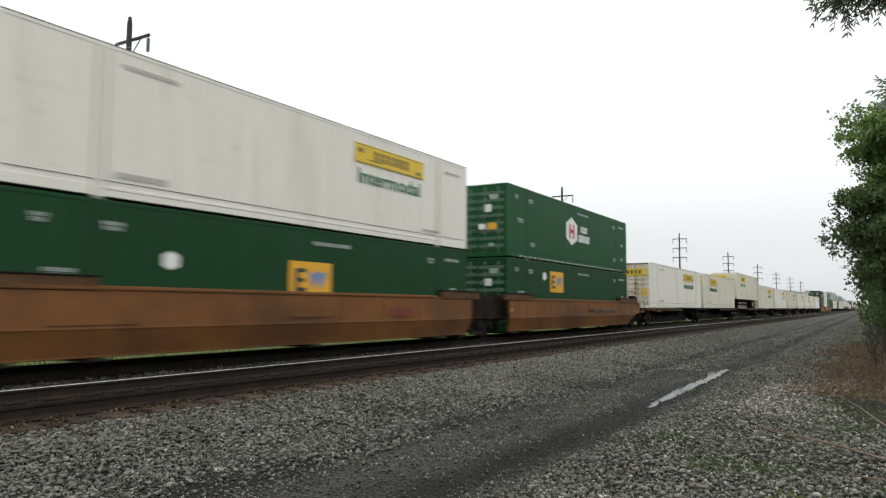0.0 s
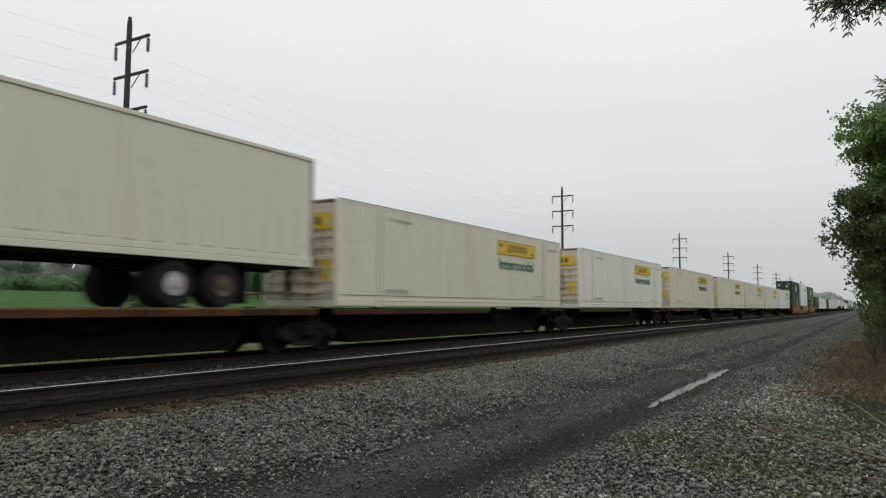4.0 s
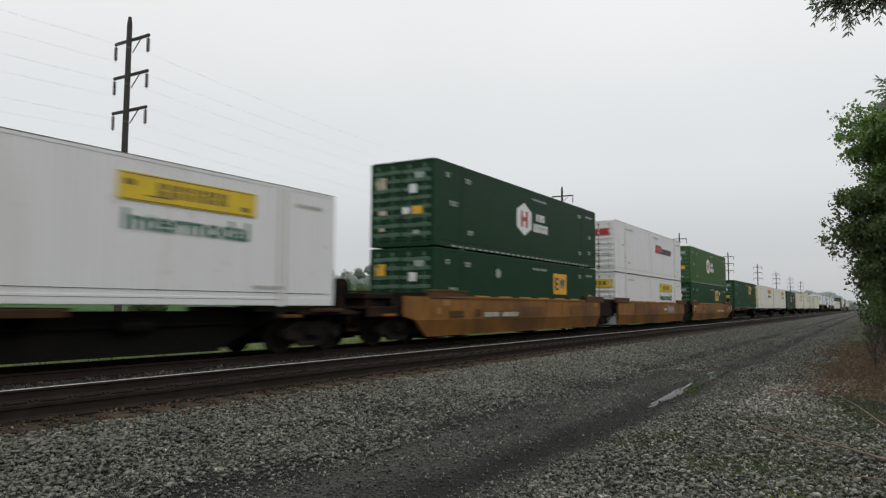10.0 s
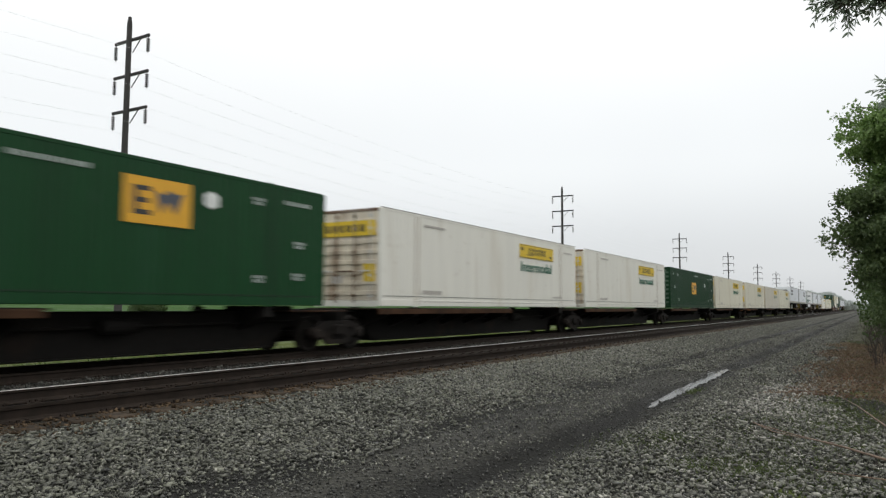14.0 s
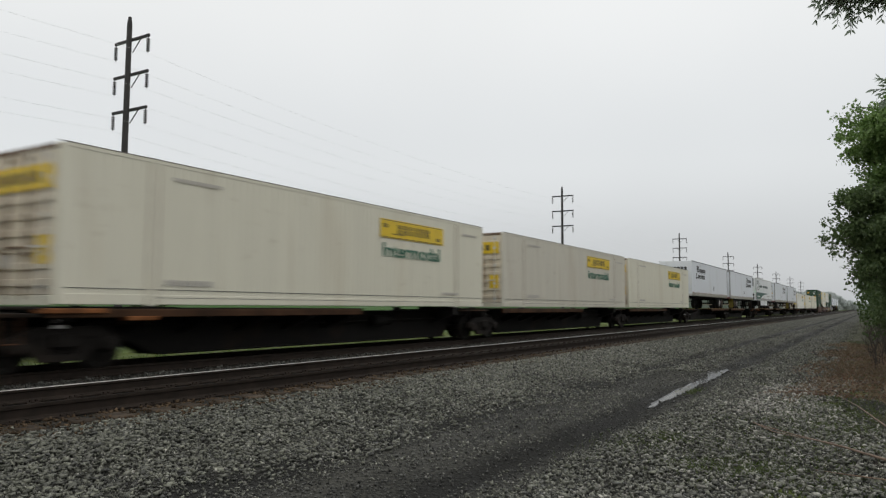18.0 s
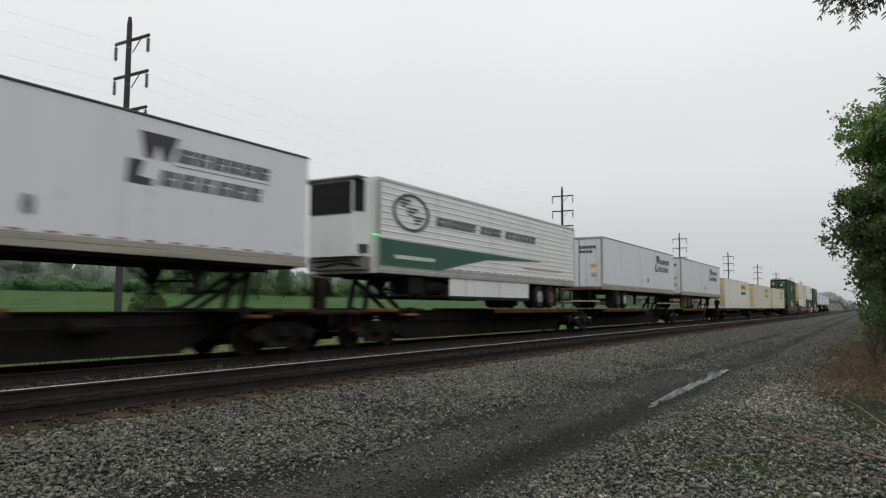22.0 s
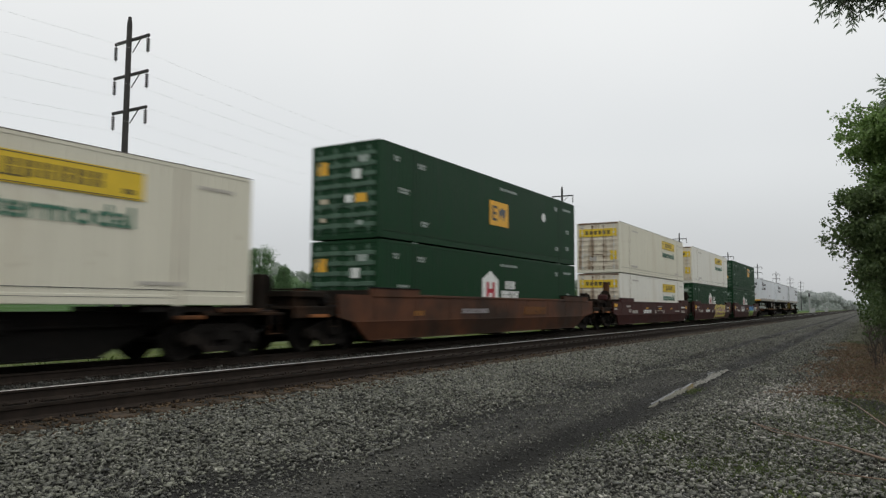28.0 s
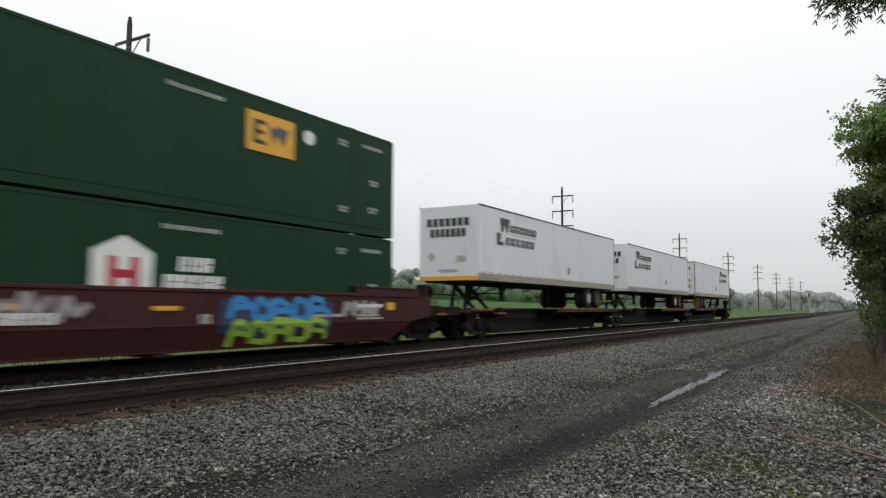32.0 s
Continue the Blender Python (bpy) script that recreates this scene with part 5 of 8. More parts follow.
def word_bars(u0, u1, z0, z1, letters, seed=1, x=HX + 0.012, t=0.004, near=-CL / 2, fill=0.76, lean=0.0):
    """Writing that is not lettered: a row of plain blocks, upright or leaning."""
    r = random.Random(seed)
    g = Geo()
    w = (u1 - u0) / letters
    for i in range(letters):
        k = fill * r.uniform(0.85, 1.1)
        a, b = near + u0 + (i + 0.5 - k / 2) * w, near + u0 + (i + 0.5 + k / 2) * w
        if lean:
            m = r.uniform(0.4, 0.6) * (z1 - z0) + z0
            h = 0.045 * (z1 - z0)
            sh = lambda z: lean * (z - z0)
            c = (a + b) / 2 + r.uniform(-0.1, 0.1) * (b - a)
            g.prism([(a, z0), (c - 0.04 * w, z0), (c - 0.04 * w + sh(z1), z1), (a + sh(z1), z1)], x, x + t)
            g.prism([(c + 0.06 * w, z0), (b, z0), (b + sh(m - h), m - h), (c + 0.06 * w + sh(m - h), m - h)], x, x + t)
            g.prism([(c + 0.06 * w + sh(m + h), m + h), (b + sh(m + h), m + h), (b + sh(z1), z1), (c + 0.06 * w + sh(z1), z1)], x, x + t)
            continue
        g.box(x, x + t, a, b, z0, z1 - (z1 - z0) * r.choice((0, 0, 0.05)))
    return g


def hexagon(cu, cz, ru, rz, x, t, near=-CL / 2):
    return Geo().prism([(near + cu, cz + rz), (near + cu + ru, cz + rz * 0.52), (near + cu + ru, cz - rz * 0.52), (near + cu, cz - rz), (near + cu - ru, cz - rz * 0.52), (near + cu - ru, cz + rz * 0.52)], x, x + t)


def shell_geo():
    """The box of a container: corrugated side walls between its rails."""
    half = CL / 2 - 0.04
    pts = []
    ys = np.arange(-half + 0.12, half - 0.3, 0.20)
    for sgn in (1, -1):
        side = []
        for y in ys:
            side += [(HX - 0.006, y), (HX - 0.006, y + 0.13), (HX - 0.016, y + 0.145), (HX - 0.016, y + 0.185)]
        side = [(HX - 0.006, -half)] + side + [(HX - 0.006, half)]
        if sgn < 0:
            side = [(-a, b) for a, b in side][::-1]
        pts += side
    return Geo().prism(pts, 0.2, CH - 0.03, axis=2)


def container(body, label, deco="none", reverse=False, group="containers on the freight train"):
    """A 53-foot container; its camera-side wall is +x, the end that leads is -y. reverse: the doors trail."""
    box_ = tagged(new("shipping_container"), label, "shipping container", group)
    part("shell", shell_geo, body, box_, key="shell")
    part("roof", lambda: Geo().box(-HX + 0.04, HX - 0.04, -CL / 2 + 0.05, CL / 2 - 0.05, CH - 0.04, CH - 0.012, 0.008), body, box_, key="roof")
    for s in (1, -1):
        a, b = (HX - 0.07, HX) if s > 0 else (-HX, -HX + 0.07)
        part("top_rail", lambda: Geo().box(a, b, -CL / 2 + 0.12, CL / 2 - 0.12, CH - 0.09, CH - 0.006, 0.01), body, box_, key=("top_rail", s))
        part("bottom_rail", lambda: Geo().box(a, b, -6.1, 6.1, 0.03, 0.235, 0.012), body, box_, key=("bottom_rail", s))
        part("end_rail", lambda: Geo().box(a, b, -CL / 2 + 0.15, -6.22, 0.03, 0.235, 0.01), body, box_, key=("end_rail", s))
        part("end_rail", lambda: Geo().box(a, b, 6.22, CL / 2 - 0.15, 0.03, 0.235, 0.01), body, box_, key=("end_rail_b", s))
        for e in (1, -1):
            y0, y1 = (CL / 2 - 0.15, CL / 2) if e > 0 else (-CL / 2, -CL / 2 + 0.15)
            part("corner_post", lambda: Geo().box(a - 0.03 * (s > 0), b + 0.03 * (s < 0), y0, y1, 0.03, CH - 0.03, 0.015), body, box_, key=("corner_post", s, e))
            part("lifting_post", lambda: Geo().box(a + 0.002 * s, b + 0.006 * s, e * 6.096 - 0.09, e * 6.096 + 0.09, 0.0, CH, 0.012), body, box_, key=("lifting_post", s, e))
            part("corner_casting", lambda: Geo().box(a - 0.08 * (s > 0), b + 0.08 * (s < 0) + 0.004, e * 6.096 - 0.09, e * 6.096 + 0.09, CH - 0.11, CH + 0.018, 0.012), M_VENT if body not in GREENS else M_STENCIL, box_, key=("corner_casting", s, e))
    if body in (M_WHITE, M_CREAM, M_BEIGE, M_GREYW):
        part("roof_lip", lambda: Geo().box(HX - 0.03, HX + 0.004, -CL / 2 + 0.02, CL / 2 - 0.02, CH - 0.012, CH + 0.006), M_LIP, box_, "grimy roof edge", key="roof_lip")
    seam_mat = M_SEAMG if body in GREENS else M_SEAMW
    for e in (1, -1):
        for k in (-1, 1):
            part("post_seam", lambda: Geo().box(HX - 0.004, HX + 0.002, e * 6.096 + k * 0.115 - 0.018, e * 6.096 + k * 0.115 + 0.018, 0.06, CH - 0.1), seam_mat, box_, key=("post_seam", e, k))
    if deco == "hub":
        def dashes():
            g = Geo()
            for k in range(29):
                g.box(HX, HX + 0.006, -CL / 2 + 1.2 + k * 0.48, -CL / 2 + 1.44 + k * 0.48, 0.05, 0.115)
            return g
        part("rail_dashes", dashes, M_DASH, box_, "pale worn dashes along the bottom rail", key="dashes")
    de = 1 if reverse else -1
    yd = de * CL / 2
    o = -de
    for s in (1, -1):
        x0, x1 = (0.012, HX - 0.1) if s > 0 else (-HX + 0.1, -0.012)
        lo, hi = sorted((yd + o * 0.045, yd + o * 0.012))
        door = part("door", lambda: Geo().box(x0, x1, lo, hi, 0.2, CH - 0.12, 0.012), M_DOORW if body in (M_WHITE, M_CREAM, M_BEIGE) else body, box_, key=("door", s, de))
        for k in (0.25, 0.78):
            xr = s * (0.05 + k * (HX - 0.15))
            rod = Geo().tube([(xr, yd - o * 0.022, 0.12), (xr, yd - o * 0.022, CH - 0.14)], 0.02, 6)
            for zz in (0.3, 0.9, 1.6, 2.3, 2.68):
                lo2, hi2 = sorted((yd - o * 0.005, yd - o * 0.035))
                rod.box(xr - 0.06, xr + 0.06, lo2, hi2, zz, zz + 0.09)
            lo2, hi2 = sorted((yd - o * 0.025, yd - o * 0.05))
            rod.box(min(xr, xr - s * 0.4), max(xr, xr - s * 0.4), lo2, hi2, 1.05, 1.09)
            part("lock_rod", rod, (M_RROD if k < 0.5 else M_ALU) if body not in GREENS else M_GGREY, door, key=("lock_rod", s, de, k))
        ribs = Geo()
        lo2, hi2 = sorted((yd + o * 0.012, yd - o * 0.022))
        for zz in np.linspace(0.34, 2.48, 8):
            xm = (x0 + x1) / 2
            ribs.box(x0 + 0.03, xm - 0.01, lo2, hi2, zz, zz + 0.14, 0.014).box(xm + 0.02, x1 - 0.03, lo2, hi2, zz + 0.012, zz + 0.152, 0.014)
        part("door_rib", ribs, M_GGREY if body in GREENS else (M_DOORW if body != M_GREYW else body), door, key=("door_rib", s, de))
    lo, hi = sorted((yd + o * 0.06, yd + o * 0.002))
    part("door_header", lambda: Geo().box(-HX + 0.1, HX - 0.1, lo, hi, CH - 0.12, CH - 0.02, 0.01), M_RROD if body in (M_WHITE, M_CREAM, M_BEIGE) else body, box_, key=("door_header", de))
    part("door_sill", lambda: Geo().box(-HX + 0.1, HX - 0.1, lo, hi, 0.01, 0.19, 0.01), body, box_, key=("door_sill", de))
    yf = -de * CL / 2
    lo, hi = sorted((yf + de * 0.05, yf + de * 0.012))
    front = part("front_wall", lambda: Geo().box(-HX + 0.1, HX - 0.1, lo, hi, 0.03, CH - 0.04, 0.01), M_DOORW if body in (M_WHITE, M_CREAM, M_BEIGE) else body, box_, key=("front_wall", de))
    ribs = Geo()
    lo, hi = sorted((yf + de * 0.014, yf - de * 0.035))
    for zz in np.linspace(0.3, 2.55, 9):
        ribs.box(-HX + 0.12, HX - 0.12, lo, hi, zz, zz + 0.13, 0.02)
    part("front_rib", ribs, body, front, key=("front_rib", de))
    before = set(box_.children)
    decorate(box_, deco, reverse, yd, o, body)
    for ob in box_.children:
        # signs and marks on the upper wall sit a little higher
        if ob not in before and ob.matrix_basis.translation.z + ob.data.vertices[0].co.z > 0.9:
            ob.matrix_basis = pose(0, 0, 0.062) @ ob.matrix_basis
    return box_


EMBLEM = {"emp": (10.2, 1.57, 12.35, 2.25), "emp_left": (10.3, 1.5, 4.74, 2.2), "emp_low": (7.1, 1.05, 12.3, 1.86), "emp_lead": (7.13, 1.1, 3.65, 1.83), "emp_next": (4.4, 1.58, 3.78, 2.27)}


def decorate(box_, deco, reverse, yd, o, body):
    X = HX + 0.010

    def strip(name, u0, u1, z0, z1, mat, label="", t=0.004, key=None):
        return part(name, plate(u0, u1, z0, z1, t, X), mat, box_, label)

    lo, hi = sorted((yd + o * 0.01, yd - o * 0.028))
    if deco == "yellow":
        u0 = 2.85 if reverse else 9.66
        sign = part("sign_panel", lambda: plate(u0, u0 + 3.6, 2.0, 2.56, 0.005, X), M_YELLOW, box_, "yellow sign panel", key=("yellow_panel", reverse))
        part("sign_mark", lambda: word_bars(u0 + 0.85, u0 + 2.75, 2.15, 2.43, 6, 3, X + 0.005, fill=0.74, lean=0.05).add(*((lambda q: (q.v, q.f))(plate(u0 + 0.62, u0 + 1.3, 2.12, 2.15, 0.004, X + 0.005)))), M_OLIVE, sign, key=("yellow_bars", reverse))
        part("sign_mark", lambda: plate(u0 + 0.14, u0 + 0.38, 2.3, 2.42, 0.004, X + 0.005), M_OLIVE, sign, key=("yellow_dot", reverse))
        part("sign_mark", lambda: plate(u0 + 3.15, u0 + 3.38, 2.1, 2.2, 0.004, X + 0.005), M_OLIVE, sign, key=("yellow_dot2", reverse))
        part("sign_mark", lambda: plate(u0 + 0.06, u0 + 3.54, 2.52, 2.535, 0.004, X + 0.005).box(X + 0.005, X + 0.009, -CL / 2 + u0 + 0.06, -CL / 2 + u0 + 3.54, 2.02, 2.035), M_INK, sign, key=("yellow_edge", reverse))
        word = new("lettering", text_mesh("Intermodal", 3.25, 0.42, M_GINK))
        word.parent = box_
        word.matrix_basis = pose(X + 0.002, -CL / 2 + u0 + 0.15, 1.43)
        tagged(word, "green lettering")
        part("number_mark", lambda: word_bars(2.3, 3.5, 0.42, 0.54, 10, 4, X), M_GREY, box_, key="n1")
        part("number_mark", lambda: word_bars(13.2, 14.3, 0.42, 0.5, 9, 5, X), M_GREY, box_, key="n2")
        part("number_mark", lambda: word_bars(2.4, 3.7, 2.52, 2.60, 11, 6, X), M_GREY, box_, key="n3")
        part("number_mark", lambda: word_bars(14.6, 15.6, 2.45, 2.53, 9, 7, X), M_GREY, box_, key="n4")
        # dark strips drawn for the shadow lines along the bottom rail
        part("seam", lambda: plate(0.2, 15.95, 0.328, 0.341, 0.003, X - 0.008), M_DGREY, box_, key="seam")
        part("seam", lambda: plate(2.05, 14.1, 0.168, 0.176, 0.003, X - 0.009), M_DGREY, box_, key="seamb")
        band = part("door_band", lambda: Geo().box(-1.12, 1.12, lo, hi, 2.06, 2.52), M_YELLOW, box_, "yellow band across the doors", key=("door_band", reverse))
        lo2, hi2 = sorted((yd - o * 0.028, yd - o * 0.031))
        marks = Geo()
        for i in range(6):
            marks.box(-0.75 + i * 0.26, -0.57 + i * 0.26, lo2, hi2, 2.18, 2.40)
        part("band_mark", marks, M_OLIVE, band, key=("band_mark", reverse))
        part("door_label", lambda: Geo().box(0.72, 1.1, lo, hi, 0.75, 1.28), M_YELLOW, box_, key=("door_label", reverse))
        part("door_label", lambda: Geo().box(-0.5, -0.1, lo, hi, 0.7, 0.95), M_GREY, box_, key=("door_label2", reverse))
        yf = -yd
        lo3, hi3 = sorted((yf + o * 0.014, yf + o * 0.042))
        part("front_label", lambda: Geo().box(-1.14, 1.14, lo3, hi3, 2.08, 2.56), M_YELLOW, box_, "yellow panel on the front wall", key=("front_label", reverse))
        return
    if deco == "red":
        part("logo", lambda: word_bars(8.72, 10.2, 1.60, 2.14, 3, 2, X, fill=0.94, lean=0.3), M_RED, box_, "red block logo", key="redlogo")
        part("logo", lambda: word_bars(10.28, 13.1, 1.60, 1.98, 9, 2, X, fill=0.84, lean=0.25), M_INK, box_, "black logo bars", key="redlogo2")
        for i, (u, z) in enumerate([(2.0, 2.5), (8.0, 2.52), (14.4, 2.5), (1.2, 1.5), (14.8, 0.6), (2.4, 0.6)]):
            part("number_mark", lambda: word_bars(u, u + (1.6 if z > 2 else 0.5), z, z + 0.1, 8 if z > 2 else 4, 3, X), M_GREY, box_, key=("rn", i))
        part("door_mark", lambda: Geo().box(-1.0, -0.4, lo, hi, 2.05, 2.42).box(-0.28, 0.28, lo, hi, 2.05, 2.42).box(0.4, 1.0, lo, hi, 2.05, 2.42), M_RED, box_, "red block logo on the doors", key="reddoor")
        part("door_label", lambda: Geo().box(-0.6, -0.2, lo, hi, 0.8, 1.05), M_YELLOW, box_, key="rdl")
        # the bottom rail's shadow line, drawn as a grey strip
        part("seam", lambda: plate(0.2, 15.9, 0.25, 0.27, 0.003, X), M_GREY, box_, key="seam2")
        return
    # green containers
    if deco == "hub":
        hx = part("emblem", lambda: hexagon(7.17, 1.58, 0.74, 0.68, X, 0.005), M_WINK, box_, "white six-sided emblem", key="hex")
        part("emblem_mark", lambda: plate(6.83, 7.03, 1.24, 1.92, 0.004, X + 0.005).box(X + 0.005, X + 0.009, -CL / 2 + 7.31, -CL / 2 + 7.51, 1.24, 1.92).box(X + 0.005, X + 0.009, -CL / 2 + 7.03, -CL / 2 + 7.31, 1.50, 1.66), M_RED, hx, "red blocks", key="hexmark")
        part("logo", lambda: word_bars(8.35, 9.3, 1.62, 1.93, 3, 4, X, fill=0.86, lean=0.12), M_WINK, box_, "white logo bars", key="hubt1")
        part("logo", lambda: word_bars(8.07, 9.66, 1.14, 1.50, 5, 5, X, fill=0.86, lean=0.12), M_WINK, box_, "white logo bars", key="hubt2")
    if deco in EMBLEM:
        u0, zs, du, dz = EMBLEM[deco]
        k = ("emp", deco)
        sg = part("sign_panel", lambda: plate(u0, u0 + 1.6, zs, zs + 0.94, 0.005, X), M_ORANGE, box_, "square yellow sign with dark blocks", key=(k, 0))
        y_ = -CL / 2 + u0
        part("sign_mark", lambda: Geo().box(X + 0.005, X + 0.009, y_ + 0.2, y_ + 0.34, zs + 0.18, zs + 0.76).box(X + 0.005, X + 0.009, y_ + 0.34, y_ + 0.62, zs + 0.18, zs + 0.28).box(X + 0.005, X + 0.009, y_ + 0.34, y_ + 0.56, zs + 0.42, zs + 0.52).box(X + 0.005, X + 0.009, y_ + 0.34, y_ + 0.62, zs + 0.66, zs + 0.76), M_INK, sg, key=(k, 1))
        part("sign_mark", lambda: Geo().prism([(y_ + 0.72, zs + 0.7), (y_ + 0.85, zs + 0.24), (y_ + 1.02, zs + 0.5), (y_ + 1.2, zs + 0.24), (y_ + 1.42, zs + 0.72), (y_ + 1.25, zs + 0.66), (y_ + 1.05, zs + 0.74), (y_ + 0.9, zs + 0.62)], X + 0.005, X + 0.009), M_BLUE if deco in ("emp_next", "emp_lead") else M_NAVY, sg, key=(k, 2))
        part("dot_mark", lambda: hexagon(du, dz, 0.2, 0.2, X, 0.004), M_STENCIL if deco == "emp_left" else M_WINK, box_, "faded white spot" if deco == "emp_left" else "white spot", key=(k, 3))
    if deco == "house":
        hs = part("emblem", lambda: Geo().prism([(-CL / 2 + 6.5, 1.02), (-CL / 2 + 7.82, 1.02), (-CL / 2 + 7.82, 1.95), (-CL / 2 + 7.16, 2.27), (-CL / 2 + 6.5, 1.95)], X, X + 0.005), M_WINK, box_, "white house-shaped emblem", key="house")
        part("emblem_mark", lambda: plate(6.83, 7.03, 1.2, 1.85, 0.004, X + 0.005).box(X + 0.005, X + 0.009, -CL / 2 + 7.31, -CL / 2 + 7.51, 1.2, 1.85).box(X + 0.005, X + 0.009, -CL / 2 + 7.03, -CL / 2 + 7.31, 1.44, 1.6), M_RED, hs, "red blocks", key="housemark")
        part("logo", lambda: word_bars(8.4, 9.3, 1.62, 1.93, 3, 4, X, fill=0.86, lean=0.12), M_WINK, box_, "white logo bars", key="houset1")
        part("logo", lambda: word_bars(8.05, 9.62, 1.22, 1.55, 5, 5, X, fill=0.86, lean=0.12), M_WINK, box_, "white logo bars", key="houset2")
    for i, (u, z, w) in enumerate([(13.55, 2.42, 0.4), (14.6, 2.44, 0.95), (14.95, 1.48, 0.42), (13.6, 0.66, 0.4), (1.0, 1.5, 0.6), (2.3, 0.64, 0.42), (2.1, 2.42, 0.45), (8.0, 2.48, 1.5), (0.75, 2.45, 0.3), (14.9, 0.75, 0.45)]):
        part("number_mark", lambda: word_bars(u, u + w, z, z + (0.09 if w > 0.8 else 0.075), max(3, int(w * 9)), i, X).add(*two_lines(u, w, z, X)) if w < 0.7 else word_bars(u, u + w, z, z + 0.1, int(w * 9), i, X), M_STENCIL, box_, key=("gn", i))
    # shadow line over the bottom rail, drawn in dark green
    part("seam", lambda: plate(0.2, 15.9, 0.25, 0.275, 0.003, X), M_SEAMG, box_, key="gseam")
    part("door_mark", lambda: Geo().box(-1.05, -0.65, lo, hi, 1.95, 2.35), M_ORANGE if deco != "hub" else M_PALE, box_, key=("gd1", deco == "hub", reverse))
    part("door_mark", lambda: Geo().box(0.45, 0.85, lo, hi, 1.02, 1.3), M_ORANGE, box_, key=("gd2", reverse))
    part("door_mark", lambda: Geo().box(0.05, 0.38, lo, hi, 1.05, 1.27), M_WINK, box_, key=("gd3", reverse))
    for k, (x0_, x1_, za, zb, mt) in enumerate(((-0.95, -0.62, 1.05, 1.2, M_PALE), (-0.9, -0.7, 0.55, 0.68, M_PALE), (0.55, 0.95, 2.25, 2.45, M_STENCIL), (0.5, 0.72, 0.42, 0.55, M_STENCIL))):
        part("door_mark", lambda: Geo().box(x0_, x1_, lo, hi, za, zb), mt, box_, key=("gd5", k, reverse))
    part("door_mark", lambda: Geo().box(0.3, 0.62, lo, hi, 1.75, 2.05), M_WINK, box_, key=("gd4", reverse))


def two_lines(u, w, z, X):
    g = word_bars(u + 0.02, u + w - 0.04, z - 0.095, z - 0.015, max(3, int(w * 9)), 8, X)
    return g.v, g.f


def wheelset_geo():
    g = Geo()
    for s in (1, -1):
        x = 0.753 * s
        prof = [(0.10, -0.07), (0.16, -0.065), (0.17, -0.02), (0.36, -0.005), (0.40, -0.055), (0.455, -0.06), (0.46, 0.03), (0.485, 0.045), (0.485, 0.07), (0.40, 0.07), (0.37, 0.03), (0.17, 0.02), (0.16, 0.06), (0.10, 0.07)]
        prof = [(r, -h * s) for r, h in prof]
        g.lathe(prof, (x, 0, 0), 0, 28)
    g.lathe([(0.085, -1.08), (0.085, -0.9), (0.09, -0.6), (0.08, 0), (0.09, 0.6), (0.085, 0.9), (0.085, 1.08)], (0, 0, 0), 0, 14)
    for k in range(6):
        a = math.pi * k / 3
        for s in (1, -1):
            g.box(s * 1.08 - 0.02, s * 1.08 + 0.02, 0.05 * math.cos(a) - 0.012, 0.05 * math.cos(a) + 0.012, 0.05 * math.sin(a) - 0.012, 0.05 * math.sin(a) + 0.012)
    return g


def side_frame_geo(s):
    """The cast side frame of a bogie, with its two openings' outline and bearing ends."""
    a, b = (0.93, 1.08) if s > 0 else (-1.08, -0.93)
    g = Geo()
    top = [(-1.12, 0.60), (-0.95, 0.66), (-0.55, 0.80), (0.55, 0.80), (0.95, 0.66), (1.12, 0.60), (1.12, 0.44), (0.9, 0.46), (0.55, 0.62), (-0.55, 0.62), (-0.9, 0.46), (-1.12, 0.44)]
    g.prism(top, a, b)
    bot = [(-0.78, 0.50), (-0.42, 0.18), (0.42, 0.18), (0.78, 0.50), (0.66, 0.58), (0.36, 0.30), (-0.36, 0.30), (-0.66, 0.58)]
    g.prism(bot, a + 0.01, b - 0.01)
    for y in (-0.3, 0.3):
        g.box(a + 0.02, b - 0.02, y - 0.06, y + 0.06, 0.25, 0.7, 0.01)
    g.prism([(-0.9, 0.5), (-0.45, 0.24), (0.45, 0.24), (0.9, 0.5), (0.55, 0.7), (-0.55, 0.7)], a + 0.04, b - 0.05)
    return g


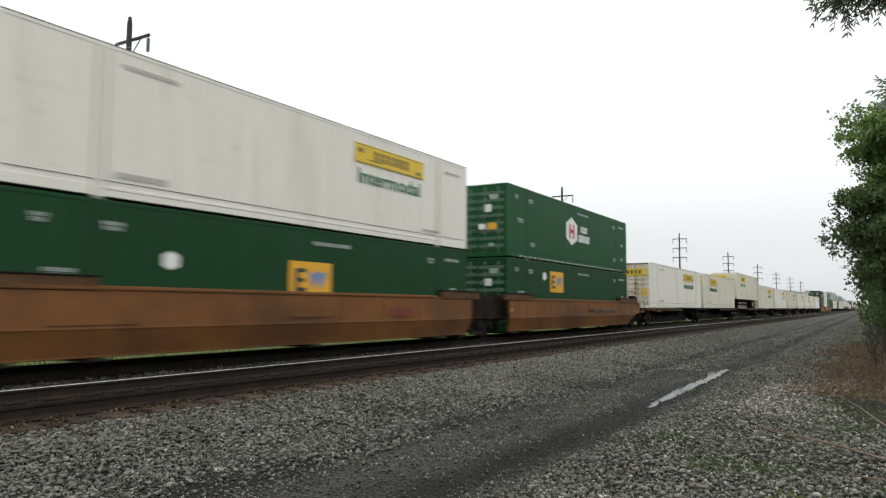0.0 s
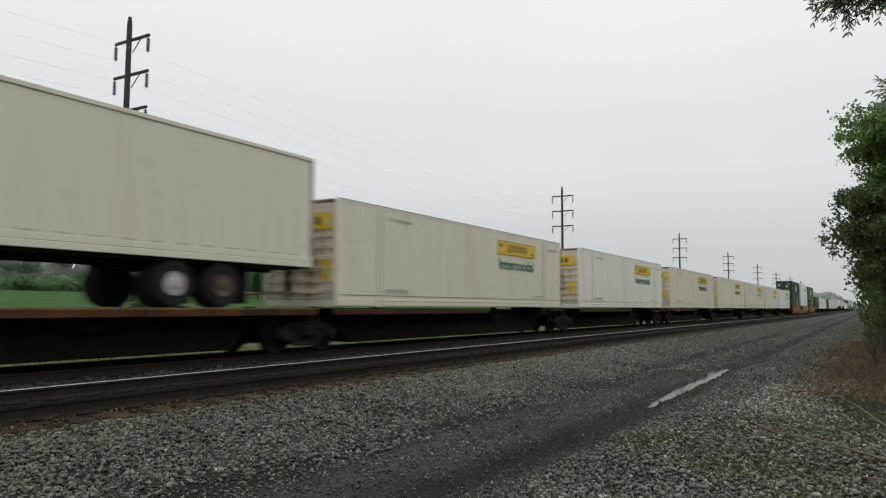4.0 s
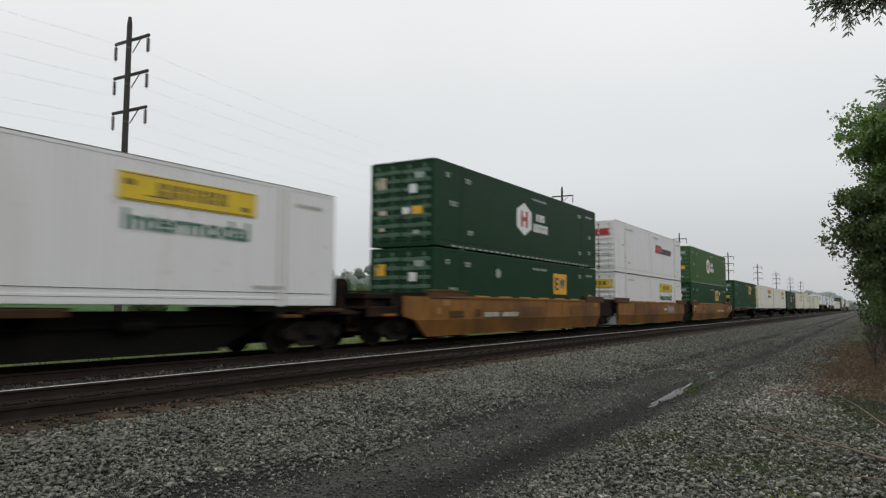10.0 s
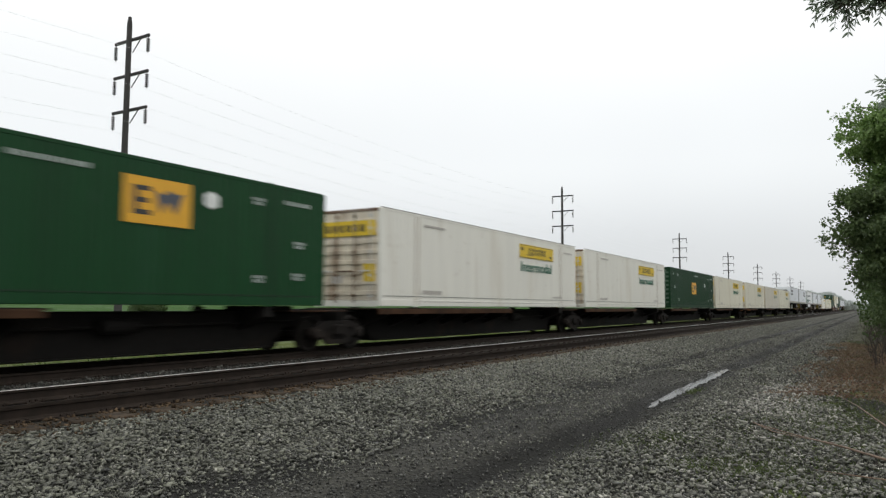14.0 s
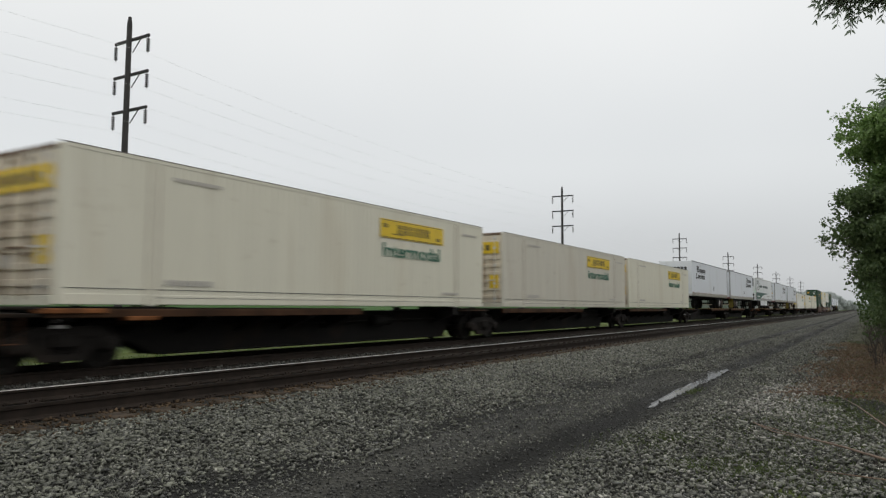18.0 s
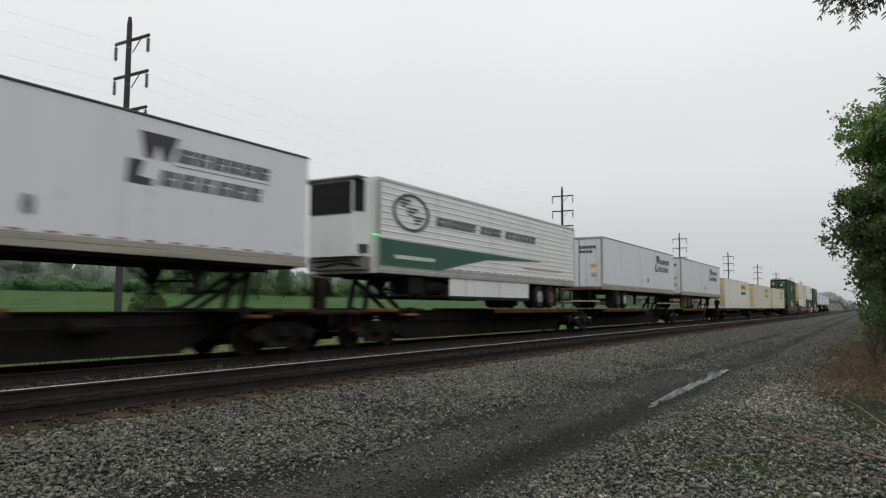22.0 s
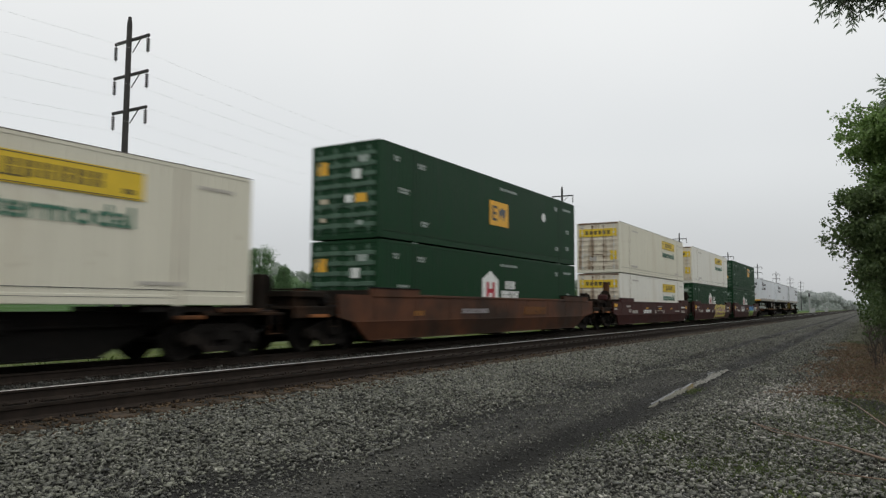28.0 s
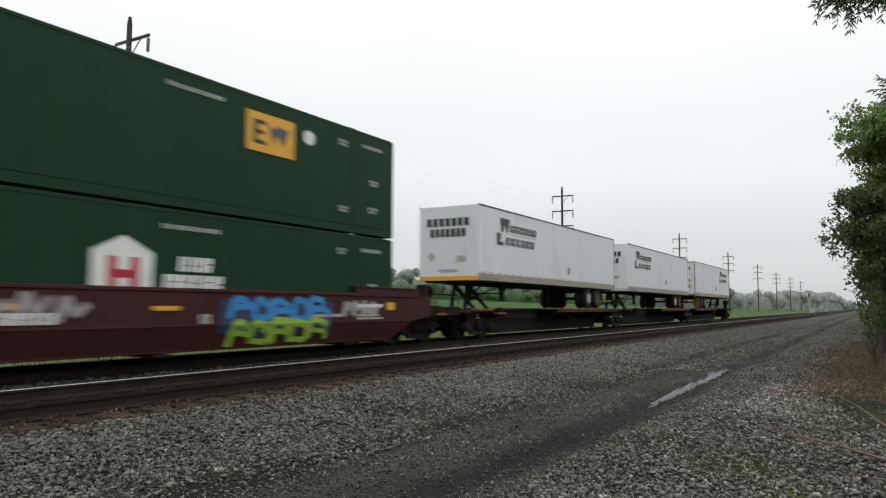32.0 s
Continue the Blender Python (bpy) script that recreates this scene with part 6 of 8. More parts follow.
def bogie(parent, y, worn=False):
    bg = part("bogie", lambda: Geo().box(-1.15, 1.15, -0.2, 0.2, 0.42, 0.70, 0.03).lathe([(0.25, 0.66), (0.25, 0.82), (0.2, 0.86)], n=16), M_BOGIE, parent, at=pose(0, y, -LOW), key="bogie")
    for s in (1, -1):
        part("side_frame", lambda: side_frame_geo(s), M_BOGIE, bg, key=("side_frame", s))
        def springs():
            g = Geo()
            for dy in (-0.16, 0.0, 0.16):
                prof = []
                for k in range(6):
                    prof += [(0.06, 0.29 + k * 0.026), (0.075, 0.303 + k * 0.026)]
                g.lathe(prof, (s * 1.0, dy, 0), n=8)
            return g
        part("spring_nest", springs, M_BLACK, bg, key=("springs", s))
        for y2 in (-0.89, 0.89):
            part("bearing_cap", lambda: Geo().lathe([(0.15, 0.93 * s), (0.15, 1.12 * s), (0.10, 1.17 * s)], (0, y2, 0.46), 0, 14), M_BOGIE, bg, key=("cap", s, y2))
        if worn:
            for y2 in (-0.89, 0.89):
                part("bearing_adapter", lambda: Geo().box(s * 1.06 - 0.04, s * 1.06 + 0.04, y2 - 0.16, y2 + 0.16, 0.66, 0.70, 0.008), M_RIM, bg, "pale worn bearing adapter", key=("adapter", s, y2))
    for y2 in (-0.89, 0.89):
        w = part("wheelset", wheelset_geo, M_WHEEL, bg, at=pose(0, y2, 0.46), key="wheelset", smooth=True)
        WHEELS.setdefault(y2, []).append(w)
        part("brake_beam", lambda: Geo().box(-0.8, 0.8, y2 * 0.42 - 0.05, y2 * 0.42 + 0.05, 0.3, 0.42, 0.01), M_BLACK, bg, key=("beam", y2))
    return bg


def coupler(parent, y, s):
    part("coupler", lambda: Geo().box(-0.11, 0.11, min(y, y + s * 0.6), max(y, y + s * 0.6), 0.68, 0.95, 0.03).box(-0.16, 0.16, min(y + s * 0.55, y + s * 0.85), max(y + s * 0.55, y + s * 0.85), 0.66, 0.98, 0.05), M_BLACK, parent)
    part("air_hose", Geo().tube([(0.3, y, 0.75), (0.32, y + s * 0.2, 0.5), (0.25, y + s * 0.45, 0.36), (0.12, y + s * 0.7, 0.45)], 0.025, 6), M_DGREY, parent)


def spine_car(lead, trail, platform, hitch, label, own=(False, False)):
    """An open spine car: a deep centre sill with cross arms, a wheel platform on one half, a trailer hitch on the other."""
    car = tagged(new("spine_car"), label, "railway wagon", "spine cars of the freight train")
    a, b = -CL / 2 - lead, CL / 2 + trail
    k0, k1 = (-CL / 2 + 1.75, 1.1) if own[0] else (a + 1.7, 0.5)
    k2, k3 = (CL / 2 - 1.95, 1.1) if own[1] else (b - 1.7, 0.5)
    part("centre_sill", Geo().prism([(a, 0.62), (k0, 0.52), (k0 + k1, 0.05), (k2 - k3, 0.05), (k2, 0.52), (b, 0.62), (b, 0.93), (a, 0.93)], -0.36, 0.36), M_BLACK, car)
    for e, s, end, mine in ((-CL / 2, -1, a, own[0]), (CL / 2, 1, b, own[1])):
        if not mine:
            continue
        y0, y1 = sorted((end - s * 0.12, e - s * 1.3))
        for x0, x1 in ((0.46, 1.36), (-1.36, -0.46)):
            part("end_platform", Geo().box(x0, x1, y0, y1, 0.86, 0.93, 0.012), M_DECK2, car)
        y0, y1 = sorted((e + s * 0.1, e - s * 2.75))
        part("end_bolster", Geo().box(-1.2, 1.2, y0, y1, 0.94, 1.05 if not hitch else 1.02, 0.012), M_BLACK, car)
        y0, y1 = sorted((e + s * 0.25, e - s * 0.95))
        part("end_step", Geo().box(1.12, 1.44, y0, y1, 0.93, 1.02, 0.012), M_OXIDE if s < 0 else M_DECK, car, "orange-rusted step plate")
        y0, y1 = sorted((e - s * 1.4, e - s * 2.05))
        part("end_step", Geo().box(1.12, 1.44, y0, y1, 0.79, 0.87, 0.012), M_OXIDE, car, "orange-rusted step plate")
        for y in (y0 + 0.1, y1 - 0.1):
            part("step_bracket", Geo().prism([(0.36, 0.62), (1.38, 0.74), (1.38, 0.79), (0.36, 0.79)], y - 0.03, y + 0.03, axis=1), M_DECK2, car)
        y0, y1 = sorted((end - s * 0.25, end - s * 0.6))
        part("stirrup_step", Geo().tube([(1.34, y0, 0.88), (1.36, y0, 0.42), (1.36, y1, 0.42), (1.34, y1, 0.88)], 0.018, 6), M_DECK, car)
        if s < 0:
            for z in (0.66, 0.76):
                part("stencil_mark", Geo().box(1.13, 1.14, e + 0.12, e + 0.34, z, z + 0.06, 0.002), M_RIM, car)
    if own[1]:
        stand = part("brake_stand", Geo().box(0.62, 0.92, b - 0.56, b - 0.26, 0.93, 1.85, 0.02), M_DECK2, car, "grimy brake stand")
        part("brake_wheel", Geo().lathe([(0.24, -0.02), (0.27, 0.0), (0.24, 0.02)], (0.77, b - 0.2, 1.6), 1, 18), M_BLACK, stand)
    part("sill_flange", Geo().box(-0.46, 0.46, a + 0.2, b - 0.2, 0.915, 0.95, 0.006), M_BLACK, car)
    part("sill_flange", Geo().box(-0.46, 0.46, k0 + k1, k2 - k3, 0.03, 0.065, 0.006), M_BLACK, car)
    p0, p1 = (-CL / 2 - 0.25, -CL / 2 + 8.85) if platform < 0 else (CL / 2 - 8.85, CL / 2 + 0.25)
    deck = part("wheel_platform", Geo().box(-1.36, 1.36, p0, p1, 0.985, 1.027, 0.008), M_DECKE if hitch else M_DECK2, car, "worn yellow-brown wheel platform" if hitch else "grimy steel wheel platform")
    for s in (1, -1):
        x0, x1 = (1.30, 1.39) if s > 0 else (-1.39, -1.30)
        part("edge_beam", Geo().box(x0, x1, p0 + 0.1, p1 - 0.1, 0.85, 1.005, 0.012), M_DECK if hitch else M_DECK3, deck, "rusty edge beam")
    for k in range(6):
        y = p0 + 0.5 + k * (p1 - p0 - 1.0) / 5
        part("platform_arm", lambda: Geo().prism([(-1.33, 0.80), (-0.36, 0.45), (0.36, 0.45), (1.33, 0.80), (1.33, 0.965), (-1.33, 0.965)], -0.06, 0.06, axis=1), M_BLACK, car, at=pose(0, y, 0), key="platform_arm")
    for y in (-6.096, 6.096):
        arm = part("support_arm", lambda: Geo().prism([(-1.28, 0.82), (-0.36, 0.5), (0.36, 0.5), (1.28, 0.82), (1.28, 0.99), (-1.28, 0.99)], -0.13, 0.13, axis=1), M_BLACK, car, at=pose(0, y, 0), key="support_arm")
        for s in (1, -1):
            part("pedestal", lambda: Geo().box(s * 1.17 - 0.11, s * 1.17 + 0.11, -0.11, 0.11, 0.96, 1.059, 0.012), M_BLACK, arm, key=("pedestal", s))
    for s in (1, -1):
        part("walkway", Geo().box(s * 0.95 - 0.28, s * 0.95 + 0.28, (a + 0.25 if platform > 0 else b - 2.4), (a + 2.4 if platform > 0 else b - 0.25), 0.93, 0.97, 0.008), M_DECK, car)
    hy = (CL / 2 - 1.0) * -platform
    if hitch:
        g = Geo().box(-0.35, 0.35, hy - 0.4, hy + 0.4, 1.93, 2.0, 0.015)
        for s in (1, -1):
            g.bar((s * 0.3, hy - 0.25, 0.95), (s * 0.28, hy, 1.95), 0.12, 0.12)
            g.bar((s * 0.3, hy + platform * 1.7, 0.95), (s * 0.28, hy, 1.9), 0.10, 0.10)
        g.bar((-0.3, hy + platform * 0.8, 1.42), (0.3, hy + platform * 0.8, 1.42), 0.08, 0.08)
        part("trailer_hitch", g, M_BLACK, car, "raised black trailer hitch")
    else:
        part("trailer_hitch", Geo().box(-0.33, 0.33, hy - 0.9, hy + 0.9, 0.94, 1.08, 0.02), M_BLACK, car, "folded trailer hitch")
    part("brake_pipe", Geo().tube([(0.5, a + 0.6, 0.7), (0.52, 0, 0.62), (0.5, b - 0.6, 0.7)], 0.03, 6), M_BLACK, car)
    part("brake_cylinder", Geo().lathe([(0.12, -0.4), (0.16, -0.36), (0.16, 0.36), (0.12, 0.4)], (0.62, 2.6, 0.66), 1, 12), M_BLACK, car)
    part("end_plate", Geo().box(-0.9, 0.9, a + 0.05, a + 0.14, 0.6, 1.0, 0.015), M_BLACK, car)
    part("end_plate", Geo().box(-0.9, 0.9, b - 0.14, b - 0.05, 0.6, 1.0, 0.015), M_BLACK, car)
    return car, a, b


def wall_patch(g, pts, lift):
    """A flat painted patch on a well car's side; below the crease it follows the wall that slopes inwards."""
    for up in (True, False):
        poly, n = [], len(pts)
        for i in range(n):
            (a, za), (b, zb) = pts[i], pts[(i + 1) % n]
            ina, inb = (za >= 0.66) == up, (zb >= 0.66) == up
            if ina:
                poly.append((a, za))
            if ina != inb:
                f = (0.66 - za) / (zb - za)
                poly.append((a + f * (b - a), 0.66))
        if len(poly) < 3:
            continue
        depth = lambda z: (1.507 if up else 1.502 - (0.66 - z) * 0.291) + lift
        m = len(poly)
        vs = [(depth(z), y, z) for y, z in poly] + [(depth(z) + 0.002, y, z) for y, z in poly]
        g.add(vs, [tuple(range(m - 1, -1, -1)), tuple(range(m, 2 * m))] + [(i, (i + 1) % m, m + (i + 1) % m, m + i) for i in range(m)])


def stroke(g, pts, w0, w1, lift):
    """A sprayed stroke: a bent band that changes in width."""
    for i in range(len(pts) - 1):
        (a, za), (b, zb) = pts[i], pts[i + 1]
        d = math.hypot(b - a, zb - za) or 1.0
        nx, nz = -(zb - za) / d, (b - a) / d
        f0, f1 = i / (len(pts) - 1), (i + 1) / (len(pts) - 1)
        p, q = (w0 + (w1 - w0) * f0) / 2, (w0 + (w1 - w0) * f1) / 2
        wall_patch(g, [(a - nx * p, za - nz * p), (b - nx * q, zb - nz * q), (b + nx * q, zb + nz * q), (a + nx * p, za + nz * p)], lift + 0.0002 * i)


def graffiti(parent, style, u0, u1, z0, z1, x, seed):
    """Sprayed lettering as overlapping flat coloured shapes."""
    r = random.Random(seed)
    y0, y1 = -CL / 2 + u0, -CL / 2 + u1
    H = z1 - z0
    layers = []

    def layer(mat):
        g = Geo()
        layers.append((mat, g, 0.003 * len(layers)))
        return g, layers[-1][2]

    if style == "yellow":
        g, k = layer(M_GPINK)
        n = 13
        for i in range(n):
            c, w = y0 + (i + 0.5) * (y1 - y0) / n, (y1 - y0) / n
            t, b = z1 - H * r.uniform(0.0, 0.3), z0 + H * r.uniform(0.0, 0.35)
            wall_patch(g, [(c - w * 0.8, b + H * 0.2), (c - w * 0.2, b), (c + w * 0.7, b + H * 0.1), (c + w * r.uniform(0.6, 1.1), (t + b) / 2), (c + w * 0.5, t), (c - w * 0.5, t - H * 0.1)], k + 0.0002 * i)
        g, k = layer(M_GYEL)
        n = 5
        for i in range(n):
            c, w = y0 + (y1 - y0) * (i + 0.5) / n, (y1 - y0) / n
            j = lambda k_: r.uniform(-k_, k_)
            stroke(g, [(c - w * 0.6, z0 + H * (0.8 + j(0.08))), (c - w * 0.1, z0 + H * (0.9 + j(0.06))), (c + w * 0.55, z0 + H * (0.95 + j(0.05))), (c + w * (0.2 + j(0.1)), z0 + H * 0.62)], 0.22, 0.16, k)
            stroke(g, [(c + w * (0.1 + j(0.1)), z0 + H * 0.75), (c - w * 0.45, z0 + H * (0.52 + j(0.06))), (c + w * 0.2, z0 + H * (0.42 + j(0.06))), (c + w * 0.5, z0 + H * (0.5 + j(0.05)))], 0.2, 0.15, k + 0.002)
            stroke(g, [(c + w * 0.5, z0 + H * (0.4 + j(0.05))), (c + w * (0.25 + j(0.1)), z0 + H * 0.2), (c - w * 0.2, z0 + H * (0.14 + j(0.06))), (c - w * 0.6, z0 + H * (0.1 + j(0.08)))], 0.2, 0.17, k + 0.004)
        for e, d in ((y0, -1), (y1, 1)):
            wall_patch(g, [(e - d * 0.5, z0 + H * 0.95), (e + d * 0.18, z1), (e - d * 0.3, z0 + H * 0.62)], k + 0.005)
            wall_patch(g, [(e - d * 0.55, z0 + H * 0.35), (e + d * 0.12, z0), (e - d * 0.2, z0 + H * 0.4)], k + 0.005)
        g, k = layer(M_GDARK)
        for i in range(9):
            c = y0 + (y1 - y0) * (i + 0.5) / 9 + r.uniform(-0.1, 0.1)
            z = z0 + H * r.choice((0.3, 0.52, 0.7))
            wall_patch(g, [(c - r.uniform(0.08, 0.2), z), (c, z - 0.05), (c + r.uniform(0.08, 0.22), z + 0.03), (c + 0.02, z + 0.08)], k + 0.006)
    elif style == "blue":
        g, k = layer(M_GNAVY)
        for i in range(9):
            c, w = y0 + (i + 0.5) * (y1 - y0) / 9, (y1 - y0) / 9
            wall_patch(g, [(c - w * 0.7, z0 + H * r.uniform(0.1, 0.4)), (c + w * 0.6, z0 + H * r.uniform(0.05, 0.3)), (c + w * 0.7, z1 - H * r.uniform(0.05, 0.4)), (c - w * 0.5, z1 - H * r.uniform(0.02, 0.2))], k + 0.0002 * i)
        for mat, a, b in ((M_GBLUE, 0.52, 1.0), (M_GLIME, 0.0, 0.54)):
            g, k = layer(mat)
            n = 5
            for i in range(n):
                c, w = y0 + (y1 - y0) * (0.06 + 0.9 * (i + 0.5) / n), (y1 - y0) / n
                lo, hi = z0 + H * (a + r.uniform(0, 0.08)), z0 + H * (b - r.uniform(0, 0.08))
                j = lambda k_: r.uniform(-k_, k_) * w
                stroke(g, [(c - w * 0.4 + j(0.12), lo + j(0.08)), (c - w * 0.3 + j(0.14), hi + j(0.06)), (c + w * 0.3 + j(0.2), hi - 0.04 + j(0.1)), (c + w * 0.3 + j(0.2), (lo + hi) / 2 + j(0.15))], r.uniform(0.13, 0.22), r.uniform(0.1, 0.2), k)
                if i % 2 == 0:
                    stroke(g, [(c - w * 0.4 + j(0.1), (lo + hi) / 2 + j(0.1)), (c + w * 0.4 + j(0.1), (lo + hi) / 2 + j(0.12)), (c + w * 0.55 + j(0.1), lo + j(0.05))], r.uniform(0.1, 0.16), 0.13, k + 0.002)
                else:
                    stroke(g, [(c + w * 0.45 + j(0.1), hi + j(0.06)), (c + w * 0.3 + j(0.1), lo + j(0.06)), (c - w * 0.35 + j(0.1), lo + 0.02)], r.uniform(0.12, 0.2), 0.12, k + 0.002)
    else:
        g, k = layer(M_GSILV)
        n = 4
        for i in range(n):
            c, w = y0 + (y1 - y0) * (i + 0.5) / n, (y1 - y0) / n
            stroke(g, [(c - w * 0.4, z0 + H * 0.15), (c - w * 0.15, z1 - H * r.uniform(0, 0.2)), (c + w * 0.1, z0 + H * r.uniform(0.2, 0.5)), (c + w * 0.45, z1 - H * r.uniform(0.1, 0.4))], 0.2, 0.13, k)
    for mat, g, k in layers:
        tagged(part("graffiti", g, mat, parent, "sprayed graffiti in " + mat.name.split("_")[0]), kind="stuff")


def well_car(paint, lead, trail, label, marks, caps, own, seed=1, post=False):
    """A double-stack well car: two deep side walls between raised ends over the bogies."""
    car = tagged(new("well_car"), label, "railway wagon", "well cars of the freight train")
    H = CL / 2
    a, b = -H - lead, H + trail
    upright = paint in (M_TAN, M_TAN2)
    e0, e1 = -H - (1.95 if own[0] else 0.12 if upright else 0.6), H + (1.95 if own[1] else 0.05 if upright else 0.4)
    # where the lower wall is cut away over the bogies: top and foot of the slope, height of the wall's end
    s0, l0, z0 = (-H - 1.35, -H - 0.5, 0.78) if own[0] else (e0 + 0.02, e0 + 0.14, 0.68) if upright else (e0 + 0.30, e0 + 0.85, 0.95)
    s1, l1, z1 = (H + 0.9, H - 0.1, 0.78) if own[1] else (e1 - 0.02, e1 - 0.14, 0.68) if upright else (e1 - 0.30, e1 - 0.85, 0.95)
    for s in (1, -1):
        x0, x1 = (1.39, 1.48) if s > 0 else (-1.48, -1.39)
        up_ = [(e0, z0), (s0, 0.66), (s1, 0.66), (e1, z1), (e1, 1.40), (e0, 1.40)]
        wall = part("side_wall", Geo().prism(up_, x0, x1), paint, car)
        xi, xo = (1.24, 1.33) if s > 0 else (-1.24, -1.33)
        ti, to = (1.39, 1.48) if s > 0 else (-1.39, -1.48)
        lv = [(xx, yy, zz) for xx, yy, zz in ((ti, s0, 0.655), (to, s0, 0.655), (xo, l0, 0.14), (xi, l0, 0.14), (ti, s1, 0.655), (to, s1, 0.655), (xo, l1, 0.14), (xi, l1, 0.14))]
        part("lower_wall", Geo().add(lv, [(0, 1, 2, 3), (7, 6, 5, 4), (0, 4, 5, 1), (1, 5, 6, 2), (2, 6, 7, 3), (3, 7, 4, 0)]), paint, wall)
        part("top_chord", Geo().box(min(x0, x1) - 0.03, max(x0, x1) + 0.03, e0 + 2.4, e1 - 2.4, 1.36, 1.44, 0.012), paint, wall)
        part("bottom_chord", Geo().box(s * 1.285 - 0.05, s * 1.285 + 0.05, l0 + 0.1, l1 - 0.1, 0.115, 0.18, 0.012), paint, wall)
        part("crease", Geo().prism([(1.488 * s, 0.65), (1.484 * s, 0.69), (1.44 * s, 0.69), (1.44 * s, 0.63), (1.48 * s, 0.63)], s0 + 0.4, s1 - 0.4, axis=1), paint, wall)
        for yy0, yy1 in ((-H - 0.5 if own[0] or upright else e0, -H + 1.95), (H - 2.0, H + 1.25 if own[1] else H + 0.6 if upright else e1)):
            part("end_shoulder", Geo().box(min(x0, x1) - 0.05, max(x0, x1) + 0.03, yy0, yy1, 1.34, 1.6, 0.02), M_SHOULD if paint in (M_TAN, M_TAN2) else paint, wall)
            part("shoulder_cap", Geo().box(min(x0, x1) - 0.07, max(x0, x1) + 0.05, yy0 - 0.02, yy1 + 0.02, 1.595, 1.63, 0.008), M_BLACK if caps else (M_DECKE if paint == M_TAN else paint), wall)
        if s > 0:
            for k in range(7 if paint == M_TAN else 0):
                yk = e0 + 3.4 + k * (e1 - e0 - 6.8) / 6
                part("guide_lug", lambda: Geo().prism([(1.36, 1.42), (1.44, 1.42), (1.40, 1.46), (1.33, 1.49)], -0.55, 0.55, axis=1), paint, wall, at=pose(0, yk, 0), key="guide_lug")
            for yk in np.linspace(e0 + 1.6, e1 - 1.6, 9):
                part("weld_rib", lambda: Geo().box(1.475, 1.487, -0.02, 0.02, 0.70, 1.36, 0.004), paint, wall, at=pose(0, float(yk), 0), key="weld_rib")
    for y in (-H + 0.35, -6.0, 0.0, 6.0, H - 0.35):
        part("floor_beam", lambda: Geo().box(-1.4, 1.4, -0.2, 0.2, 0.035, 0.103, 0.01), M_BLACK, car, at=pose(0, y, 0), key="floor_beam")
    for e, s, end, mine in ((e0, -1, a, own[0]), (e1, 1, b, own[1])):
        y = s * (H + 0.45) if mine else e
        lo, hi = sorted((y - s * 0.1, end))
        part("end_platform", Geo().prism([(-1.38, 0.8), (1.38, 0.8), (1.38, 1.06), (1.2, 1.14), (-1.2, 1.14), (-1.38, 1.06)], min(y, y - s * 0.25) - 0.02, max(y, y - s * 0.25) + 0.02, axis=1), M_DECK2, car)
        part("draft_sill", Geo().box(-0.45 if mine else -1.2, 0.45 if mine else 1.2, lo, hi, 0.62, 1.12 if mine else 1.46, 0.02), M_BLACK if mine else M_DECK2, car)
        part("end_bulkhead", Geo().box(-1.38, 1.38, y - s * 0.12 - 0.04, y - s * 0.12 + 0.04, 0.75, 1.55, 0.015), M_DECK2, car)
        g = Geo()
        for dy, top in ((-0.05, 1.42 if mine else 1.62), (0.36, 1.3)):
            g.bar((1.43, e + s * dy, 0.45), (1.43, e + s * dy, top), 0.03, 0.03)
        for z in (0.55, 0.85, 1.2):
            g.bar((1.43, e - s * 0.05, z), (1.43, e + s * 0.36, z), 0.03, 0.03)
        part("ladder", g, M_DECK2 if mine or upright else paint, car)
        if not mine:
            continue
        w0, w1 = sorted((y, end - s * 0.25))
        deck = part("end_deck", Geo().box(-1.36, 1.36, w0, w1, 1.0, 1.08, 0.012), M_DECK2, car)
        p0, p1 = sorted((e + s * 0.03, end - s * 0.25))
        for x0, x1 in ((1.28, 1.36), (-1.36, -1.28)):
            part("deck_apron", Geo().prism([(p0, 0.78), (p1, 0.82), (p1, 1.0), (p0, 1.0)], x0, x1), M_DECK2, deck)
        q0, q1 = sorted((e + s * 0.4, e + s * 1.1))
        part("end_step", Geo().box(1.30, 1.44, q0, q1, 0.79, 0.87, 0.012), M_OXIDE, deck, "orange-rusted step plate")
        part("grab_rail", Geo().tube([(1.3, end - s * 0.32, 1.06), (1.3, end - s * 0.32, 1.5), (-1.3, end - s * 0.32, 1.5), (-1.3, end - s * 0.32, 1.06)], 0.022, 6), M_DECK2, deck)
        part("air_reservoir", Geo().lathe([(0.1, 0.25), (0.17, 0.3), (0.17, 1.0), (0.1, 1.05)], (0, (w0 + w1) / 2, 1.25), 0, 12), M_BLACK, deck)
        h0, h1 = sorted((e + s * 0.15, end - s * 0.35))
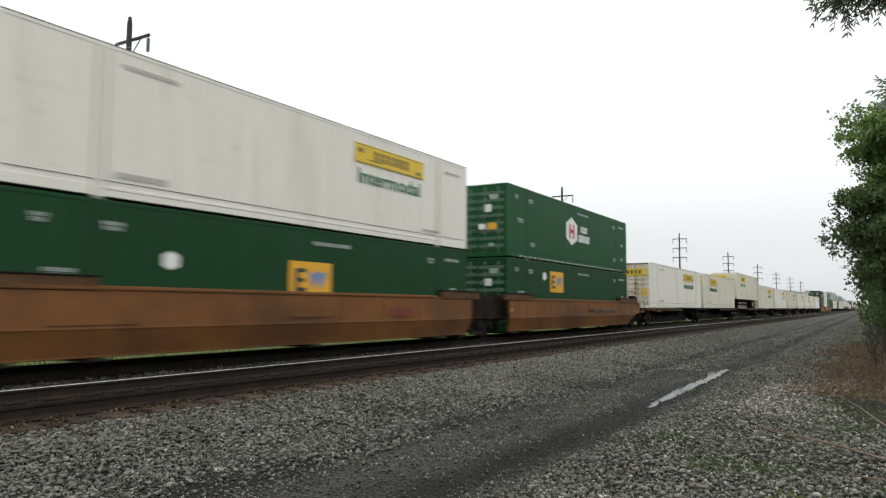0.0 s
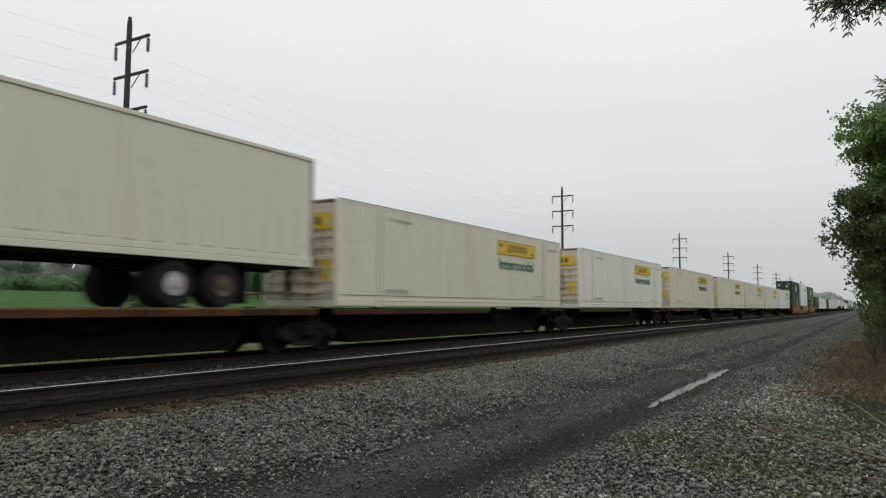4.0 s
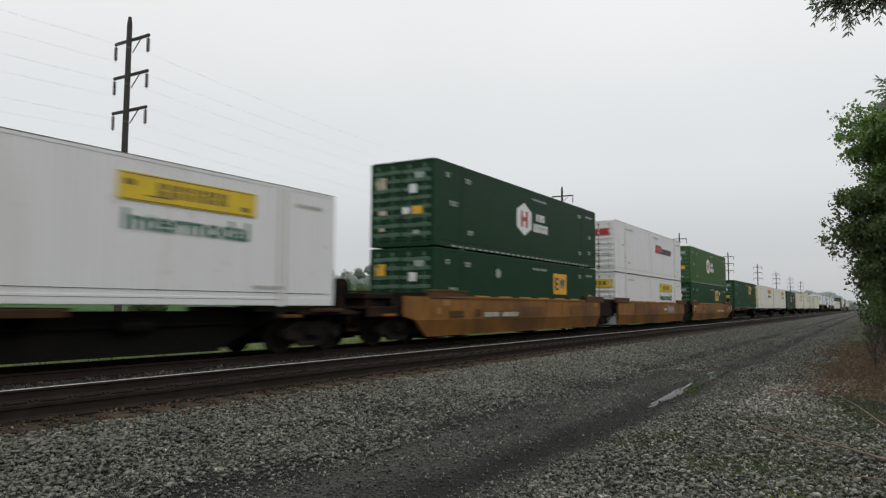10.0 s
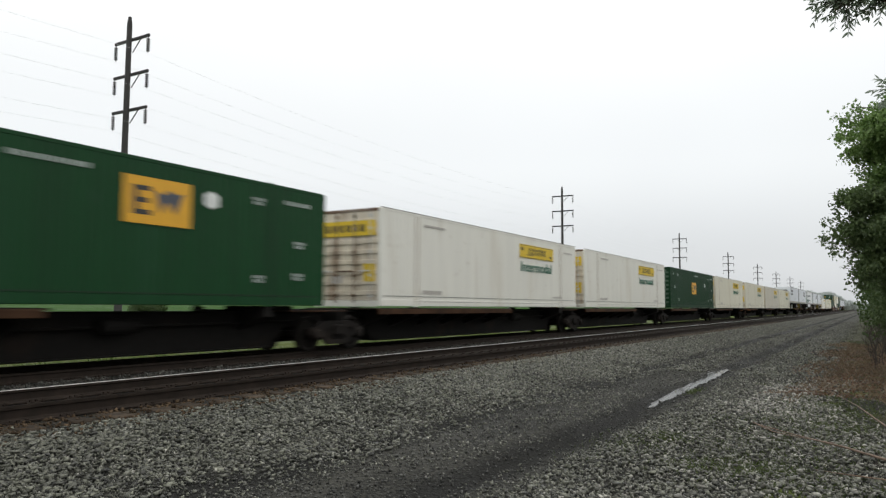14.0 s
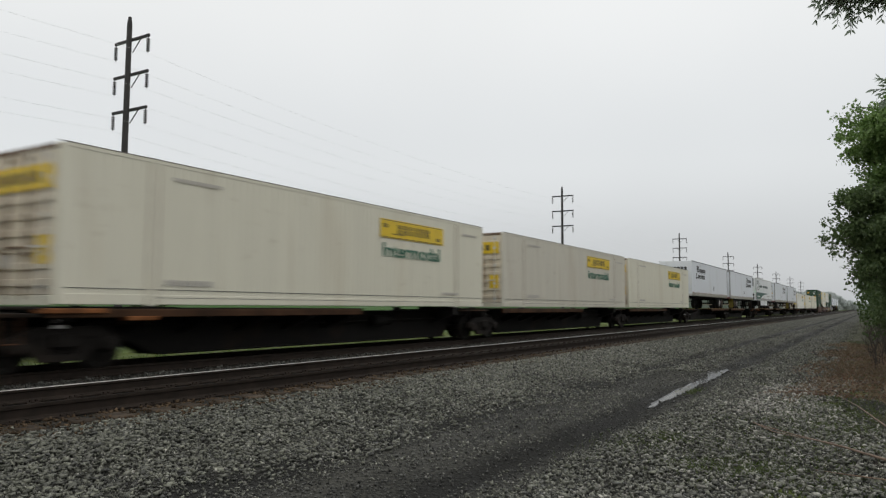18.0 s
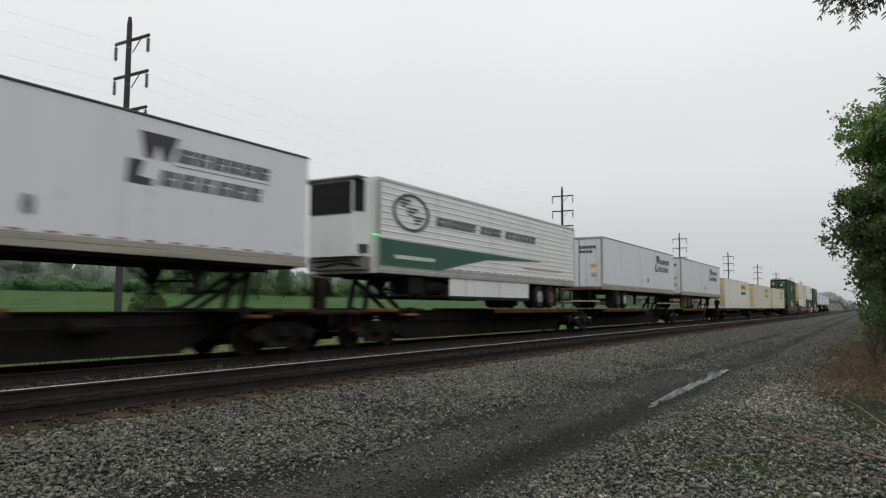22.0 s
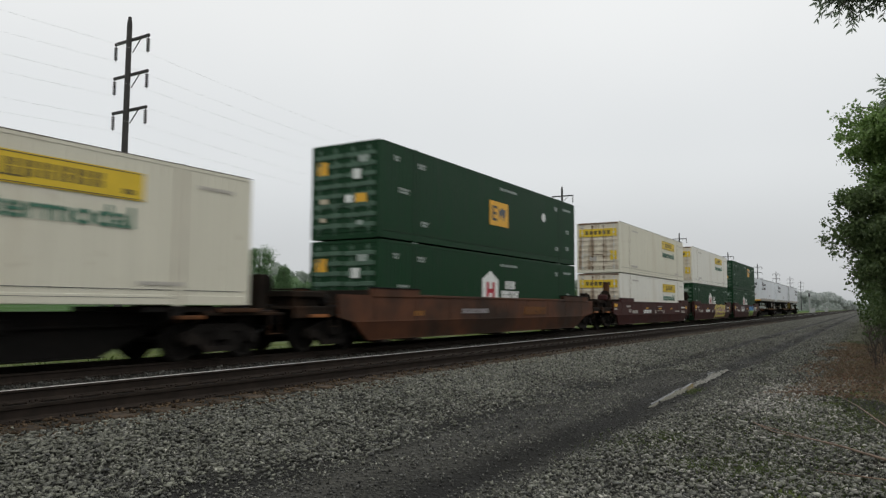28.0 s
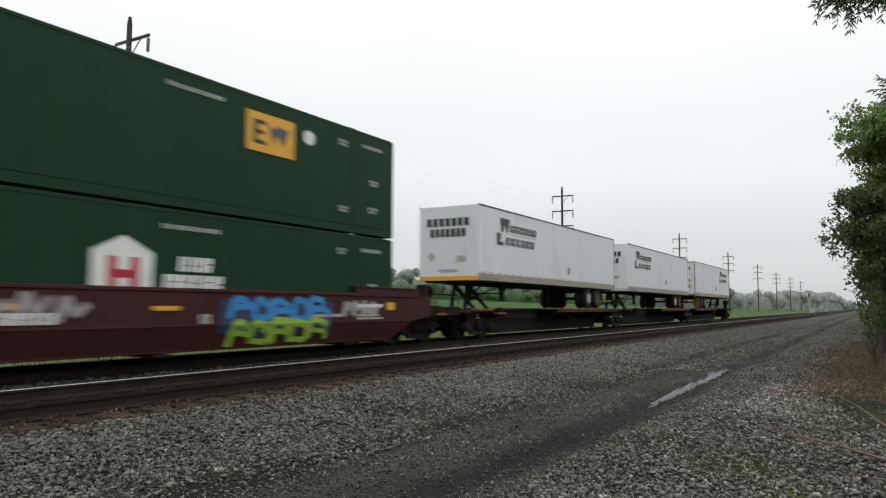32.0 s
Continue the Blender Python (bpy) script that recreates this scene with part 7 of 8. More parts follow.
        if s < 0:
            part("machinery_hood", Geo().box(-1.1, 1.15, h0, h1, 1.30, 1.47, 0.03).box(-0.95, 1.0, h0 + 0.2, h1 - 0.15, 1.07, 1.31, 0.02), M_DECK2, deck, "low grimy machinery cover")
            if paint == M_MAROON:
                stand = part("brake_stand", Geo().box(1.0, 1.28, -H - 2.25, -H - 1.97, 1.46, 2.45, 0.02), M_DECK, deck, "rusty brown brake stand")
                part("brake_wheel", Geo().lathe([(0.26, -0.02), (0.29, 0.0), (0.26, 0.02)], (1.14, -H - 2.3, 1.72), 1, 18), M_DECK2, stand)
                part("brake_lever", Geo().bar((1.14, -H - 2.2, 2.43), (1.0, -H - 2.9, 2.40), 0.035, 0.035), M_BLACK, stand)
                part("brake_box", Geo().box(0.8, 1.3, -H - 2.6, -H - 1.75, 1.46, 1.78, 0.05), M_MAROON, deck)
        else:
            part("equipment_box", Geo().box(-0.9, 0.6, h0 + 0.1, h0 + 0.9, 1.08, 1.4, 0.03), M_DECK2, deck)
            rusty = paint == M_TAN
            y0, top = (H + 1.45, 2.1) if rusty else (H + 2.15, 1.8)
            stand = part("brake_stand", Geo().box(0.75, 1.05, y0, y0 + 0.35, 1.07, top, 0.02), M_RUSTR if rusty else M_DECK2, deck, "rusty brake stand" if rusty else "grimy brake stand")
            part("brake_wheel", Geo().lathe([(0.24, -0.02), (0.27, 0.0), (0.24, 0.02)], (0.9, y0 + 0.42, top - 0.25), 1, 18), M_BLACK, stand)
            if rusty:
                tank = part("air_tank", Geo().lathe([(0.06, -0.42), (0.13, -0.38), (0.155, -0.3), (0.155, 0.3), (0.13, 0.38), (0.06, 0.42)], (0.75, H + 0.78, 1.8), 1, 16), M_RUSTR, deck, "rust-red air tank")
                for dy in (0.5, 1.06):
                    part("bracket", Geo().box(0.62, 0.88, H + dy - 0.03, H + dy + 0.03, 1.07, 1.68, 0.008), M_DECK2, tank)
    if post:
        stand = part("brake_stand", Geo().box(0.95, 1.3, b - 0.7, b - 0.4, 1.0, 2.3, 0.02), M_DECK2, car)
        part("brake_wheel", Geo().lathe([(0.24, -0.02), (0.27, 0.0), (0.24, 0.02)], (1.12, b - 0.33, 1.95), 1, 18), M_BLACK, stand)
    X = 1.507
    for i, mk in enumerate(marks):
        kind, u0, u1, z0, z1, mat = mk
        if kind == "bars":
            part("number_mark", word_bars(u0, u1, z0, z1, max(2, int((u1 - u0) / (z1 - z0) / 0.75)), seed + i, X, lean=0.02 if z1 - z0 > 0.15 else 0.0, fill=0.8), mat, car)
        elif kind == "plate":
            part("painted_patch", plate(u0, u1, z0, z1, 0.003, X - 0.002), mat, car)
        elif kind == "label":
            pl = part("number_panel", plate(u0, u1, z0, z1, 0.003, X - 0.003), M_DGREY, car)
            part("number_mark", word_bars(u0 + 0.08, u0 + (u1 - u0) * 0.42, z0 + 0.045, z1 - 0.045, 4, seed, X, fill=0.9), mat or M_PALE, pl)
            part("number_mark", word_bars(u0 + (u1 - u0) * 0.5, u1 - 0.08, z0 + 0.045, z1 - 0.045, 6, seed + 1, X, fill=0.9), mat or M_PALE, pl)
        elif kind == "graffiti":
            graffiti(car, mat, u0, u1, z0, z1, X, seed + i)
    return car, a, b


def trailer(body, label, front_near, deco, skirt, flap=True, name="semi_trailer"):
    """A road trailer with a tandem axle; local y runs from the leading end, z = 0 under the tyres."""
    t = tagged(new(name), label, "trailer", "road trailers on the freight train")
    z0, z1 = 1.03, 3.87
    H = CL / 2 - 0.02
    f = -1 if front_near else 1          # towards the trailer's own front
    if deco == "reefer":
        def ribbed():
            pts = [(HX, z0)]
            z = z0 + 0.1
            while z < z1 - 0.12:
                pts += [(HX, z), (HX + 0.013, z + 0.014), (HX + 0.013, z + 0.04), (HX, z + 0.055)]
                z += 0.19
            pts += [(HX, z1), (-HX, z1), (-HX, z0)]
            return Geo().prism(pts, -H, H, axis=1)
        part("body", ribbed, body, t, key="reefer_body")
    elif deco == "yellow":
        part("body", lambda: Geo().prism([(x, y) for x, y in [(HX - 0.01, -H + 0.03), (HX - 0.01, H - 0.03), (-HX + 0.01, H - 0.03), (-HX + 0.01, -H + 0.03)]], z0 + 0.1, z1 - 0.02, axis=2), body, t, key="jb_body")
        for k in range(27):
            yk = -H + 0.5 + k * (2 * H - 1) / 26
            part("wall_post", lambda: Geo().box(HX - 0.012, HX - 0.004, -0.05, 0.05, z0 + 0.12, z1 - 0.1, 0.002), body, t, at=pose(0, yk, 0), key="jbpost")
    else:
        part("body", lambda: Geo().box(-HX, HX, -H, H, z0 + 0.1, z1 - 0.02, 0.012), body, t, key="van_body")
    for s in (1, -1):
        x0, x1 = (HX - 0.03, HX + 0.022) if s > 0 else (-HX - 0.022, -HX + 0.03)
        part("top_rail", lambda: Geo().box(x0, x1, -H - 0.01, H + 0.01, z1 - (0.055 if deco == "van" else 0.10), z1, 0.012), M_DGREY if deco == "van" else (M_ALU if deco != "yellow" else body), t, key=("trail", s, deco))
        part("bottom_rail", lambda: Geo().box(x0, x1, -H - 0.005, H + 0.005, z0, z0 + 0.14, 0.012).box(x0, x1 - 0.006 * s, -H, H, z0 + 0.145, z0 + 0.27, 0.006), (M_GREYM if deco == "reefer" else M_DIRTY) if deco != "yellow" else body, t, key=("brail", s, deco))
    part("floor_frame", lambda: Geo().box(-HX + 0.1, HX - 0.1, -H + 0.3, H - 0.3, z0 - 0.06, z0 + 0.02).box(-0.5, -0.38, -H + 0.6, H - 0.6, z0 - 0.14, z0).box(0.38, 0.5, -H + 0.6, H - 0.6, z0 - 0.14, z0), M_BLACK, t, key="floor_frame")
    rear = -f * H
    lo, hi = sorted((rear - f * 0.03, rear))
    for s in (1, -1):
        x0, x1 = (0.012, HX - 0.09) if s > 0 else (-HX + 0.09, -0.012)
        door = part("rear_door", lambda: Geo().box(x0, x1, lo, hi, z0 + 0.17, z1 - 0.14, 0.01), body, t, key=("rdoor", s, f, body.name))
        for k in (0.3, 0.8):
            xr = s * (0.05 + k * (HX - 0.15))
            rod = Geo().tube([(xr, rear - f * 0.05, z0 + 0.1), (xr, rear - f * 0.05, z1 - 0.1)], 0.018, 6)
            for zz in (1.5, 2.3, 3.1):
                lo2, hi2 = sorted((rear - f * 0.028, rear - f * 0.06))
                rod.box(xr - 0.05, xr + 0.05, lo2, hi2, zz, zz + 0.08)
            part("lock_rod", rod, M_ALU, door, key=("trod", s, f, k))
    lo2, hi2 = sorted((rear - f * 0.045, rear + f * 0.08))
    part("rear_frame", lambda: Geo().box(-HX - 0.01, -HX + 0.09, lo2, hi2, z0, z1, 0.01).box(HX - 0.09, HX + 0.01, lo2, hi2, z0, z1, 0.01).box(-HX, HX, lo2, hi2, z1 - 0.13, z1 - 0.004, 0.01).box(-HX, HX, lo2, hi2, z0 - 0.02, z0 + 0.16, 0.01), M_GREYM, t, key=("rframe", f))
    part("rear_bumper", lambda: Geo().box(-1.1, 1.1, min(rear, rear + f * 0.1), max(rear, rear + f * 0.1), 0.36, 0.43, 0.01), M_BLACK if deco == "reefer" else M_PALE, t, "black rear guard bar" if deco == "reefer" else "pale rear guard bar", key=("bumper", f, deco == "reefer"))
    part("guard_post", lambda: Geo().box(-0.6, -0.52, min(rear, rear + f * 0.1), max(rear, rear + f * 0.1), 0.4, 1.02).box(0.52, 0.6, min(rear, rear + f * 0.1), max(rear, rear + f * 0.1), 0.4, 1.02), M_BLACK, t, key=("guard_post", f))
    for s in (1, -1):
        lo3, hi3 = sorted((rear - f * 0.046, rear - f * 0.055))
        part("tail_lamp", lambda: Geo().box(s * 1.0 - 0.14, s * 1.0 + 0.14, lo3, hi3, z0 + 0.03, z0 + 0.12), M_REDREF, t, key=("tail", s, f))
    def tape_geo():
        g = Geo()
        for k in range(24):
            y = -H + 0.2 + k * (2 * H - 0.4) / 24
            g.box(HX + 0.014, HX + 0.018, y, y + 0.28, z0 + 0.288, z0 + 0.32)
        return g
    part("reflective_tape", tape_geo, M_REDREF if deco != "yellow" else M_GREY, t, "red reflective tape", key=("tape", deco == "yellow"))
    # running gear
    axles = (rear + f * 2.84, rear + f * 4.13)
    frame_ = part("slider_frame", Geo().box(-0.55, -0.43, min(axles) - 0.8, max(axles) + 0.8, 0.8, 0.98, 0.01).box(0.43, 0.55, min(axles) - 0.8, max(axles) + 0.8, 0.8, 0.98, 0.01).box(-0.5, 0.5, min(axles) - 0.7, min(axles) - 0.6, 0.8, 0.95).box(-0.5, 0.5, max(axles) + 0.6, max(axles) + 0.7, 0.8, 0.95), M_BLACK, t)
    for ia, y in enumerate(axles):
        part("axle", lambda: Geo().lathe([(0.065, -1.1), (0.065, 1.1)], (0, 0, 0.5), 0, 10), M_BLACK, t, at=pose(0, y, 0), key="taxle")
        for s in (1, -1):
            for d in (0.0, 0.34):
                xc = s * (1.12 - d)
                wh = part("wheel", lambda: Geo().lathe([(0.24, -0.12), (0.3, -0.135), (0.44, -0.14), (0.49, -0.10), (0.505, 0.0), (0.49, 0.10), (0.44, 0.14), (0.3, 0.135), (0.24, 0.12)], (xc, 0, 0.505), 0, 24), M_TYRE, t, "black truck tyre", at=pose(0, y, 0), key=("tyre", xc), smooth=True)
                if d == 0.0:
                    part("rim", lambda: Geo().lathe([(0.02, 0.19 * s), (0.09, 0.185 * s), (0.11, 0.15 * s), (0.19, 0.135 * s), (0.24, 0.145 * s), (0.25, 0.15 * s), (0.255, 0.14 * s), (0.25, 0.12 * s)], (xc, 0, 0.505), 0, 20), M_RIM if ia else M_RIM2, wh, "pale painted wheel rim" if ia else "rusty wheel rim", key=("rim", s), smooth=True)
    for s in (1, -1):
        part("mud_flap", lambda: Geo().box(s * 0.98 - 0.22, s * 0.98 + 0.22, rear + f * 2.1 - 0.01, rear + f * 2.1 + 0.01, 0.1, 1.0), M_FLAP if deco == "van" and flap and s > 0 else M_TYRE, t, "grimy yellow mud flap" if deco == "van" and flap and s > 0 else "", key=("flap", s, f))
    ly = f * (H - 3.0)
    def legs():
        g = Geo()
        for s in (1, -1):
            g.box(s * 0.75 - 0.07, s * 0.75 + 0.07, ly - 0.07, ly + 0.07, 0.32, 1.0, 0.01).box(s * 0.75 - 0.12, s * 0.75 + 0.12, ly - 0.12, ly + 0.12, 0.29, 0.33)
            g.bar((s * 0.75, ly, 0.5), (s * 0.6, ly - f * 0.9, 1.0), 0.05, 0.05)
            g.prism([(ly - 0.38, 1.0), (ly - 0.10, 0.6), (ly + 0.10, 0.6), (ly + 0.38, 1.0)], s * 0.75 - 0.045, s * 0.75 + 0.045)
        g.bar((-0.75, ly, 0.6), (0.75, ly, 0.6), 0.05, 0.05).bar((-0.75, ly, 0.4), (0.75, ly, 0.9), 0.04, 0.04)
        return g
    part("landing_gear", legs, M_BLACK, t, key=("legs", f))
    part("side_underbeam", Geo().bar((0.9, ly - f * 0.4, 0.98), (0.9, axles[1] + f * 1.4, 0.98), 0.05, 0.1), M_BLACK, t)
    X = HX + 0.004 if deco != "reefer" else HX + 0.014
    near = -CL / 2
    if deco == "yellow":
        u0 = 2.8
        sign = part("sign_panel", plate(u0, u0 + 3.55, 2.95, 3.52, 0.004, X), M_YELLOW, t, "yellow sign panel")
        part("sign_mark", word_bars(u0 + 0.85, u0 + 2.75, 3.09, 3.38, 6, 3, X + 0.004, fill=0.74, lean=0.05), M_OLIVE, sign)
        word = new("lettering", text_mesh("Intermodal", 3.25, 0.42, M_GINK))
        word.parent = t
        word.matrix_basis = pose(X + 0.003, near + u0 + 0.15, 2.42)
        ribs = Geo()
        lo4, hi4 = sorted((f * H, f * (H + 0.02)))
        for zz in np.linspace(1.4, 3.5, 9):
            ribs.box(-1.15, 1.15, lo4, hi4, zz, zz + 0.1, 0.008)
        part("front_rib", ribs, body, t)
        part("front_label", Geo().box(-0.9, 0.3, f * (H + 0.03) - 0.008, f * (H + 0.03) + 0.008, 3.3, 3.6), M_YELLOW, t)
        part("number_mark", word_bars(2.3, 3.5, 1.42, 1.52, 10, 4, X), M_GREY, t)
    if deco == "van":
        u0 = 1.45 if front_near else 10.9
        part("logo", Geo().prism([(near + u0 + 0.02, 2.44), (near + u0 + 0.62, 2.44), (near + u0 + 0.62, 2.58), (near + u0 + 0.3, 2.6), (near + u0 + 0.42, 2.92), (near + u0 + 0.05, 2.92)], X, X + 0.004), M_INK, t, "black emblem")
        part("logo", Geo().prism([(near + u0 + 0.3, 3.52), (near + u0 + 0.42, 2.98), (near + u0 + 0.6, 2.98), (near + u0 + 0.74, 3.3), (near + u0 + 0.85, 2.98), (near + u0 + 1.0, 2.98), (near + u0 + 1.22, 3.52)], X, X + 0.004), M_INK, t, "black emblem")
        part("logo", word_bars(u0 + 1.15, u0 + 3.8, 3.02, 3.32, 6, 2, X, fill=0.86, lean=0.22), M_INK, t, "black logo bars")
        part("logo", word_bars(u0 + 0.72, u0 + 3.6, 2.48, 2.80, 6, 3, X, fill=0.86, lean=0.22), M_INK, t, "black logo bars")
        part("logo", plate(u0 + 1.1, u0 + 3.85, 2.93, 2.945, 0.003, X), M_INK, t)
        part("vent", Geo().prism([(near + 9.0, 1.62), (near + 9.14, 1.62), (near + 9.18, 1.78), (near + 9.14, 1.94), (near + 9.0, 1.94), (near + 8.96, 1.78)], X, X + 0.03), M_VENT, t)
        yf = f * H
        lo5, hi5 = sorted((yf + f * 0.012, yf + f * 0.018))
        fm = Geo()
        for j, (zz, w, n) in enumerate(((3.08, 1.9, 7), (2.68, 1.6, 7))):
            for k in range(n):
                fm.box(-w / 2 + k * w / n, -w / 2 + (k + 0.75) * w / n, lo5, hi5, zz, zz + 0.3)
        part("front_mark", fm, M_INK, t, "black logo bars", key=("wfront", f))
        part("front_mark", lambda: Geo().prism([(-0.75, 1.75), (-0.57, 1.93), (-0.75, 2.11), (-0.93, 1.75 + 0.18)], lo5, hi5, axis=1), M_GREY, t, key=("wdia", f))
        part("front_fitting", lambda: Geo().box(0.35, 0.75, lo5, hi5 + 0.02, 1.75, 1.95).box(-0.4, 0.4, lo5, hi5 + 0.02, 1.35, 1.45), M_GREY, t, key=("wfit", f))
        part("front_skirt", lambda: Geo().box(-HX, HX, lo5 - 0.004, hi5, z0, z0 + 0.16), skirt, t, key=("wsk", f))
        rm = Geo()
        lo6, hi6 = sorted((rear - f * 0.03, rear - f * 0.036))
        for zz, n_ in ((3.22, 5), (2.98, 4)):
            for k in range(n_):
                rm.box(0.02 + k * 0.19, 0.17 + k * 0.19, lo6, hi6, zz, zz + 0.17)
        part("rear_mark", rm, M_INK, t, key=("wrm", f))
        for k, (x0_, x1_, za, zb) in enumerate(((-1.0, -0.7, 2.2, 2.34), (-1.0, -0.68, 1.7, 1.92), (0.66, 1.0, 1.68, 1.92))):
            part("door_label", lambda: Geo().box(x0_, x1_, lo6, hi6, za, zb), M_GREY, t, key=("wdl", f, k))
        part("door_joint", lambda: Geo().box(-0.03, 0.03, lo6, hi6, z0 + 0.17, z1 - 0.14), M_VENT, t, key=("wdj", f))
        lo7, hi7 = sorted((rear - f * 0.046, rear - f * 0.052))
        part("rear_sill", lambda: Geo().box(-HX + 0.02, HX - 0.02, lo7, hi7, z0 - 0.015, z0 + 0.12), M_RSILL, t, "dark red rear sill", key=("wsill", f))
        stripe = Geo()
        for k in range(7):
            stripe.box(-1.15 + k * 0.33, -0.99 + k * 0.33, min(rear - f * 0.046, rear - f * 0.05), max(rear - f * 0.046, rear - f * 0.05), z0 + 0.125, z0 + 0.155)
        part("reflective_tape", stripe, M_REDREF, t, key=("wtape", f))
        part("rear_label", lambda: Geo().box(0.62, 1.0, lo6, hi6, 2.2, 2.4), M_ORANGE, t, key=("wrl", f))
    if deco == "reefer":
        part("stripe", Geo().prism([(near + 0.1, 1.26), (near + 3.5, 1.24), (near + 5.0, 1.5), (near + 7.0, 1.8), (near + 12.0, 2.0), (near + 12.0, 2.03), (near + 0.1, 2.06)], X, X + 0.004), M_STRIPE, t, "dark green tapering stripe")
        ring_v, ring_f, m = [], [], 32
        for k in range(m):
            c_, s_ = math.cos(2 * math.pi * k / m), math.sin(2 * math.pi * k / m)
            for r_, x_ in ((0.5, X), (0.6, X), (0.6, X + 0.004), (0.5, X + 0.004)):
                ring_v.append((x_, near + 1.8 + r_ * 1.75 * c_, 2.97 + r_ * s_))
        for k in range(m):
            p, q = 4 * k, 4 * ((k + 1) % m)
            ring_f += [(p + e, p + (e + 1) % 4, q + (e + 1) % 4, q + e) for e in range(4)]
        rings = Geo().add(ring_v, ring_f)
        part("emblem", rings, M_DINK, t, "green ring emblem")
        def stripes():
            g = Geo()
            for cu, cz in ((1.42, 3.22), (1.82, 2.98), (2.2, 2.74)):
                for j, (wd, dz) in enumerate(((0.62, 0.09), (0.46, -0.01), (0.28, -0.11))):
                    g.prism([(near + cu - 0.3 + 0.03 * j, cz + dz), (near + cu - 0.3 + 0.03 * j + wd, cz + dz), (near + cu - 0.27 + 0.03 * j + wd, cz + dz + 0.065), (near + cu - 0.27 + 0.03 * j, cz + dz + 0.065)], X, X + 0.004)
            return g
        part("emblem_mark", stripes, M_DINK, t, key="reefer_mark")
        for u0, u1, n in ((3.25, 6.0, 6), (6.35, 8.1, 4), (8.45, 11.4, 7)):
            part("logo", word_bars(u0, u1, 2.72, 3.02, n, n, X, fill=0.88, lean=0.25), M_DINK, t, "dark logo bars")
        part("number_mark", word_bars(0.9, 3.2, 1.5, 1.62, 16, 5, X + 0.004), M_WINK, t)
        part("side_skirt", Geo().box(HX - 0.06, HX - 0.02, near + 4.25, near + 10.8, 0.36, z0 + 0.02, 0.008), M_REEF, t, "dirty white aerodynamic skirt panel")
        for yk in (5.4, 8.1):
            part("skirt_joint", Geo().box(HX - 0.022, HX - 0.016, near + yk - 0.015, near + yk + 0.015, 0.42, z0), M_GREYM, t)
        part("side_skirt", Geo().box(-HX + 0.02, -HX + 0.06, near + 4.25, near + 10.8, 0.36, z0 + 0.02, 0.008), M_REEF, t)
        y0 = -H - 0.55
        unit = part("cooling_unit", Geo().prism([(-1.0, y0 + 0.16), (-0.82, y0), (0.82, y0), (1.0, y0 + 0.16), (1.08, -H - 0.02), (-1.08, -H - 0.02)], 1.5, 3.8, axis=2), M_REEF, t, "white front cooling unit")
        part("grille", Geo().prism([(-0.8, y0 - 0.02), (0.75, y0 - 0.02), (0.75, y0 + 0.01), (-0.8, y0 + 0.01)], 2.75, 3.7, axis=2), M_TYRE, unit, "black grille")
        part("grille", Geo().prism([(0.83, y0 - 0.008), (1.012, y0 + 0.15), (1.03, y0 + 0.26), (0.98, y0 + 0.28), (0.9, y0 + 0.1)], 2.8, 3.72, axis=2), M_TYRE, unit, "black grille")
        part("hood", Geo().box(-1.02, 1.02, y0 - 0.05, -H, 3.72, 3.85, 0.04), M_DGREY, unit)
        # a dark box before the front wall imitates the shade below the unit
        part("lower_recess", Geo().box(-1.06, 1.06, -H - 0.34, -H - 0.01, 1.1, 1.49, 0.03), M_VENT, unit, "dark box for the shade below the unit")
        part("pipe_run", Geo().tube([(-0.7, -H - 0.36, 1.2), (0.2, -H - 0.37, 1.32), (0.9, -H - 0.36, 1.22)], 0.03, 6).tube([(-0.9, -H - 0.36, 1.36), (0.5, -H - 0.37, 1.4), (0.95, -H - 0.3, 1.15)], 0.022, 6), M_BLACK, unit)
        part("front_post", Geo().box(HX - 0.05, HX + 0.018, -H - 0.012, -H + 0.14, z0 + 0.14, z1 - 0.1, 0.01), M_GREYM, t, "grey front corner post")
        part("control_box", Geo().box(0.86, 1.08, y0 + 0.1, y0 + 0.4, 1.6, 1.85, 0.01), M_DGREY, unit)
        part("status_lamp", Geo().box(HX + 0.004, HX + 0.03, near - 0.22, near + 0.05, 2.12, 2.15), M_GLOW, t, "small lit green status lamp")
        part("fuel_tank", Geo().lathe([(0.2, -0.6), (0.28, -0.55), (0.28, 0.55), (0.2, 0.6)], (0.85, near + 3.6, 0.72), 1, 14), M_BLACK, t)
        part("tool_box", Geo().box(0.55, 1.18, near + 1.9, near + 2.8, 0.45, 1.0, 0.02), M_BLACK, t)
        for s in (1, -1):
            part("skirt_edge", Geo().box(s * (HX - 0.04) - 0.03, s * (HX - 0.04) + 0.03, near + 4.25, near + 10.8, 0.30, 0.42, 0.01), M_TYRE, t, "black rubber skirt edge")
        part("number_mark", word_bars(10.2, 14.5, 1.62, 1.70, 22, 6, X), M_GREY, t)
    return t


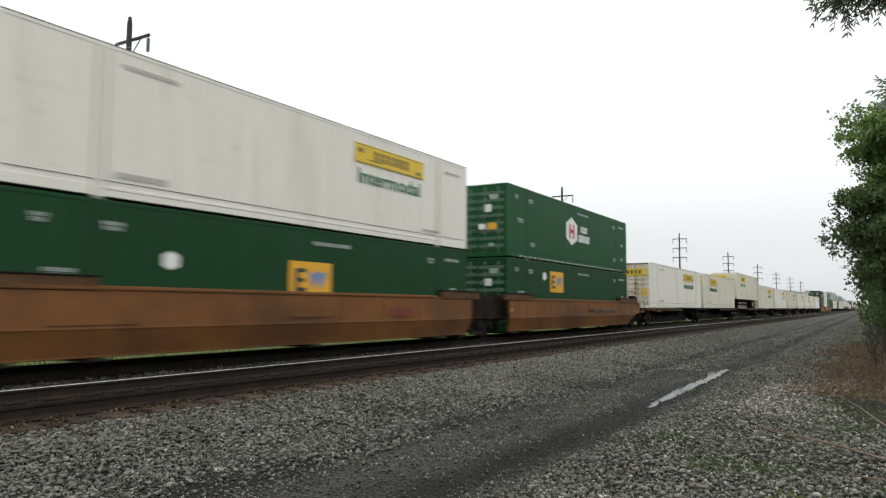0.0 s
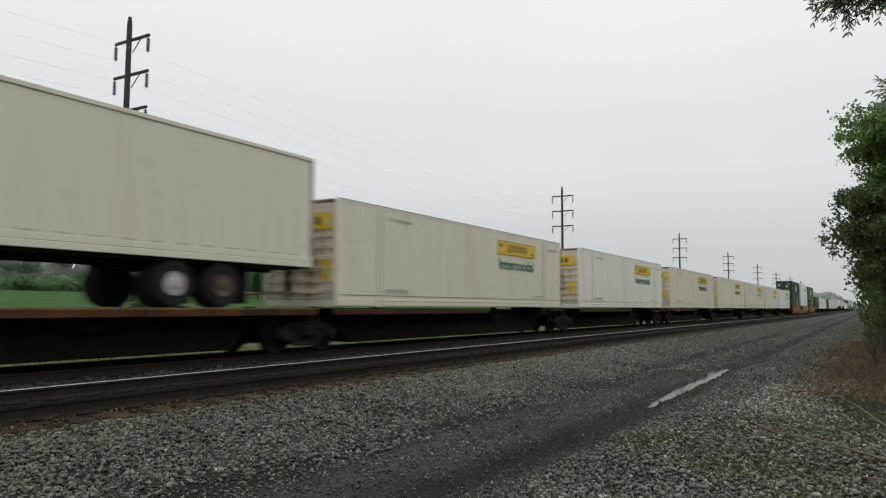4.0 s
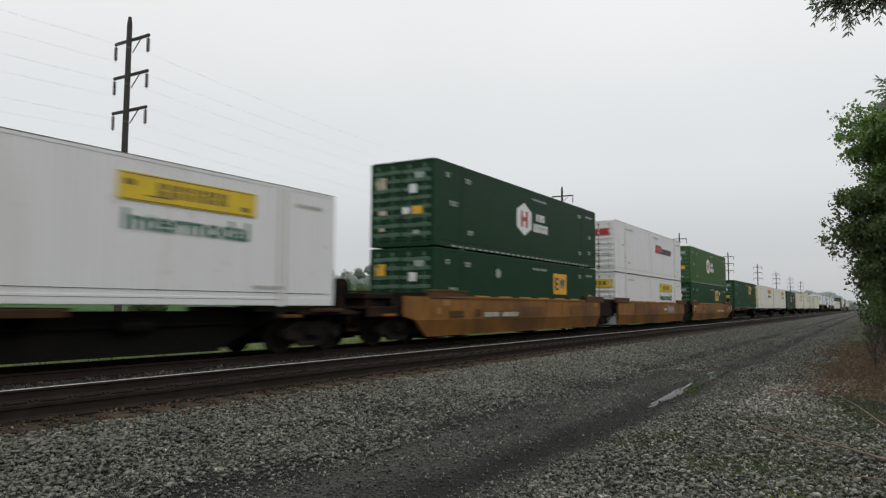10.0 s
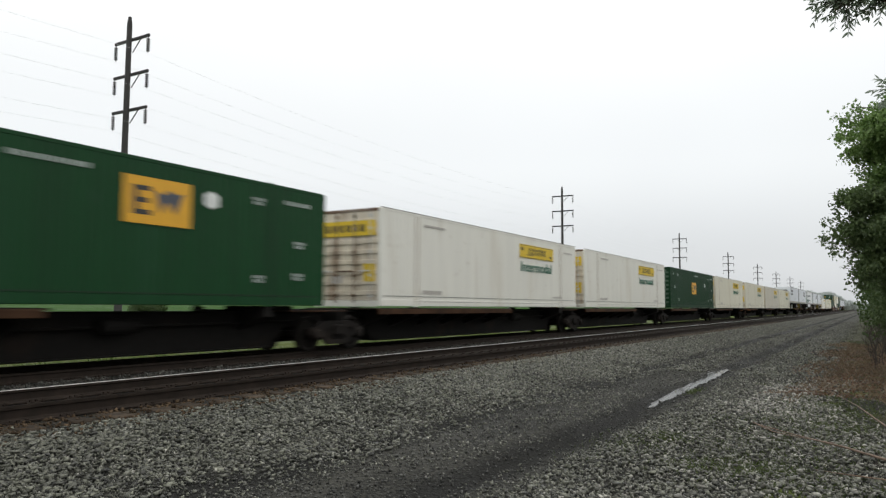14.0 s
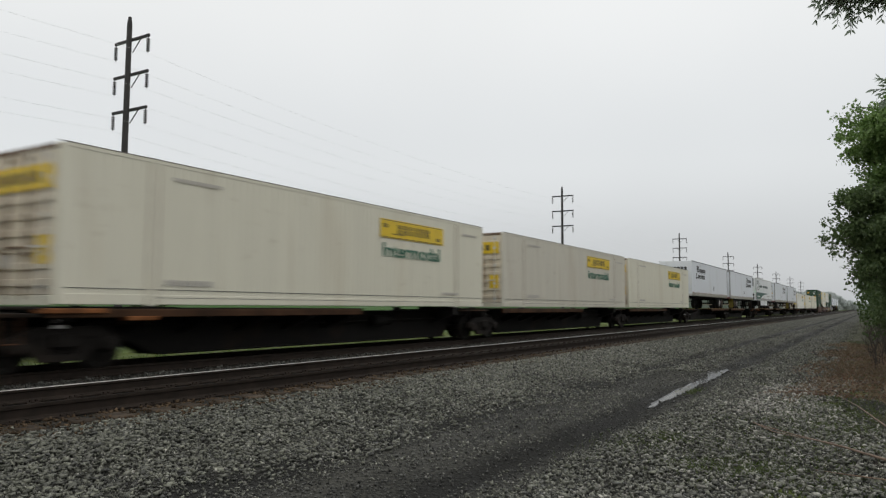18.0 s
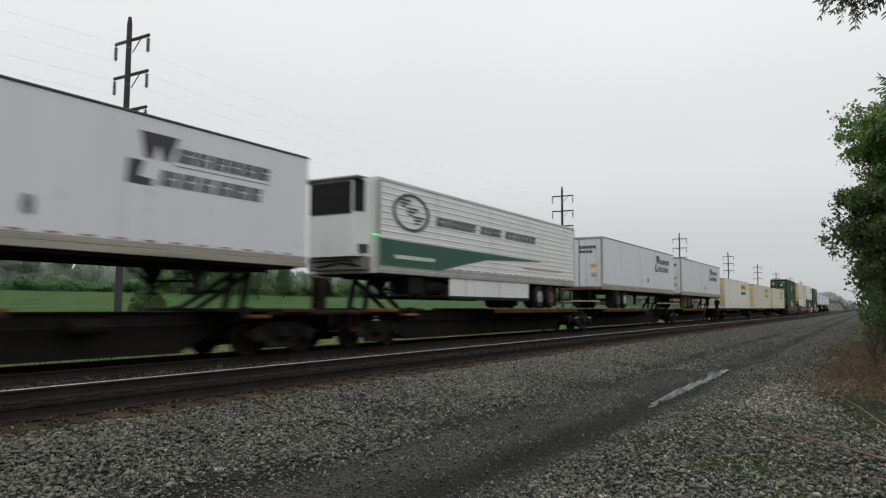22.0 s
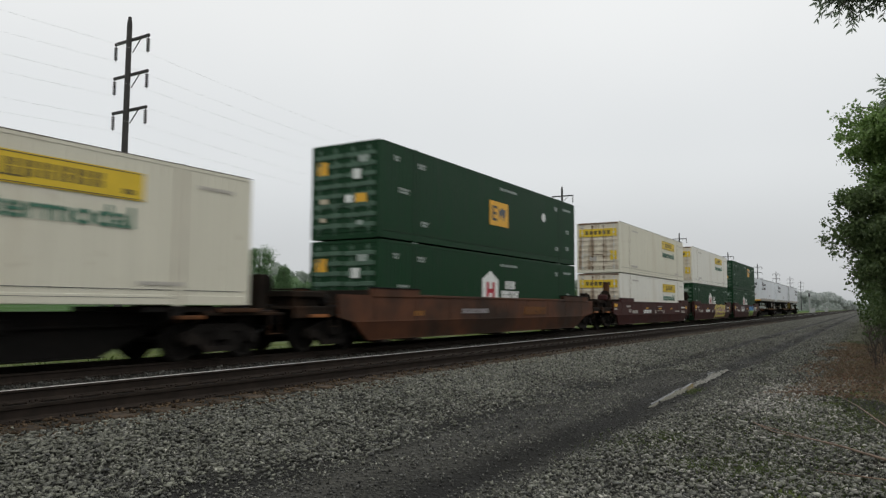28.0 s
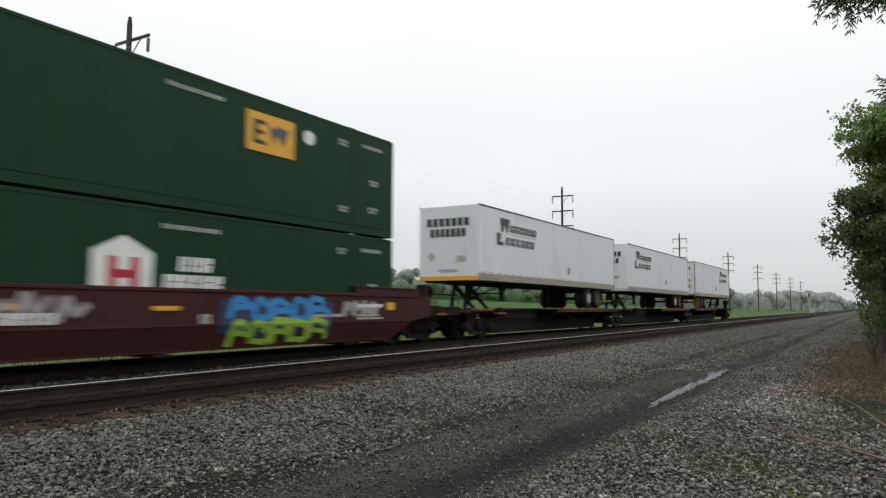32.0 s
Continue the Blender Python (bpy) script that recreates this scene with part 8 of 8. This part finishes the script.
# ---- the consist, leading end first: place of each load's leading end along the train
W_, C_, G_, B_ = M_WHITE, M_CREAM, M_GREYW, M_BEIGE
LAB = {W_.name: "off-white", C_.name: "cream", G_.name: "clean white", B_.name: "dull beige", M_GREEN.name: "dark green", M_GREEND.name: "deep green", M_LEAFG.name: "bright green", M_GREENL.name: "mid green"}
TAN_MARKS_A = [("label", 3.13, 6.19, 0.68, 0.94, None), ("plate", 0.3, 0.75, 1.12, 1.32, M_OCHRE), ("plate", -0.1, 0.15, 0.85, 1.05, M_OCHRE), ("bars", 0.7, 1.7, 0.7, 0.95, M_SHOULD), ("plate", 6.6, 8.6, 0.72, 1.1, M_TAN2), ("plate", 12.0, 14.2, 0.7, 1.2, M_TAN2), ("plate", 2.55, 2.95, 0.74, 1.0, M_SHOULD), ("plate", 15.2, 15.7, 1.12, 1.32, M_OCHRE)]
TAN_MARKS = [("label", 9.9, 13.1, 0.70, 0.94, None), ("bars", 3.2, 4.4, 0.95, 1.08, M_TAN2), ("plate", 7.2, 9.6, 0.74, 0.98, M_TAN), ("plate", 0.05, 0.7, 0.72, 0.86, M_SHOULD), ("plate", 0.15, 0.6, 1.12, 1.3, M_ORANGE), ("plate", -0.1, 0.1, 0.85, 1.05, M_PALE), ("plate", 13.5, 14.4, 0.7, 1.1, M_TAN2)]
TTX_MARKS = [("bars", 7.0, 8.9, 0.80, 1.16, M_DRED), ("graffiti", 11.0, 12.9, 0.62, 1.3, "silver"), ("plate", 3.2, 5.4, 0.72, 1.28, M_TAN2), ("bars", 10.0, 10.7, 0.9, 1.05, M_WINK)]
OLD_MARKS2 = [("label", 9.97, 13.23, 0.78, 0.98, M_SHOULD), ("plate", -0.1, 0.15, 0.9, 1.05, M_OCHRE), ("plate", 5.2, 7.0, 0.7, 1.05, M_TAN2), ("bars", 8.9, 9.9, 0.86, 0.98, M_DECK), ("plate", 4.0, 5.6, 0.74, 1.15, M_TAN2)]
OLD_MARKS = [("bars", 11.2, 12.4, 0.80, 1.08, M_DRED), ("bars", 7.0, 8.6, 0.8, 0.9, M_TAN), ("plate", 1.0, 2.8, 0.72, 1.2, M_TAN2)]
RUST_MARKS = [("bars", 4.6, 6.6, 0.86, 1.02, M_GSILV), ("bars", 9.7, 12.0, 0.78, 1.10, M_TAN2), ("plate", 7.2, 8.4, 0.75, 1.1, M_RUSTR), ("bars", 1.6, 2.2, 0.8, 0.95, M_TAN)]
MAR = [("bars", 1.6, 2.7, 0.74, 0.92, M_GREY), ("bars", 4.0, 5.8, 0.74, 0.94, M_WINK), ("plate", 4.6, 5.1, 1.0, 1.09, M_ORANGE), ("plate", 7.7, 8.35, 0.98, 1.07, M_ORANGE), ("plate", 10.95, 11.4, 0.98, 1.07, M_ORANGE),
       ("bars", 6.75, 7.05, 0.72, 0.92, M_GREY), ("bars", 7.2, 8.75, 0.86, 0.90, M_GREY), ("bars", 7.4, 8.6, 1.14, 1.18, M_GREY), ("bars", 8.85, 9.15, 0.70, 0.9, M_GREY), ("bars", 12.2, 13.6, 0.8, 0.88, M_GREY), ("bars", 0.9, 1.4, 0.8, 0.98, M_GREY), ("bars", 14.2, 15.4, 1.05, 1.15, M_WINK), ("bars", 14.2, 15.2, 0.8, 0.87, M_GREY),
       ("bars", 14.2, 15.4, 0.72, 0.78, M_GREY), ("plate", -0.3, 0.25, 1.02, 1.28, M_ORANGE), ("plate", -0.3, 0.25, 0.88, 0.98, M_GREY), ("bars", 0.4, 1.3, 1.1, 1.2, M_GREY), ("plate", 15.6, 16.0, 0.98, 1.2, M_ORANGE)]
MAR_HEAD = [m for m in MAR if not -0.5 < m[1] < 0.0] + [("plate", -1.85, -1.29, 1.11, 1.29, M_ORANGE), ("plate", -1.85, -1.35, 0.96, 1.06, M_GREY)]
END_OLD = [("plate", 17.5, 18.05, 1.12, 1.33, M_RUSTR), ("plate", 17.03, 17.48, 0.82, 0.95, M_TAN)]
END_TAN = [("bars", 17.33, 17.92, 0.97, 1.25, M_GREY), ("plate", 16.9, 17.27, 0.78, 0.95, M_TAN), ("plate", 15.96, 16.54, 0.98, 1.15, M_ORANGE)]
CONSIST = [
    ("well", 6.02, (W_, "yellow", False), (M_GREEN, "emp_lead", False), M_TAN2, OLD_MARKS),
    ("well", 25.45, (M_GREENL, "hub", False), (M_GREEN, "emp_next", False), M_TAN2, OLD_MARKS2 + END_OLD),
    ("flat", 46.75, W_, "yellow", False), ("flat", 63.97, C_, "yellow", True), ("road", 81.67, "yellow", True), ("flat", 98.81, C_, "yellow", False),
    ("flat", 117.45, W_, "yellow", False), ("flat", 136.16, C_, "yellow", False), ("flat", 154.67, C_, "yellow", False), ("flat", 172.05, C_, "yellow", False),
    ("flat", 189.4, C_, "yellow", False), ("flat", 206.75, G_, "yellow", False),
    ("well", 227.96, (M_GREEND, "hub", False), (M_GREEND, "emp_left", False), M_TAN, TAN_MARKS_A),
    ("well", 247.49, (G_, "red", False), (G_, "yellow", False), M_TAN, TTX_MARKS),
    ("well", 267.08, (M_LEAFG, "hub", False), (M_GREEN, "emp", False), M_TAN, TAN_MARKS + END_TAN),
    ("flat", 288.07, M_GREEN, "emp", False), ("flat", 306.71, W_, "yellow", False), ("flat", 324.18, W_, "yellow", False), ("flat", 342.0, M_GREEND, "emp_low", False),
    ("flat", 359.35, C_, "yellow", False), ("flat", 377.88, C_, "yellow", False), ("flat", 395.72, B_, "yellow", False), ("flat", 412.62, C_, "yellow", False),
    ("road", 430.24, "van", True), ("road", 448.3, "van", False), ("road", 467.44, "reefer", True), ("road", 487.82, "van", False), ("road", 506.39, "van", False),
    ("flat", 525.41, W_, "yellow", False), ("flat", 546.2, C_, "yellow", False), ("flat", 564.81, C_, "yellow", False),
    ("well", 585.95, (M_GREEND, "emp_low", False), (M_GREEND, "house", False), M_RUSTR, RUST_MARKS),
    ("well", 609.44, (C_, "yellow", False), (W_, "yellow", False), M_MAROON, MAR_HEAD),
    ("well", 628.91, (W_, "yellow", False), (M_GREEND, "house", False), M_MAROON, MAR + [("graffiti", 8.25, 13.25, 0.18, 1.36, "yellow")]),
    ("well", 648.42, (M_GREEND, "emp", False), (M_GREEND, "house", False), M_MAROON, MAR[:4] + [("graffiti", 9.45, 13.1, 0.2, 1.3, "blue"), ("graffiti", 3.6, 6.4, 0.72, 1.32, "silver"), ("graffiti", 13.6, 15.2, 0.75, 1.25, "silver")] + MAR[8:]),
    ("road", 670.08, "van", True), ("road", 688.85, "van", True), ("road", 707.7, "van", False),
]
# leading units of the articulated cars: couplers and two bogies stand before these, one shared bogie before all others
COUPLED = {46.75, 136.16, 227.96, 288.07, 377.88, 467.44, 525.41, 585.95, 609.44, 670.08}
WELL_NAME = {M_TAN.name: "yellow-orange well car with grimy sides", M_TAN2.name: "faded brown-orange well car with stained sides",
             M_RUSTR.name: "rusty red-brown well car", M_MAROON.name: "dark maroon well car, white markings"}
DECO_NAME = {"yellow": "with yellow sign and green lettering", "hub": "with white six-sided emblem", "emp": "with square yellow sign", "emp_left": "with yellow sign and white spot",
             "emp_low": "with low square yellow sign", "emp_lead": "with low square yellow sign", "emp_next": "with yellow sign and white spot", "house": "with white house-shaped emblem", "red": "with red and black block logo"}


def build_train():
    n = len(CONSIST)
    for i, c in enumerate(CONSIST):
        u = c[1]
        mid = u + CL / 2
        before = u - (CONSIST[i - 1][1] + CL) if i else 3.1
        after = CONSIST[i + 1][1] - (u + CL) if i < n - 1 else 2.4
        lead = before / 2
        trail = after / 2
        head = i == 0 or u in COUPLED
        tail = i == n - 1 or CONSIST[i + 1][1] in COUPLED
        # a well car's end deck reaches further out than a spine car's end
        if i and head and (c[0] == "well") != (CONSIST[i - 1][0] == "well"):
            lead = before - 1.2 if c[0] == "well" else 1.2
        if i < n - 1 and tail and (c[0] == "well") != (CONSIST[i + 1][0] == "well"):
            trail = after - 1.2 if c[0] == "well" else 1.2
        if c[0] == "well":
            extra = " and bright graffiti" if any(m[0] == "graffiti" for m in c[5]) else ""
            car, a, b = well_car(c[4], lead, trail, WELL_NAME[c[4].name] + extra, c[5], c[4] in (M_TAN2, M_RUSTR), (head, tail), seed=i, post=u == 609.44)
        else:
            road = c[0] == "road"
            platform = 1 if (road and c[3]) or (not road and c[4]) else -1
            load = "a road trailer" if road else "one container"
            car, a, b = spine_car(lead, trail, platform, road, "black spine car with rusty platform edges carrying " + load, (head, tail))
        if head:
            bogie(car, -CL / 2 - ((1.7 if c[0] == "well" else -0.35) if i else 1.55))
            coupler(car, a + 0.4, -1)
        else:
            bogie(car, a - 0.35, c[0] == "road")
        if tail:
            bogie(car, CL / 2 + ((1.7 if c[0] == "well" else -0.6) if i < n - 1 else 0.0))
            coupler(car, b - 0.4, 1)
        RIDERS.append((car, mid, 0.0))
        if c[0] == "well":
            for (body, deco, rev), z in ((c[3], 0.105), (c[2], 0.105 + CH + 0.02)):
                where = "in the well" if z < 1 else "stacked on top"
                RIDERS.append((container(body, LAB[body.name] + " container " + DECO_NAME[deco] + ", " + where, deco=deco, reverse=rev), mid, z))
        elif c[0] == "flat":
            RIDERS.append((container(c[2], LAB[c[2].name] + " container " + DECO_NAME[c[3]] + ", on spine car", deco=c[3], reverse=c[4]), mid, 1.06))
        else:
            mat = {"yellow": C_, "van": M_TRAIL, "reefer": M_REEF}[c[2]]
            lab = {"yellow": "cream trailer with yellow sign panel on a spine car", "van": "white road trailer with black block logo on a spine car",
                   "reefer": "white ribbed refrigerated trailer with green stripe"}[c[2]]
            RIDERS.append((trailer(mat, lab, c[3], c[2], M_ORANGE if 600 < u < 680 else M_ALU, not 487 < u < 488), mid, 1.03))
    for ob, u, z in RIDERS:
        ob.matrix_basis = pose(TX, u, RT + z)


build_train()

# ---------------------------------------------------------------- what moves


def run(t):
    """Metres that the train has gone after t seconds; it slows a little."""
    return 21.0677 * t - 0.02653 * t * t


def motions():
    times = [float(k) for k in range(0, 33, 2)]
    for ob, u, z in RIDERS:
        walk(ob, [(t, pose(TX, u - run(t), RT + z)) for t in times])
    # wheels roll with the train: one turn for each circumference; sets at the same place in a bogie share one action
    for y2, sets in WHEELS.items():
        first = sets[0]
        walk(first, [(k / FPS, pose(0, y2, 0.46, math.degrees(run(k / FPS) / 0.46))) for k in range(0, 32 * FPS + 1)])
        act, slot = first.animation_data.action, first.animation_data.action_slot
        for w in sets[1:]:
            w.rotation_mode = "QUATERNION"
            w.animation_data_create()
            w.animation_data.action = act
            w.animation_data.action_slot = slot
    # the limb that hangs into the view sways in the wind
    sway = [(0, 0), (3, 0.3), (6, -0.2), (9, 0.4), (13, 0), (16, 0.8), (19, 2.2), (21, 5.0), (22.4, 2.8), (23.2, 4.2), (24.6, 4.4), (25.5, 2.6), (28, 1.9), (29.4, 1.0), (30.6, 1.8), (32, 1.2)]
    for k, limb in enumerate(OVERHANG):
        walk(limb, [(t, pose(0.006 * a, 0, 0, 0.09 * a, 0.21 * a, 0.14 * a) if k == 0 else pose(0.002 * a, 0, 0.001 * a, 0, 0.09 * a, 0.04 * a)) for t, a in sway])


motions()
